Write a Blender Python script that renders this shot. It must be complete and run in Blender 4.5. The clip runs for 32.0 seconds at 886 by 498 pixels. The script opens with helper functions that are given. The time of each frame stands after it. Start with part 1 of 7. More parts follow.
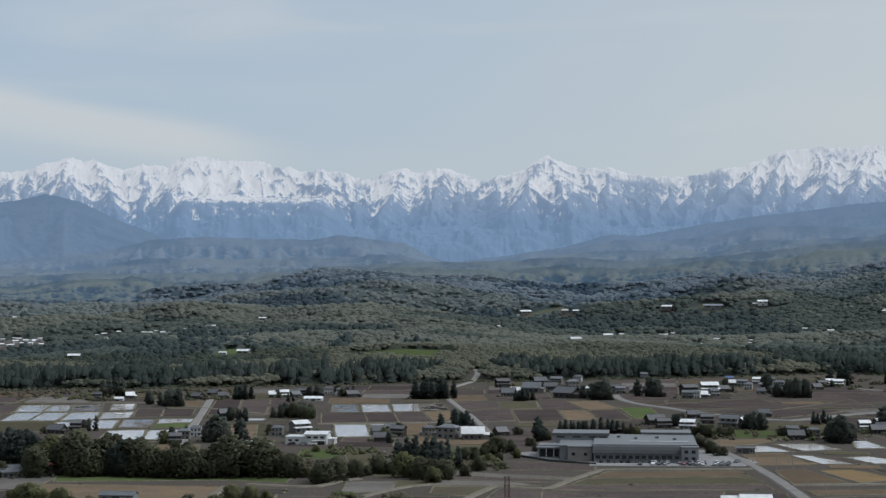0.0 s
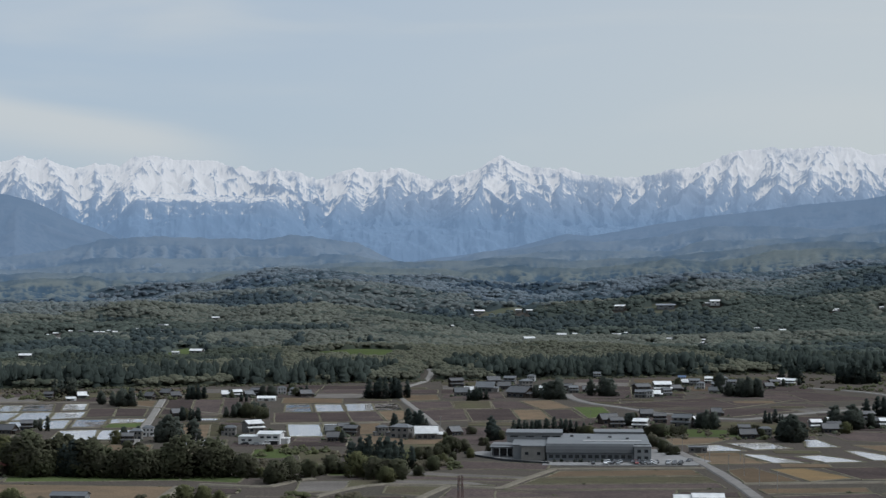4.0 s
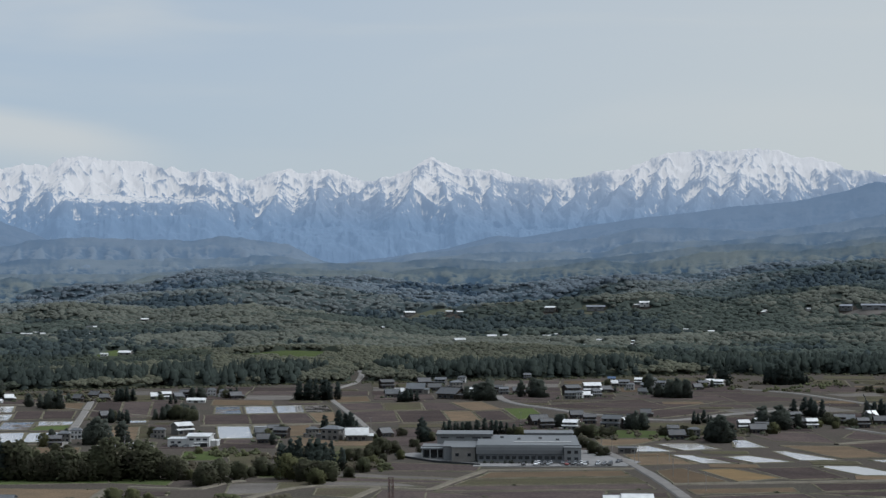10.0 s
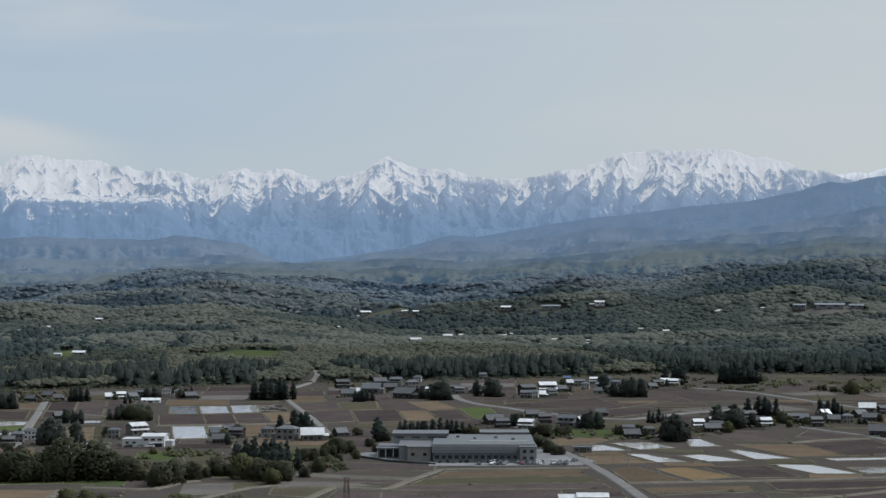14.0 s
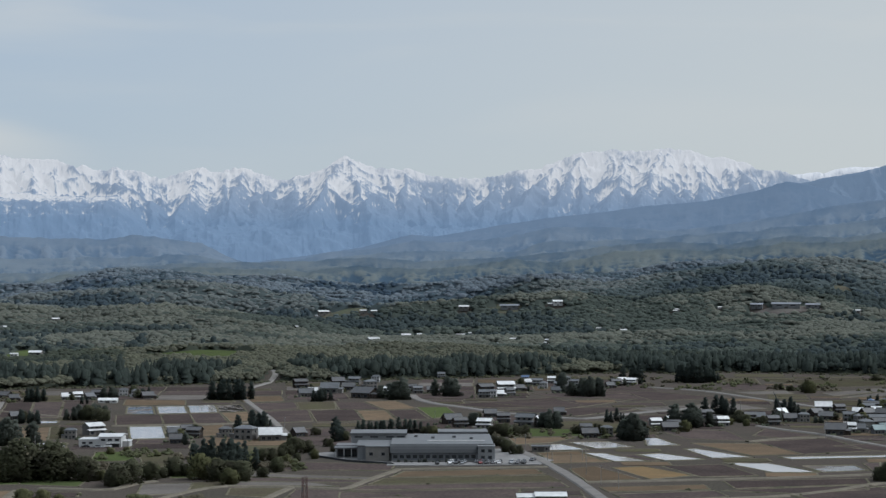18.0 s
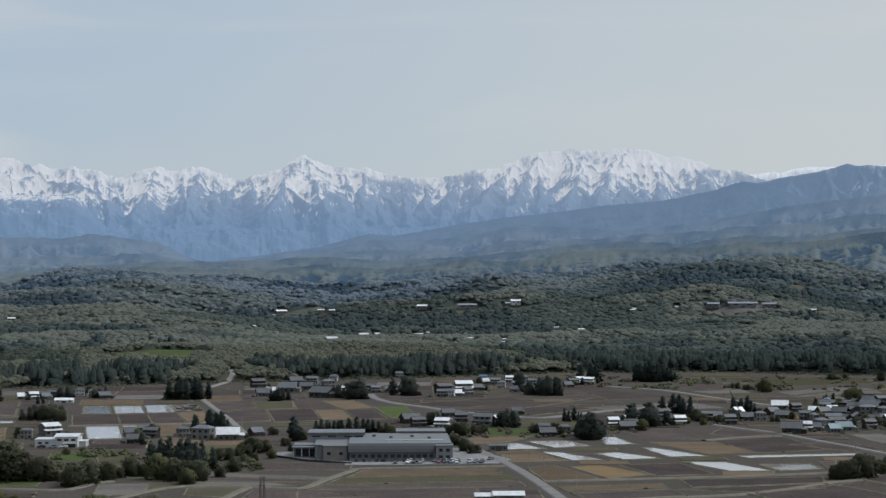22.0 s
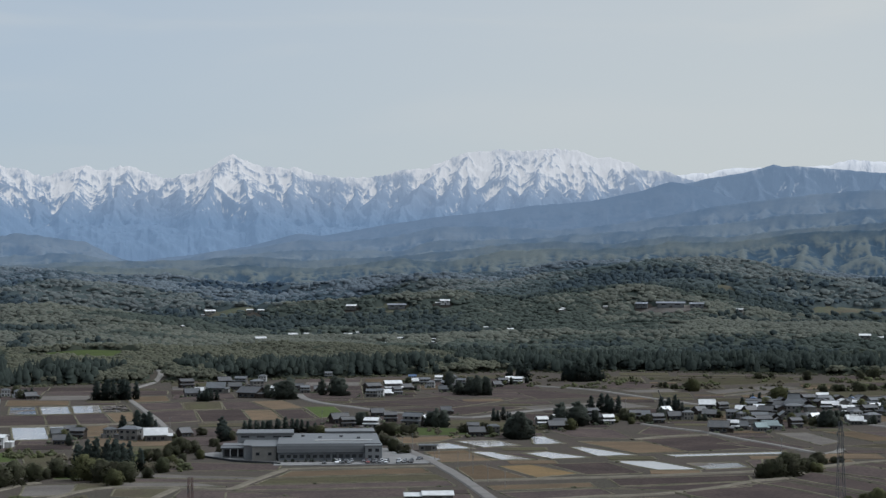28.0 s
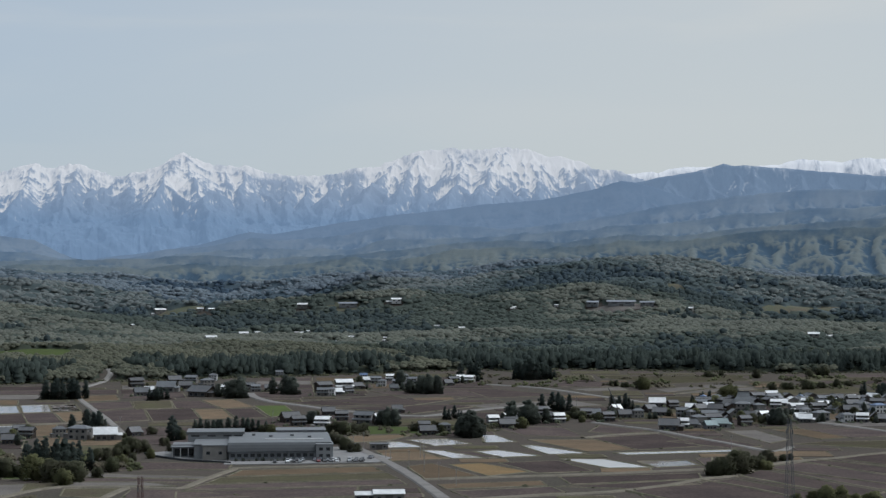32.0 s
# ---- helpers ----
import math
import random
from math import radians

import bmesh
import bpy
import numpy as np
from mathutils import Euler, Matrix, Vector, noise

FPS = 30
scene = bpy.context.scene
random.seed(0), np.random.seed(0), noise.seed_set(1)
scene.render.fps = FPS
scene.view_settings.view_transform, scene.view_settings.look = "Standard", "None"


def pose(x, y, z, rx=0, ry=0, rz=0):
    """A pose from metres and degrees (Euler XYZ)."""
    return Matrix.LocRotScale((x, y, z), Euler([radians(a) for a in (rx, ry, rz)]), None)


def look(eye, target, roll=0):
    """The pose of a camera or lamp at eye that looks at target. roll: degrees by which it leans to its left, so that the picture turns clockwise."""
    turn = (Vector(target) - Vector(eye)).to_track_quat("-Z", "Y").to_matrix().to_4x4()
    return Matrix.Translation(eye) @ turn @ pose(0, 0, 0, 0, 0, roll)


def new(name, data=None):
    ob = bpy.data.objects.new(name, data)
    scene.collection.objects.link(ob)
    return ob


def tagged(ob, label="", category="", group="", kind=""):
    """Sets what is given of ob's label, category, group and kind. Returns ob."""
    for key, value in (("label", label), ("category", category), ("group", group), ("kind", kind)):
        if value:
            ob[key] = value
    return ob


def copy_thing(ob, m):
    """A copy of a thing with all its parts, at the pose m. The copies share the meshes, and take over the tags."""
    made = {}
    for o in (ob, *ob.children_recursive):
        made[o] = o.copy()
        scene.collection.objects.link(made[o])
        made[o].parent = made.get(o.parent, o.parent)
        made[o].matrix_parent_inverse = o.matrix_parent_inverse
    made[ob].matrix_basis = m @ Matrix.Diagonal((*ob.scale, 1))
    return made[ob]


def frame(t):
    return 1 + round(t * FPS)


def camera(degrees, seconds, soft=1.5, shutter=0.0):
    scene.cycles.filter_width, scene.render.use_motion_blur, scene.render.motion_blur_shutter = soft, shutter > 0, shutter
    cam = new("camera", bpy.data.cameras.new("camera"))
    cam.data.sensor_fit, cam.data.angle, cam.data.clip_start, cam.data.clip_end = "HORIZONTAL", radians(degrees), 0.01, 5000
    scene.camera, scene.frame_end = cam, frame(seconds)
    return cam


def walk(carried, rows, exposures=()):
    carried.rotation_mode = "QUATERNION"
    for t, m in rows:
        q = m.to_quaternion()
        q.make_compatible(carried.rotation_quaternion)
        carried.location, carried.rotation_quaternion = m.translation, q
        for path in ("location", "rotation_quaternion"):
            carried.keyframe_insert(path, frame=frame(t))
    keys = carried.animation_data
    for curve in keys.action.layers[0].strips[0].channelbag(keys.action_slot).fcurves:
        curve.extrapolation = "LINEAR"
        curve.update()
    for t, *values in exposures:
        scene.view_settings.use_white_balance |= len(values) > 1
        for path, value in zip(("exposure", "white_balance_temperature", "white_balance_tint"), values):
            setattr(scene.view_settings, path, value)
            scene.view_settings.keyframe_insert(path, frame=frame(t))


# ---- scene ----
cam = camera(27.95, 32.0, soft=1.4)
EYE = 80.0
ROWS = [
    (0, 5.839, 1.173, -0.001),
    (0.5, 5.65, 1.17, -0.009),
    (1, 5.462, 1.168, -0.015),
    (1.5, 5.276, 1.165, -0.019),
    (2, 5.09, 1.161, -0.017),
    (2.5, 4.903, 1.159, -0.015),
    (3, 4.717, 1.158, -0.019),
    (3.5, 4.534, 1.159, -0.031),
    (5.5, 3.78, 1.164, -0.031),
    (6, 3.594, 1.163, -0.039),
    (6.5, 3.408, 1.166, -0.038),
    (7, 3.22, 1.171, -0.034),
    (7.5, 3.034, 1.178, -0.032),
    (8, 2.849, 1.188, -0.024),
    (8.5, 2.665, 1.197, -0.012),
    (9, 2.482, 1.206, -0.013),
    (9.5, 2.3, 1.211, -0.03),
    (10, 2.117, 1.211, -0.046),
    (10.5, 1.935, 1.209, -0.049),
    (11, 1.752, 1.21, -0.048),
    (11.5, 1.567, 1.212, -0.047),
    (12, 1.384, 1.214, -0.044),
    (12.5, 1.209, 1.212, -0.041),
    (13, 1.037, 1.207, -0.036),
    (13.5, 0.866, 1.203, -0.031),
    (14, 0.693, 1.197, -0.036),
    (14.5, 0.52, 1.188, -0.056),
    (16.5, -0.145, 1.198, -0.035),
    (17, -0.314, 1.19, -0.024),
    (17.5, -0.48, 1.185, -0.019),
    (18, -0.648, 1.182, -0.016),
    (18.5, -0.818, 1.179, -0.013),
    (19, -0.989, 1.175, -0.007),
    (19.5, -1.156, 1.169, -0),
    (20, -1.321, 1.164, -0.001),
    (20.5, -1.487, 1.162, -0.005),
    (21, -1.654, 1.162, -0.01),
    (21.5, -1.823, 1.162, -0.017),
    (22, -1.998, 1.163, -0.022),
    (22.5, -2.18, 1.167, -0.021),
    (23, -2.367, 1.175, -0.018),
    (23.5, -2.555, 1.182, -0.021),
    (24, -2.743, 1.186, -0.021),
    (24.5, -2.929, 1.188, -0.011),
    (25, -3.115, 1.188, 0.001),
    (25.5, -3.305, 1.186, 0.009),
    (27.5, -4.069, 1.163, -0.01),
    (28, -4.27, 1.16, -0.031),
    (28.5, -4.472, 1.153, -0.039),
    (29, -4.672, 1.144, -0.038),
    (29.5, -4.868, 1.138, -0.036),
    (30, -5.065, 1.136, -0.038),
    (30.5, -5.264, 1.133, -0.035),
    (31, -5.46, 1.127, -0.03),
    (31.5, -5.651, 1.122, -0.032),
    (32, -5.839, 1.116, -0.035),
]
walk(cam, [(t, pose(0, 0, EYE, 90 + pitch, roll, yaw)) for t, yaw, pitch, roll in ROWS], [(0.0, 0.0, 5650, 10), (32.0, 0.0, 5650, 10)])

# ---- light ----
SUN_AZ, SUN_EL = 84.0, 50.0
world = bpy.data.worlds.new("sky")
scene.world = world
world.use_nodes = True


def nodes_of(tree):
    nt = tree.nodes
    lk = tree.links

    def add(kind, **kw):
        nd = nt.new(kind)
        for key, value in kw.items():
            if key in nd.inputs:
                nd.inputs[key].default_value = value
        return nd

    return nt, lk, add


def build_sky():
    tree = world.node_tree
    tree.nodes.clear()
    nt, lk, add = nodes_of(tree)

    def math_node(op, p, q=None, r=None, clamp=False):
        nd = nt.new("ShaderNodeMath")
        nd.operation, nd.use_clamp = op, clamp
        for i, v in enumerate((p, q, r)):
            if v is None:
                continue
            if isinstance(v, (int, float)):
                nd.inputs[i].default_value = v
            else:
                lk.new(v, nd.inputs[i])
        return nd.outputs[0]

    def ramp(v, lo, hi, a=0.0, b=1.0):
        mr = nt.new("ShaderNodeMapRange")
        mr.interpolation_type = "SMOOTHSTEP"
        for key, value in (("From Min", lo), ("From Max", hi), ("To Min", a), ("To Max", b)):
            mr.inputs[key].default_value = value
        lk.new(v, mr.inputs["Value"])
        return mr.outputs[0]

    def blend(fac, p, q):
        mix = nt.new("ShaderNodeMix")
        mix.data_type = "RGBA"
        lk.new(fac, mix.inputs[0])
        for i, v in ((6, p), (7, q)):
            if isinstance(v, tuple):
                mix.inputs[i].default_value = v
            else:
                lk.new(v, mix.inputs[i])
        return mix.outputs[2]

    out = add("ShaderNodeOutputWorld")
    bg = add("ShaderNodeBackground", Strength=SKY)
    sk = nt.new("ShaderNodeTexSky")
    sk.sky_type = "NISHITA"
    sk.sun_disc = False
    sk.sun_elevation, sk.sun_rotation = radians(SUN_EL), radians(SUN_AZ)
    sk.air_density, sk.dust_density, sk.ozone_density = 1.2, 0.8, 2.5
    tc = nt.new("ShaderNodeTexCoord")
    sp = nt.new("ShaderNodeSeparateXYZ")
    lk.new(tc.outputs["Generated"], sp.inputs[0])
    x, z = sp.outputs["X"], sp.outputs["Z"]

    def veil(scale, move, turn, noise_scale, detail):
        mp = nt.new("ShaderNodeMapping")
        mp.inputs["Scale"].default_value, mp.inputs["Location"].default_value = scale, move
        mp.inputs["Rotation"].default_value = (0.0, radians(turn), 0.0)
        lk.new(tc.outputs["Generated"], mp.inputs["Vector"])
        n1 = add("ShaderNodeTexNoise", Scale=noise_scale, Detail=detail, Roughness=0.5, Distortion=0.4)
        lk.new(mp.outputs[0], n1.inputs["Vector"])
        return n1.outputs["Fac"]

    # thin high haze over all the sky, whiter towards the sun's side
    side = ramp(x, -0.36, 0.30)
    haze = blend(side, HAZE_BLUE, HAZE_WHITE)
    base = math_node("MULTIPLY_ADD", side, 0.1, 0.78)
    sky = blend(base, sk.outputs[0], haze)
    # streaks of cirrus
    streaks = ramp(veil((2.0, 2.0, 12.0), (0.35, 0.0, 0.3), 8, 1.6, 5.0), 0.44, 0.70)
    high = ramp(z, 0.05, 0.16, 0.15, 1.0)
    s1 = math_node("MULTIPLY", math_node("MULTIPLY", streaks, high), 0.55)
    sky = blend(s1, sky, CLOUD)
    # a broad bank of thin cloud whose ragged end tapers away
    edge = math_node("MULTIPLY_ADD", x, -0.17, 0.0535)
    rag = math_node("MULTIPLY_ADD", veil((3.0, 3.0, 20.0), (0.1, 0.4, 0.0), 6, 2.2, 5.0), 0.016, -0.008)
    under = math_node("SUBTRACT", math_node("ADD", edge, rag), z)
    body = math_node("MULTIPLY", ramp(under, -0.003, 0.010), ramp(under, 0.045, 0.012))
    body = math_node("MULTIPLY", body, ramp(x, -0.165, -0.245))
    sky = blend(math_node("MULTIPLY", body, 0.72), sky, CLOUD)
    # extra veil brightness round the unseen sun, added to fill the shadows
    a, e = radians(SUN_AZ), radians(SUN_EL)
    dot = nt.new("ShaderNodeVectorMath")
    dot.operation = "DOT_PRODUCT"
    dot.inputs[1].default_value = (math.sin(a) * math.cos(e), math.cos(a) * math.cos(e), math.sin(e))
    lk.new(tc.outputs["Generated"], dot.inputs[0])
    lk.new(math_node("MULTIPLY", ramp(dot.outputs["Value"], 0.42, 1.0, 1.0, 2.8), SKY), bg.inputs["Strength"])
    lk.new(sky, bg.inputs["Color"])
    lk.new(bg.outputs[0], out.inputs[0])


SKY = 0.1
HAZE_BLUE, HAZE_WHITE, CLOUD = (4.65, 5.05, 5.25, 1), (6.0, 5.85, 5.2, 1), (6.4, 6.15, 5.4, 1)
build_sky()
sun = new("sun", bpy.data.lights.new("sun", "SUN"))
sun.data.energy, sun.data.angle, sun.data.color = 1.75, radians(1.5), (1.0, 0.955, 0.89)
sa, se = radians(SUN_AZ), radians(SUN_EL)
sun.matrix_world = look((600 * math.sin(sa), 600 * math.cos(sa), 600 * math.tan(se)), (0, 0, 0))


# ---- materials ----
MATS = {}


def mat(name, base, rough=0.9, spots=None, scale=0.1, fine=2.0, amount=0.25, bump=0.3, metal=0.0, spec=0.3, island=0.0, rand=0.0, depth=0.2, trans=0.0, glow=0.0):
    """A weathered surface: base colour, patches of a second colour, fine grain and relief, in metres."""
    if name in MATS:
        return MATS[name]
    m = bpy.data.materials.new(name)
    m.use_nodes = True
    tree = m.node_tree
    nt, lk, add = nodes_of(tree)
    bs = nt["Principled BSDF"]
    bs.inputs["Roughness"].default_value = rough
    bs.inputs["Metallic"].default_value = metal
    bs.inputs["Specular IOR Level"].default_value = spec if rough < 0.84 else 0.0
    geo = nt.new("ShaderNodeNewGeometry")
    n1 = add("ShaderNodeTexNoise", Scale=scale, Detail=4.0, Roughness=0.6)
    n2 = add("ShaderNodeTexNoise", Scale=fine, Detail=3.0, Roughness=0.6)
    lk.new(geo.outputs["Position"], n1.inputs["Vector"])
    lk.new(geo.outputs["Position"], n2.inputs["Vector"])
    r1 = nt.new("ShaderNodeValToRGB")
    r1.color_ramp.elements[0].position, r1.color_ramp.elements[1].position = 0.35, 0.65
    lk.new(n1.outputs["Fac"], r1.inputs[0])
    mix = nt.new("ShaderNodeMix")
    mix.data_type = "RGBA"
    lk.new(r1.outputs[0], mix.inputs[0])
    mix.inputs[6].default_value = (*base, 1)
    mix.inputs[7].default_value = (*(spots or [c * 0.75 for c in base]), 1)
    hsv = nt.new("ShaderNodeHueSaturation")
    lk.new(mix.outputs[2], hsv.inputs["Color"])
    mr = nt.new("ShaderNodeMapRange")
    mr.inputs["From Min"].default_value, mr.inputs["From Max"].default_value = 0.25, 0.75
    mr.inputs["To Min"].default_value, mr.inputs["To Max"].default_value = 1 - amount, 1 + amount
    lk.new(n2.outputs["Fac"], mr.inputs["Value"])
    last = mr.outputs[0]
    for on, node, sock in ((island, geo, "Random Per Island"), (rand, None, "Random")):
        if on:
            node = node or nt.new("ShaderNodeObjectInfo")
            m2 = nt.new("ShaderNodeMapRange")
            m2.inputs["To Min"].default_value, m2.inputs["To Max"].default_value = 1 - on, 1 + on
            lk.new(node.outputs[sock], m2.inputs["Value"])
            mm = nt.new("ShaderNodeMath")
            mm.operation = "MULTIPLY"
            lk.new(last, mm.inputs[0])
            lk.new(m2.outputs[0], mm.inputs[1])
            last = mm.outputs[0]
    lk.new(last, hsv.inputs["Value"])
    lk.new(hsv.outputs[0], bs.inputs["Base Color"])
    if bump:
        bp = add("ShaderNodeBump", Strength=bump, Distance=depth)
        lk.new(n2.outputs["Fac"], bp.inputs["Height"])
        lk.new(bp.outputs[0], bs.inputs["Normal"])
    if trans:
        tr = nt.new("ShaderNodeBsdfTranslucent")
        lk.new(hsv.outputs[0], tr.inputs["Color"])
        mx = nt.new("ShaderNodeMixShader")
        mx.inputs[0].default_value = trans
        lk.new(bs.outputs[0], mx.inputs[1])
        lk.new(tr.outputs[0], mx.inputs[2])
        lk.new(mx.outputs[0], nt["Material Output"].inputs["Surface"])
    if glow:
        lk.new(hsv.outputs[0], bs.inputs["Emission Color"])
        bs.inputs["Emission Strength"].default_value = glow
    MATS[name] = m
    return m


# ---- helpers for shapes ----
def link_mesh(name, verts, faces, material, parent=None, label="", smooth=False):
    me = bpy.data.meshes.new(name)
    me.from_pydata([tuple(v) for v in verts], [], [tuple(q) for q in faces])
    me.materials.append(material)
    if smooth:
        me.polygons.foreach_set("use_smooth", [True] * len(me.polygons))
    me.update()
    ob = new(name, me)
    if parent:
        ob.parent = parent
    if label:
        tagged(ob, label)
    return ob


def np_mesh(name, V, Fc, material, smooth=False):
    """A large mesh from arrays: V (n, 3), Fc (m, 3) or (m, 4)."""
    me = bpy.data.meshes.new(name)
    me.vertices.add(len(V))
    me.vertices.foreach_set("co", np.asarray(V, np.float32).ravel())
    k = Fc.shape[1]
    me.loops.add(Fc.size)
    me.loops.foreach_set("vertex_index", Fc.astype(np.int32).ravel())
    me.polygons.add(len(Fc))
    me.polygons.foreach_set("loop_start", np.arange(0, Fc.size, k, dtype=np.int32))
    me.polygons.foreach_set("use_smooth", np.full(len(Fc), smooth))
    me.materials.append(material)
    me.update(calc_edges=True)
    me.validate()
    return new(name, me)


def lattice(seed):
    return np.random.default_rng(seed).random((256, 256))


LAT = {}


def vnoise(x, y, seed=0):
    """Smooth value noise on arrays, -1 to 1."""
    if seed not in LAT:
        LAT[seed] = lattice(seed)
    g = LAT[seed]
    xi, yi = np.floor(x).astype(int), np.floor(y).astype(int)
    fx, fy = x - xi, y - yi
    fx, fy = fx * fx * (3 - 2 * fx), fy * fy * (3 - 2 * fy)
    a, b = g[xi % 256, yi % 256], g[(xi + 1) % 256, yi % 256]
    c, d = g[xi % 256, (yi + 1) % 256], g[(xi + 1) % 256, (yi + 1) % 256]
    return 2 * (a * (1 - fx) * (1 - fy) + b * fx * (1 - fy) + c * (1 - fx) * fy + d * fx * fy) - 1


def fbm(x, y, seed=0, octaves=5, gain=0.5, ridged=False):
    s, a = np.zeros_like(np.asarray(x, float)), 1.0
    for k in range(octaves):
        v = vnoise(x * 2 ** k + 17.3 * k, y * 2 ** k + 5.1 * k, seed + k)
        s = s + a * ((1 - 2 * np.sqrt(v * v + 0.012)) if ridged else v)
        a *= gain
    return s


def smooth(t):
    t = np.clip(t, 0, 1)
    return t * t * (3 - 2 * t)


def grid_faces(n, m):
    i = np.arange(n * m).reshape(n, m)
    return np.stack([i[:-1, :-1], i[1:, :-1], i[1:, 1:], i[:-1, 1:]], -1).reshape(-1, 4)


# ---- ground: a flat plain that rises into wooded hills ----
EDGE = [(-19.8, 1394), (-16.33, 1391), (-12.42, 1408), (-8.82, 1432), (-5.91, 1463), (-3.73, 1481), (-0.12, 1523), (3.45, 1574), (6.95, 1654), (7.95, 1623), (9.76, 1658), (13.36, 1638), (16.89, 1614), (19.8, 1655)]
CREST = [(-40, 50), (-19.81, 53.2), (-16.34, 59.3), (-12.07, 64.6), (-9.91, 75.8), (-5.55, 77.7), (-1.92, 75.8), (1.68, 77.7), (5.22, 85.1), (5.84, 82.2), (7.95, 89.8), (11.57, 93.6), (15.14, 89.9), (17.43, 91.7), (19.81, 91.7), (40, 60)]
FAR = 2950.0


def edge_of(az):
    return np.interp(az, *zip(*EDGE))


def folds(x, y):
    """Spurs and side valleys of the wooded hills."""
    u = x + 60 * vnoise(x / 260, y / 200, 19)
    v = y + 0.35 * x + 50 * vnoise(x / 230, y / 230, 29)
    return fbm(u / 380, v / 190, 9, 3, 0.42, ridged=True) - 0.35


def height(x, y):
    """Ground height: flat fields, then hills that climb to the crest line."""
    x, y = np.asarray(x, float), np.asarray(y, float)
    r, az = np.hypot(x, y), np.degrees(np.arctan2(x, y))
    r0 = edge_of(az)
    top = np.interp(az, *zip(*CREST)) - 9
    u = np.clip((r - r0) / (FAR - r0), 0, 1)
    rise = top * (0.62 * u ** 0.9 + 0.38 * smooth(u))
    roll = 13 * fbm(x / 420, y / 280, 3, 4) + (10 + 9 * smooth(u * 2 - 0.3)) * folds(x, y)
    env = smooth(u * 4) * (0.65 + 0.45 * u)
    right = 40 * np.exp(-((az - 11.5) / 5.0) ** 2 - ((r - 2500) / 380) ** 2)
    z = rise + roll * env + right
    z = np.where(r > FAR, top + (r - FAR) * -0.01 + roll * env, z)
    side = smooth((np.abs(az) - 30) / 12)
    return np.where(r < r0, 0.0, z) * (1 - side)


def build_ground():
    az = np.concatenate([np.arange(-180, -34, 4.0), np.arange(-34, 34, 0.12), np.arange(34, 180, 4.0), [180.0]])
    rr = np.concatenate([[0.0], np.geomspace(60, 1200, 24), np.arange(1220, 3600, 14), np.linspace(3620, 4950, 16)])
    A, R = np.meshgrid(np.radians(az), rr, indexing="ij")
    X, Y = R * np.sin(A), R * np.cos(A)
    Z = height(X, Y)
    V = np.stack([X, Y, Z], -1).reshape(-1, 3)
    ob = np_mesh("ground", V, grid_faces(len(az), len(rr))[:, ::-1], M_GROUND, True)
    return tagged(ob, "flat farmland plain rising into wooded hills", "ground", kind="structure")


M_GROUND = mat("bare_earth", (0.076, 0.064, 0.056), 0.95, (0.066, 0.060, 0.050), 0.02, 0.8, 0.3, 0.4)
build_ground()


# ---- far ridges and the snow range ----
def blur(Z, n):
    """Box mean over 2n + 1 neighbours both ways."""
    for ax, m in ((0, n), (1, max(1, n // 2))):
        pad = [(0, 0), (0, 0)]
        pad[ax] = (m + 1, m)
        c = np.cumsum(np.pad(Z, pad, "edge"), axis=ax)
        k = 2 * m + 1
        Z = (c[k:] - c[:-k]) / k if ax == 0 else (c[:, k:] - c[:, :-k]) / k
    return Z


def descent(az0, r0, z0, az1, r1, z1, rng, n=9, sway=0.05):
    """A spur that runs down towards the plain: its distances, azimuths and heights."""
    t = np.linspace(0, 1, n)
    az = az0 + (az1 - az0) * t + sway * np.sin(math.pi * t) * rng.normal(size=n)
    z = z0 + (z1 - z0) * t ** 0.9 + 0.03 * (z0 - z1) * np.sin(math.pi * t) * rng.normal(size=n)
    return r0 + (r1 - r0) * t, az, z


def branch(spur, rng, count, share, drop, depth):
    """Side ribs that leave a spur on both hands, and ribs of those in turn."""
    rs, azs, zs = spur
    out = []
    span = math.hypot(rs[0] - rs[-1], math.radians(azs[0] - azs[-1]) * rs[0])
    for k in range(count):
        t = (k + rng.uniform(0.15, 0.85)) / count * 0.85 + 0.03
        i = t * (len(rs) - 1)
        r, az, z = (float(np.interp(i, np.arange(len(rs)), q)) for q in (rs, azs, zs))
        L = span * share * rng.uniform(0.6, 1.2)
        side = (-1) ** k * rng.uniform(0.45, 0.95)
        rib = descent(az, r, z - 1.0, az + math.degrees(side * L / r), r - L * 0.75, z - L * drop * rng.uniform(1.0, 1.4), rng, 6, 0.02)
        out.append(rib)
        if depth:
            out += branch(rib, rng, 3, 0.5, drop, depth - 1)
    return out


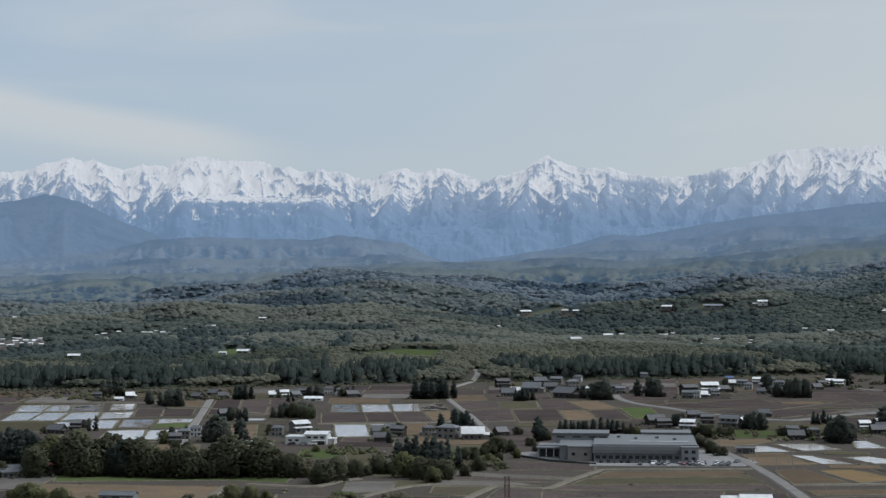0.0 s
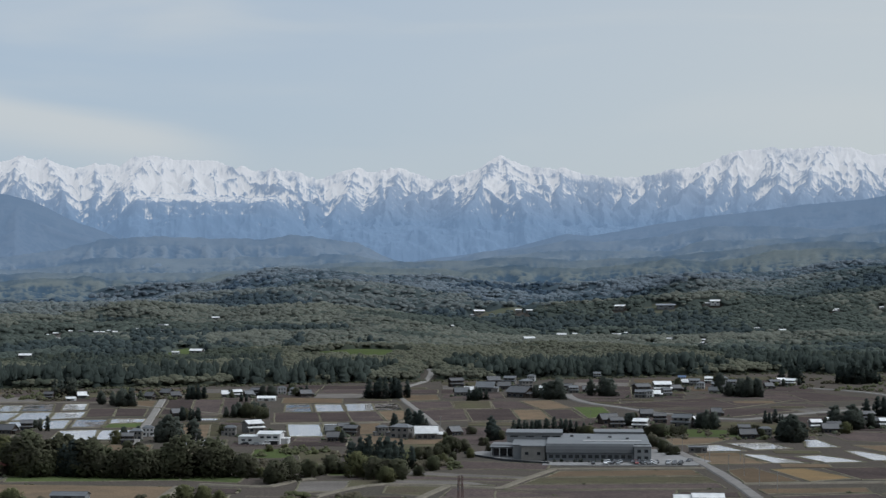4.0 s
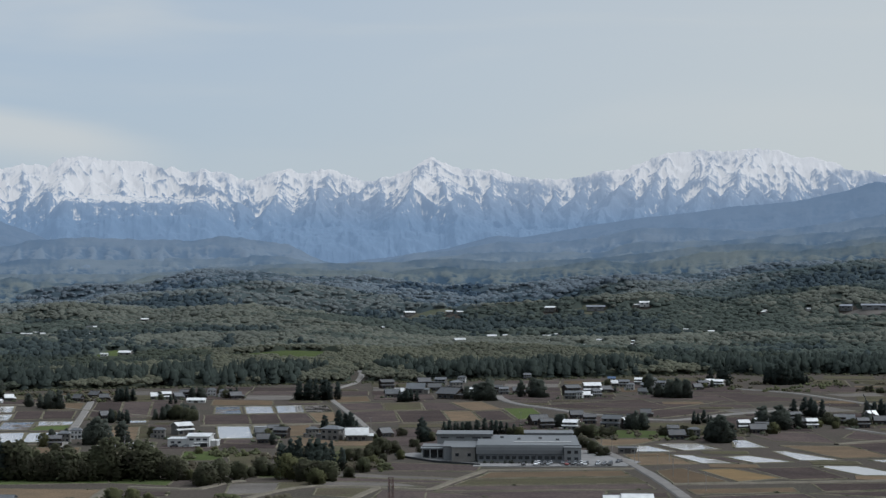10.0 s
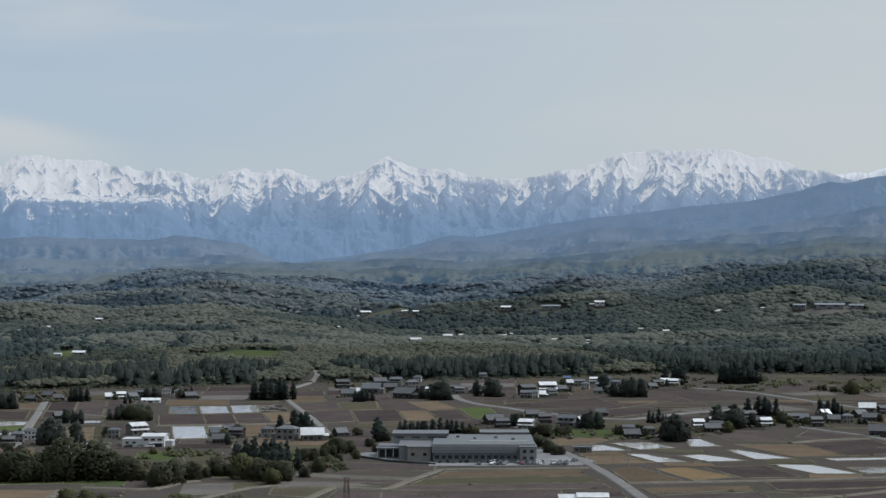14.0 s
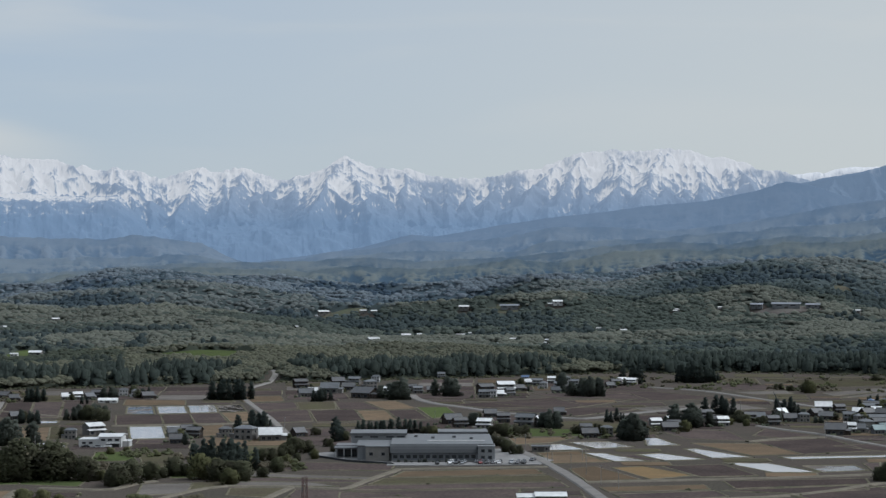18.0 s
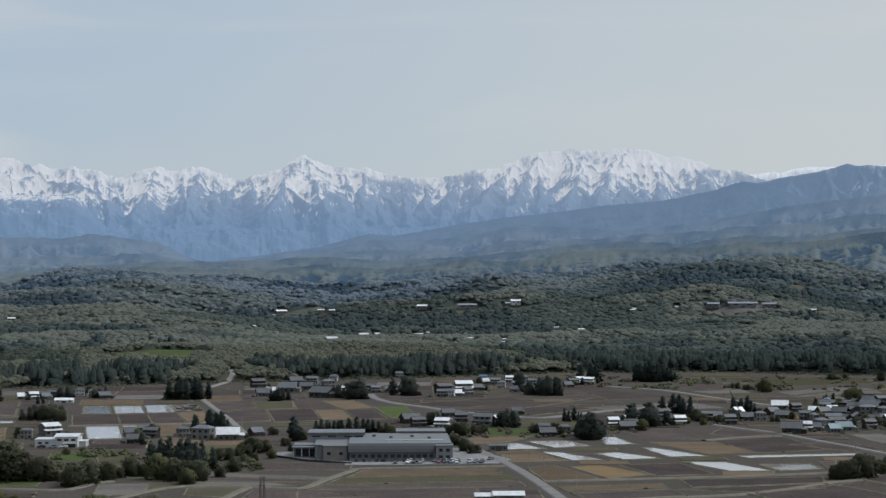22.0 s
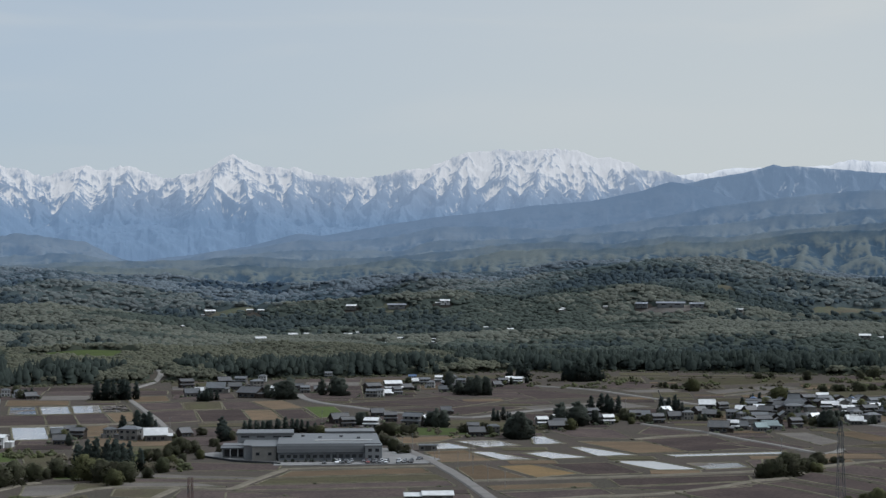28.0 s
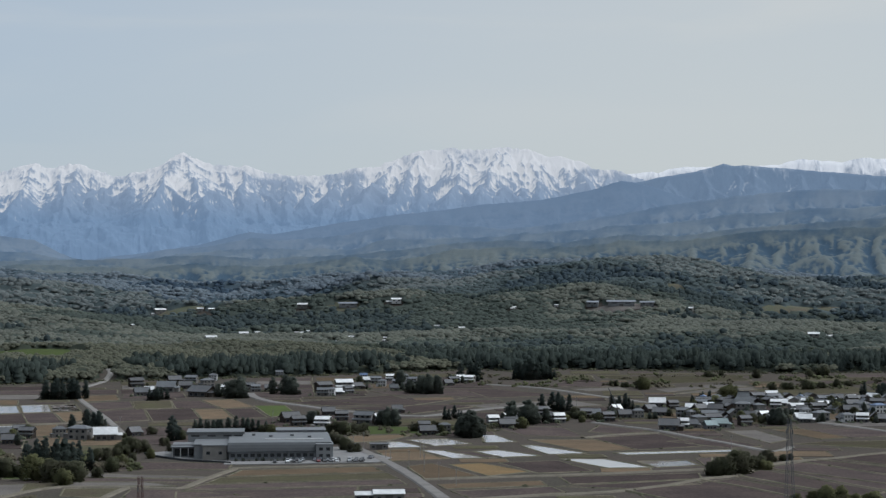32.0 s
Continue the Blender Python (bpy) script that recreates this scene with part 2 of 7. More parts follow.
def massif(name, label, prof, R, run, seed, material, lim=24.0, step=0.024, rows_n=150, steep=0.85, drop=0.5, every=0.9, mains=(), bow=2.2, grain=6.0, jag=2.0, ribs=5, depth=1, bench=None, line=None, fields=(), foot=60.0, sway=1.0):
    """A range: a crest over azimuths at the distance R, spurs that leave its tops, ribs that branch from the spurs, and hollows between."""
    rng = np.random.default_rng(seed)
    px, pz = zip(*prof)
    az = np.arange(-lim, lim + step / 2, step)
    soft = np.interp(az, px, pz)
    top = soft + jag * fbm(az * 4.0, np.full(len(az), seed + 0.5), seed + 3, 4, 0.6)
    k = np.hanning(61)
    broad = np.convolve(np.pad(soft, 30, "edge"), k / k.sum(), "valid")
    spurs = []
    starts = [(a, a + rng.normal() * 0.5, None) for a in np.arange(-lim + 1, lim, every) + rng.uniform(-0.3, 0.3, len(np.arange(-lim + 1, lim, every))) * every]
    for a0, a1, e1 in [*mains, *starts]:
        z0 = float(np.interp(a0, az, top))
        if e1 is None:
            z1 = z0 - (z0 - foot) * rng.uniform(0.55, 0.9)
        else:
            z1 = 80 + (R - 0.4 * run) * math.tan(math.radians(e1))
        L = max((z0 - z1) / (drop * rng.uniform(0.85, 1.15)), math.radians(abs(a1 - a0)) * R * 0.5)
        L = min(L, run * 0.85)
        low = 0.0 if e1 is None else 1.0
        s = descent(a0, R, z0 - 1.5 - (0 if low else rng.uniform(0, 6)), a1, R - L, z1, rng, 11)
        tail = descent(a1, R - L, z1, a1 + (a1 - a0) * 0.25, R - run, foot, rng, 5)
        s = tuple(np.concatenate([p, q[1:]]) for p, q in zip(s, tail))
        spurs.append(s)
        spurs += branch(s, rng, ribs, 0.42, drop, depth)
    rr = np.linspace(R, R - run, rows_n)
    Z = np.empty((len(az), rows_n))
    tilt = rng.uniform(0.75, 1.3, (len(spurs), 2)) * steep
    arc = np.radians(az)[:, None]
    wob = sway * 0.10 * fbm(az[:, None] * 1.7, rr[None, :] / 70.0, seed + 21, 3) + 0.03 * fbm(az[:, None] * 5, rr[None, :] / 18.0, seed + 25, 2)
    for j, r in enumerate(rr):
        d = (R - r) / run
        near = math.exp(-(R - r) / 25.0)
        z = foot + (near * top + (1 - near) * broad - foot) * (1 - d) ** bow
        live = [(float(np.interp(-r, -s[0], s[1])), float(np.interp(-r, -s[0], s[2])), *tilt[i]) for i, s in enumerate(spurs) if s[0][0] >= r >= s[0][-1]]
        if live:
            c, h, tl, tr = (np.array(v)[None, :] for v in zip(*live))
            gap = (arc + np.radians(wob[:, j:j + 1]) - np.radians(c)) * r
            z = np.maximum(z, (h - np.where(gap < 0, -gap * tl, gap * tr)).max(axis=1))
        if bench:
            a0, a1, edge, z_edge, rise = bench
            lip = edge + 22 * fbm(az * 1.1, np.full(len(az), r / 45.0), seed + 8, 3)
            ends = 70 * (1 - smooth((az - a0) / 1.2) * smooth((a1 - az) / 1.2))
            shelf = np.where(r > lip, z_edge + (r - lip) * rise, z_edge - (lip - r) * 0.7) - ends
            z = np.maximum(z, shelf)
        Z[:, j] = np.minimum(z, top + 0.02 * (R - r)) if j else top
    A, RR = np.meshgrid(az, rr, indexing="ij")
    x1, x2 = np.radians(A) * R, R - RR
    env = smooth((R - RR) / 40.0)
    Z += grain * env * (fbm(x1 / 60, x2 / 60, seed + 40, 5, 0.55, ridged=True) - 0.2)
    Z[:, 0] = top
    # the far side falls away behind the crest
    A = np.concatenate([A[:, :1], A], axis=1)
    RR = np.concatenate([RR[:, :1] + 90.0, RR], axis=1)
    Z = np.concatenate([Z[:, :1] - 90.0, Z], axis=1)
    V = np.stack([RR * np.sin(np.radians(A)), RR * np.cos(np.radians(A)), Z], -1).reshape(-1, 3)
    ob = np_mesh(name, V, grid_faces(*A.shape), material, True)
    # how well snow lies: high, in hollows and on easy ground
    x1, x2 = np.radians(A) * R, R - RR
    edge_off = smooth((R - RR) / 45.0)
    hollow = 0.25 * fbm(x1 / 60, x2 / 60, seed + 70, 4, 0.6)
    for span, weight in ((2, 0.22), (7, 0.20), (20, 0.14)):
        dip = blur(Z, span) - Z
        hollow += weight * np.clip(dip / (dip[:, 4:rows_n // 2].std() + 1e-6), -1.6, 1.6) * edge_off
    if line:
        E = np.degrees(np.arctan2(Z - 80.0, RR))
        over = (E - np.interp(A, *zip(*line))) / 0.55
        hollow += 0.62 * np.clip(over, -2.2, 1.3) - 0.28
        hollow += 0.22 * fbm(x1 / 22 + 0.4 * fbm(x1 / 50, x2 / 50, seed + 72, 2), x2 / 34, seed + 77, 4, 0.7)
        for fa, fe, wa, we, k in fields:
            g = ((A - fa) / wa) ** 2 + ((E - fe) / we) ** 2
            hollow += k * np.exp(-g ** 2) * (0.9 + 0.25 * fbm(x1 / 40, x2 / 50, seed + 60, 3))
    ob.data.attributes.new("hollow", "FLOAT", "POINT").data.foreach_set("value", hollow.astype(np.float32).ravel())
    return tagged(ob, label, "mountain", kind="structure")


def mountain_mat(name, rock, forest, snow_lo, snow_hi, snow=(0.58, 0.585, 0.60), glow=0.0, share=1.0):
    """Snow on the high ground and down the sheltered gullies, rock and bare ribs between, forest below; haze painted in
    as blue tint and glow.
    """
    m = bpy.data.materials.new(name)
    m.use_nodes = True
    nt, lk, add = nodes_of(m.node_tree)
    bs = nt["Principled BSDF"]
    bs.inputs["Roughness"].default_value = 0.95
    bs.inputs["Specular IOR Level"].default_value = 0.1
    geo = nt.new("ShaderNodeNewGeometry")
    sep = nt.new("ShaderNodeSeparateXYZ")
    lk.new(geo.outputs["Position"], sep.inputs[0])
    at = nt.new("ShaderNodeAttribute")
    at.attribute_name = "hollow"
    fine = add("ShaderNodeTexNoise", Scale=0.085, Detail=10.0, Roughness=0.74, Distortion=0.5)
    mp = nt.new("ShaderNodeMapping")
    mp.inputs["Scale"].default_value = (1.0, 0.3, 0.32)
    lk.new(geo.outputs["Position"], mp.inputs["Vector"])
    lk.new(mp.outputs[0], fine.inputs["Vector"])
    bp = add("ShaderNodeBump", Strength=0.3, Distance=10.0)
    lk.new(fine.outputs["Fac"], bp.inputs["Height"])
    lk.new(bp.outputs[0], bs.inputs["Normal"])
    a2 = nt.new("ShaderNodeMath")
    a2.operation = "MULTIPLY_ADD"
    lk.new(fine.outputs["Fac"], a2.inputs[0])
    a2.inputs[1].default_value = 2.0
    lk.new(at.outputs["Fac"], a2.inputs[2])
    rp = nt.new("ShaderNodeMapRange")
    rp.interpolation_type = "SMOOTHSTEP"
    rp.inputs["From Min"].default_value, rp.inputs["From Max"].default_value = 0.70, 1.62
    lk.new(a2.outputs[0], rp.inputs["Value"])
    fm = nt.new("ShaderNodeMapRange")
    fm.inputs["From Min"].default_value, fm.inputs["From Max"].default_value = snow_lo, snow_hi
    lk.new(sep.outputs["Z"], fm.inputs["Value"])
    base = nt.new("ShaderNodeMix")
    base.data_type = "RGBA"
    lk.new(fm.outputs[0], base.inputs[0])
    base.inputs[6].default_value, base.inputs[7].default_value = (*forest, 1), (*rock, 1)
    top = nt.new("ShaderNodeMix")
    top.data_type = "RGBA"
    lk.new(rp.outputs[0], top.inputs[0])
    lk.new(base.outputs[2], top.inputs[6])
    top.inputs[7].default_value = (*snow, 1)
    hsv = nt.new("ShaderNodeHueSaturation")
    vr = nt.new("ShaderNodeMapRange")
    vr.inputs["To Min"].default_value, vr.inputs["To Max"].default_value = 0.92, 1.08
    lk.new(fine.outputs["Fac"], vr.inputs["Value"])
    lk.new(vr.outputs[0], hsv.inputs["Value"])
    lk.new(top.outputs[2], hsv.inputs["Color"])
    # lit colour dimmed and the rest emitted, in place of haze
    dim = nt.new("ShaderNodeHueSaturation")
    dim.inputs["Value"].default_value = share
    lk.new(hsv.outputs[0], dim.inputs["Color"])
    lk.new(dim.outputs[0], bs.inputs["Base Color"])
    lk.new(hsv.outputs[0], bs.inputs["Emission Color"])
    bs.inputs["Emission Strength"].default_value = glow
    return m


def hill_mat(name, light, dark, glow, share):
    """Wooded hills of the distant backdrop: broadleaf on the ribs, evergreens in the hollows, painted pale and dark for
    light and shade too, with haze as tint and glow.
    """
    m = bpy.data.materials.new(name)
    m.use_nodes = True
    nt, lk, add = nodes_of(m.node_tree)
    bs = nt["Principled BSDF"]
    bs.inputs["Roughness"].default_value = 1.0
    bs.inputs["Specular IOR Level"].default_value = 0.0
    geo = nt.new("ShaderNodeNewGeometry")
    at = nt.new("ShaderNodeAttribute")
    at.attribute_name = "hollow"
    fine = add("ShaderNodeTexNoise", Scale=0.035, Detail=8.0, Roughness=0.72)
    lk.new(geo.outputs["Position"], fine.inputs["Vector"])
    # ribs paler, hollows darker: tree tones plus painted light and shade
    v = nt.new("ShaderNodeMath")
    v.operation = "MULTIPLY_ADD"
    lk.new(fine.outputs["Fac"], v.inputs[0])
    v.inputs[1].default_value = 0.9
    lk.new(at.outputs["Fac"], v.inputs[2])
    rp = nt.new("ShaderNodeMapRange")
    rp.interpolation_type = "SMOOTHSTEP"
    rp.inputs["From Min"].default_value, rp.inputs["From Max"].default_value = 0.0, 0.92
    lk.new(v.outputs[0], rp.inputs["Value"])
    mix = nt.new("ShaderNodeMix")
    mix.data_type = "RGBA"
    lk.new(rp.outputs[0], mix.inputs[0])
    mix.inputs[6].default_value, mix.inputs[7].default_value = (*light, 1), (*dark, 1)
    # emission replaces part of the lit colour, as haze would
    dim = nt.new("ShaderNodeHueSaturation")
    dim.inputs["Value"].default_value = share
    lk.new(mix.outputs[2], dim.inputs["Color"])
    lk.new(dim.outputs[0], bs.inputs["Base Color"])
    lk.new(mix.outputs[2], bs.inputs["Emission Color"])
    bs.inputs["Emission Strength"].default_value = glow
    bp = add("ShaderNodeBump", Strength=0.5, Distance=4.0)
    lk.new(fine.outputs["Fac"], bp.inputs["Height"])
    lk.new(bp.outputs[0], bs.inputs["Normal"])
    return m


# haze is in these colours: bluish rock and forest, emission for hazy air
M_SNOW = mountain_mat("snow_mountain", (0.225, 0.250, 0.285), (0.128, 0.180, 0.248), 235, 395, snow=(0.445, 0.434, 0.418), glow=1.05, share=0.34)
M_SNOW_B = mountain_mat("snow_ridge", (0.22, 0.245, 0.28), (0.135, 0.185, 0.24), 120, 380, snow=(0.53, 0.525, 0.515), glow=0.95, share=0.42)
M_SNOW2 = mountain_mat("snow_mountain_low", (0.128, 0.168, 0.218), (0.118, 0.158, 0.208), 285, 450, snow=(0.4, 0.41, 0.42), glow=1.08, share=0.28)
# painted haze: hill colours turn bluer and glow more with distance
M_FOOT = hill_mat("haze_blue_forest_far", (0.116, 0.154, 0.203), (0.106, 0.145, 0.195), 1.08, 0.28)
M_HILL = hill_mat("haze_blue_forest_mid", (0.134, 0.168, 0.206), (0.094, 0.132, 0.180), 0.92, 0.36)
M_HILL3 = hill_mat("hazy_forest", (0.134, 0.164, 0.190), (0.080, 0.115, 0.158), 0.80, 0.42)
M_HILL2 = hill_mat("hazy_green_forest_far", (0.124, 0.148, 0.162), (0.064, 0.096, 0.134), 0.62, 0.52)
M_HILL4 = hill_mat("hazy_green_forest_low", (0.124, 0.142, 0.140), (0.052, 0.080, 0.110), 0.50, 0.60)
WEST = [(-24, 340), (-19.83, 371), (-19.14, 377), (-18.62, 394), (-18.19, 399), (-17.96, 410), (-17.67, 416), (-17.23, 403), (-16.97, 410), (-16.71, 404), (-16.26, 384), (-16.00, 385), (-15.47, 401), (-14.94, 394), (-14.64, 392), (-14.32, 412), (-14.14, 418), (-13.87, 416), (-13.66, 420), (-13.16, 419), (-12.98, 410), (-12.26, 408), (-11.63, 411), (-11.45, 405), (-11.09, 384), (-10.82, 397), (-10.36, 380), (-10.09, 382), (-9.82, 391), (-9.19, 385), (-8.91, 378), (-8.37, 358), (-8.10, 366)]
MIDDLE = [(-7.73, 378), (-7.37, 384), (-7.10, 392), (-6.82, 383), (-6.55, 381), (-5.82, 392), (-5.55, 389), (-4.82, 364), (-4.55, 360), (-4.27, 361), (-3.73, 376), (-3.36, 384), (-3.09, 394), (-2.73, 414), (-2.49, 421), (-2.27, 417), (-1.82, 401), (-1.55, 395), (-0.83, 393), (-0.38, 389), (0.44, 372), (0.79, 366), (1.69, 369), (2.58, 375), (3.03, 389), (3.74, 392), (4.27, 408), (4.54, 419), (4.89, 431), (5.24, 436), (5.59, 436), (6.03, 444)]
EAST = [(6.49, 440), (7.04, 437), (7.68, 443), (7.95, 443), (8.31, 439), (8.68, 433), (9.04, 424), (9.58, 419), (9.95, 415), (10.31, 404), (10.67, 387), (11.39, 379), (11.75, 370), (12.29, 356), (14.26, 337), (24, 310)]
SPURS = [(-3.7, -8.8, 1.64), (-2.5, -3.7, 2.28), (-2.5, -1.7, 2.19), (-7.1, -7.8, 2.32), (-5.8, -6.3, 2.43), (-17.7, -18.1, 2.37), (-17.0, -16.1, 2.03), (-11.6, -8.8, 2.79), (-13.7, -14.6, 2.76), (-0.8, 0.1, 2.00), (2.6, 1.9, 2.17), (6.0, 6.1, 2.23), (5.2, 4.0, 2.34), (-9.8, -9.2, 2.55), (4.5, 2.9, 2.44), (-1.5, -0.8, 2.42), (7.7, 7.0, 2.59), (8.7, 9.0, 2.49), (9.9, 10.8, 2.58), (6.5, 5.9, 2.37)]
SNOWLINE = [(-24, 2.72), (-19.8, 2.74), (-18.8, 2.88), (-17.9, 2.85), (-17.1, 2.72), (-16.2, 2.40), (-15.3, 2.59), (-14.8, 2.65), (-9.2, 2.62), (-8.5, 2.75), (-7.7, 2.46), (-6.8, 2.75), (-5.7, 2.97), (-4.6, 3.06), (-3.7, 2.67), (-2.3, 2.64), (-1.2, 2.96), (-0.1, 2.92), (1.7, 2.98), (2.8, 3.21), (4.0, 3.11), (5.2, 3.00), (7.9, 3.00), (8.9, 2.91), (9.8, 3.09), (10.3, 3.23), (11.2, 3.26), (24, 3.24)]
SNOWFIELDS = [(-12.8, 3.22, 1.7, 0.30, 0.9), (-12.0, 2.76, 3.0, 0.13, 1.0), (-17.7, 3.66, 1.0, 0.30, 0.4), (-13.4, 3.8, 1.0, 0.25, 0.5), (-2.6, 3.19, 0.35, 0.22, 0.7), (5.4, 3.78, 0.45, 0.36, 0.9), (4.0, 3.68, 0.5, 0.2, 0.3), (1.9, 3.16, 0.25, 0.25, 0.6), (-7.4, 2.92, 0.8, 0.3, 0.4), (-5.0, 3.19, 0.7, 0.25, 0.5), (9.0, 4.04, 1.1, 0.20, 0.9), (9.9, 3.85, 0.8, 0.2, 0.7), (8.0, 3.68, 0.8, 0.1, 0.5)]
massif("snow_mountain_range", "snow-covered mountain range with bare rock ribs above haze-blue forest", WEST + MIDDLE + EAST, 4750, 620, 2, M_SNOW, mains=SPURS, bench=(-15.2, -8.6, 4345, 274, 0.115), line=SNOWLINE, fields=SNOWFIELDS, steep=0.75, drop=0.55, every=0.7, grain=9.0, jag=4.0, ribs=6)
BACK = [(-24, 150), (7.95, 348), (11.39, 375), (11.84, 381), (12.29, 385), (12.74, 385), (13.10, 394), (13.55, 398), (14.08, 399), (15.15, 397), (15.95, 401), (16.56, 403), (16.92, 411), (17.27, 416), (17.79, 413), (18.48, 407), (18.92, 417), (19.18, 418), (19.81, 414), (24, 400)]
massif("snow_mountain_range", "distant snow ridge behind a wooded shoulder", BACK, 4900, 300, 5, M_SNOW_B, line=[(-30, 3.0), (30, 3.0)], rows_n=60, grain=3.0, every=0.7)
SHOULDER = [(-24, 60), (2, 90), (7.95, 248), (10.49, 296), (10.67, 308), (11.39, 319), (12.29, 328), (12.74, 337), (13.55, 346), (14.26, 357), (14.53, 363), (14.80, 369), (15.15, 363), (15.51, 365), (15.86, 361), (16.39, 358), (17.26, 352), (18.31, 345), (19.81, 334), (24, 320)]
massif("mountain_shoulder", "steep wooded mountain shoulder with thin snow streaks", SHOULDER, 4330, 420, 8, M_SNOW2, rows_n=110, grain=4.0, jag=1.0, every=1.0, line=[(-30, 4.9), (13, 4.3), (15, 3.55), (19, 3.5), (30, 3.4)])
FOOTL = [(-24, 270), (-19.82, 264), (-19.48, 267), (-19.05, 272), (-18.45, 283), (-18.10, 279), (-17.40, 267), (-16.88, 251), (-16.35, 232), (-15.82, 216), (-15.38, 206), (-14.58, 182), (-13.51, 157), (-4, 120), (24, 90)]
massif("foothill_ridge", "haze-blue wooded foothill below the snow", FOOTL, 4050, 420, 14, M_FOOT, rows_n=90, step=0.04, steep=0.4, drop=0.42, every=1.6, bow=1.3, grain=2.5, jag=0.8)
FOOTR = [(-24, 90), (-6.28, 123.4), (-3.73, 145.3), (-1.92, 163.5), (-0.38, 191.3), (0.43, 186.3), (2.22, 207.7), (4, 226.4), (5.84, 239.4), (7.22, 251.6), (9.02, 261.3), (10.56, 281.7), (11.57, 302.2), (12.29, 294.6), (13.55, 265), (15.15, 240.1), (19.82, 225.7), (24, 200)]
massif("foothill_ridge", "haze-blue wooded foothill with a rounded top", FOOTR, 3850, 420, 20, M_FOOT, rows_n=90, step=0.04, steep=0.4, drop=0.42, every=1.6, bow=1.3, grain=3.0, jag=0.8)
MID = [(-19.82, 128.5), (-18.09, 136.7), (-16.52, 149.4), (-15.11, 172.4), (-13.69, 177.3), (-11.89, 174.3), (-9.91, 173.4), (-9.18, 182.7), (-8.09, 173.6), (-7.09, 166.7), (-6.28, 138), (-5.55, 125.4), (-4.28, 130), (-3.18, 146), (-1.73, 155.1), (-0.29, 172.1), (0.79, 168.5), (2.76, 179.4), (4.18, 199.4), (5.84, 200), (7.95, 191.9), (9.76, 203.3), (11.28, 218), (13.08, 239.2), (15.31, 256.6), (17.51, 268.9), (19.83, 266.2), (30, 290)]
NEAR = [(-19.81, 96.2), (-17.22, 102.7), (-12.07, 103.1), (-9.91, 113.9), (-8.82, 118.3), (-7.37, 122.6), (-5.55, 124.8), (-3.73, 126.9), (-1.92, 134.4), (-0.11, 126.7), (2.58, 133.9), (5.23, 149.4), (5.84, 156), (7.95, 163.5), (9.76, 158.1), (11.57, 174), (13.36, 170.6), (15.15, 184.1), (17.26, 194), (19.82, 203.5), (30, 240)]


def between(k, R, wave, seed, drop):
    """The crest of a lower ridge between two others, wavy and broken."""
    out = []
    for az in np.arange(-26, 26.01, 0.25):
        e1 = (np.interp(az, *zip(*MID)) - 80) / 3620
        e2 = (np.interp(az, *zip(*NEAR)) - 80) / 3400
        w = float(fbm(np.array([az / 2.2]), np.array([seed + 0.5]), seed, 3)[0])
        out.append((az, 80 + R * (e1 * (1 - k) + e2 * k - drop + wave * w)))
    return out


for prof, R, words, seed, m in ((MID, 3620, "haze-blue wooded hills with shallow valleys", 26, M_HILL),
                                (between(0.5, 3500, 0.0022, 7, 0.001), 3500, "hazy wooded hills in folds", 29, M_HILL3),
                                (NEAR, 3400, "hazy green-blue wooded hills with folded slopes", 33, M_HILL2),
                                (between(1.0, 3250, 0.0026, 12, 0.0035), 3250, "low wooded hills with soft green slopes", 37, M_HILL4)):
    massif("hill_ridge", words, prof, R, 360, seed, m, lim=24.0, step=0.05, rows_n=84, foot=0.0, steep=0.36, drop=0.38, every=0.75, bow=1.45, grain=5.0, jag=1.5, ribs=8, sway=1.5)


# ---- woods ----
def ico(sub):
    bm = bmesh.new()
    bmesh.ops.create_icosphere(bm, subdivisions=sub, radius=1.0)
    V = np.array([v.co[:] for v in bm.verts])
    Fc = np.array([[v.index for v in f.verts] for f in bm.faces])
    bm.free()
    return V, Fc


ICO1 = ico(1)
RNG = np.random.default_rng(5)


def lobes(n, rad, spread, tall, rng, base=ICO1):
    """A crown of n uneven lobes."""
    Vs, Fs, off = [], [], 0
    for k in range(n):
        a, q = rng.uniform(0, 6.283), math.sqrt(rng.uniform(0.05, 1))
        h = rng.uniform(-1, 1)
        w = math.sqrt(max(0.1, 1 - h * h * 0.8))
        c = np.array([math.cos(a) * q * spread * w, math.sin(a) * q * spread * w, h * tall])
        s = rad * rng.uniform(0.7, 1.25) * np.array([1, 1, rng.uniform(0.75, 1.05)])
        V = base[0] * (1 + rng.uniform(-0.16, 0.16, (len(base[0]), 1))) * s + c
        Vs.append(V)
        Fs.append(base[1] + off)
        off += len(V)
    return np.concatenate(Vs), np.concatenate(Fs)


def spire(rng):
    """A conifer: ragged tiers that narrow to a tip."""
    Vs, Fs, off = [], [], 0
    for k in range(4):
        z0, rad = -0.9 + 0.36 * k, (1 - k * 0.19) * 0.72
        a = np.linspace(0, 6.283, 8)[:-1] + rng.uniform(0, 1)
        ring = np.stack([np.cos(a) * rad * rng.uniform(0.75, 1.2, 7), np.sin(a) * rad * rng.uniform(0.75, 1.2, 7), np.full(7, z0) + rng.uniform(-0.08, 0.08, 7)], -1)
        V = np.concatenate([ring, [[0, 0, z0 + 0.72]]])
        Vs.append(V)
        Fs.append(np.array([[i, (i + 1) % 7, 7] for i in range(7)]) + off)
        off += 8
    return np.concatenate(Vs), np.concatenate(Fs)


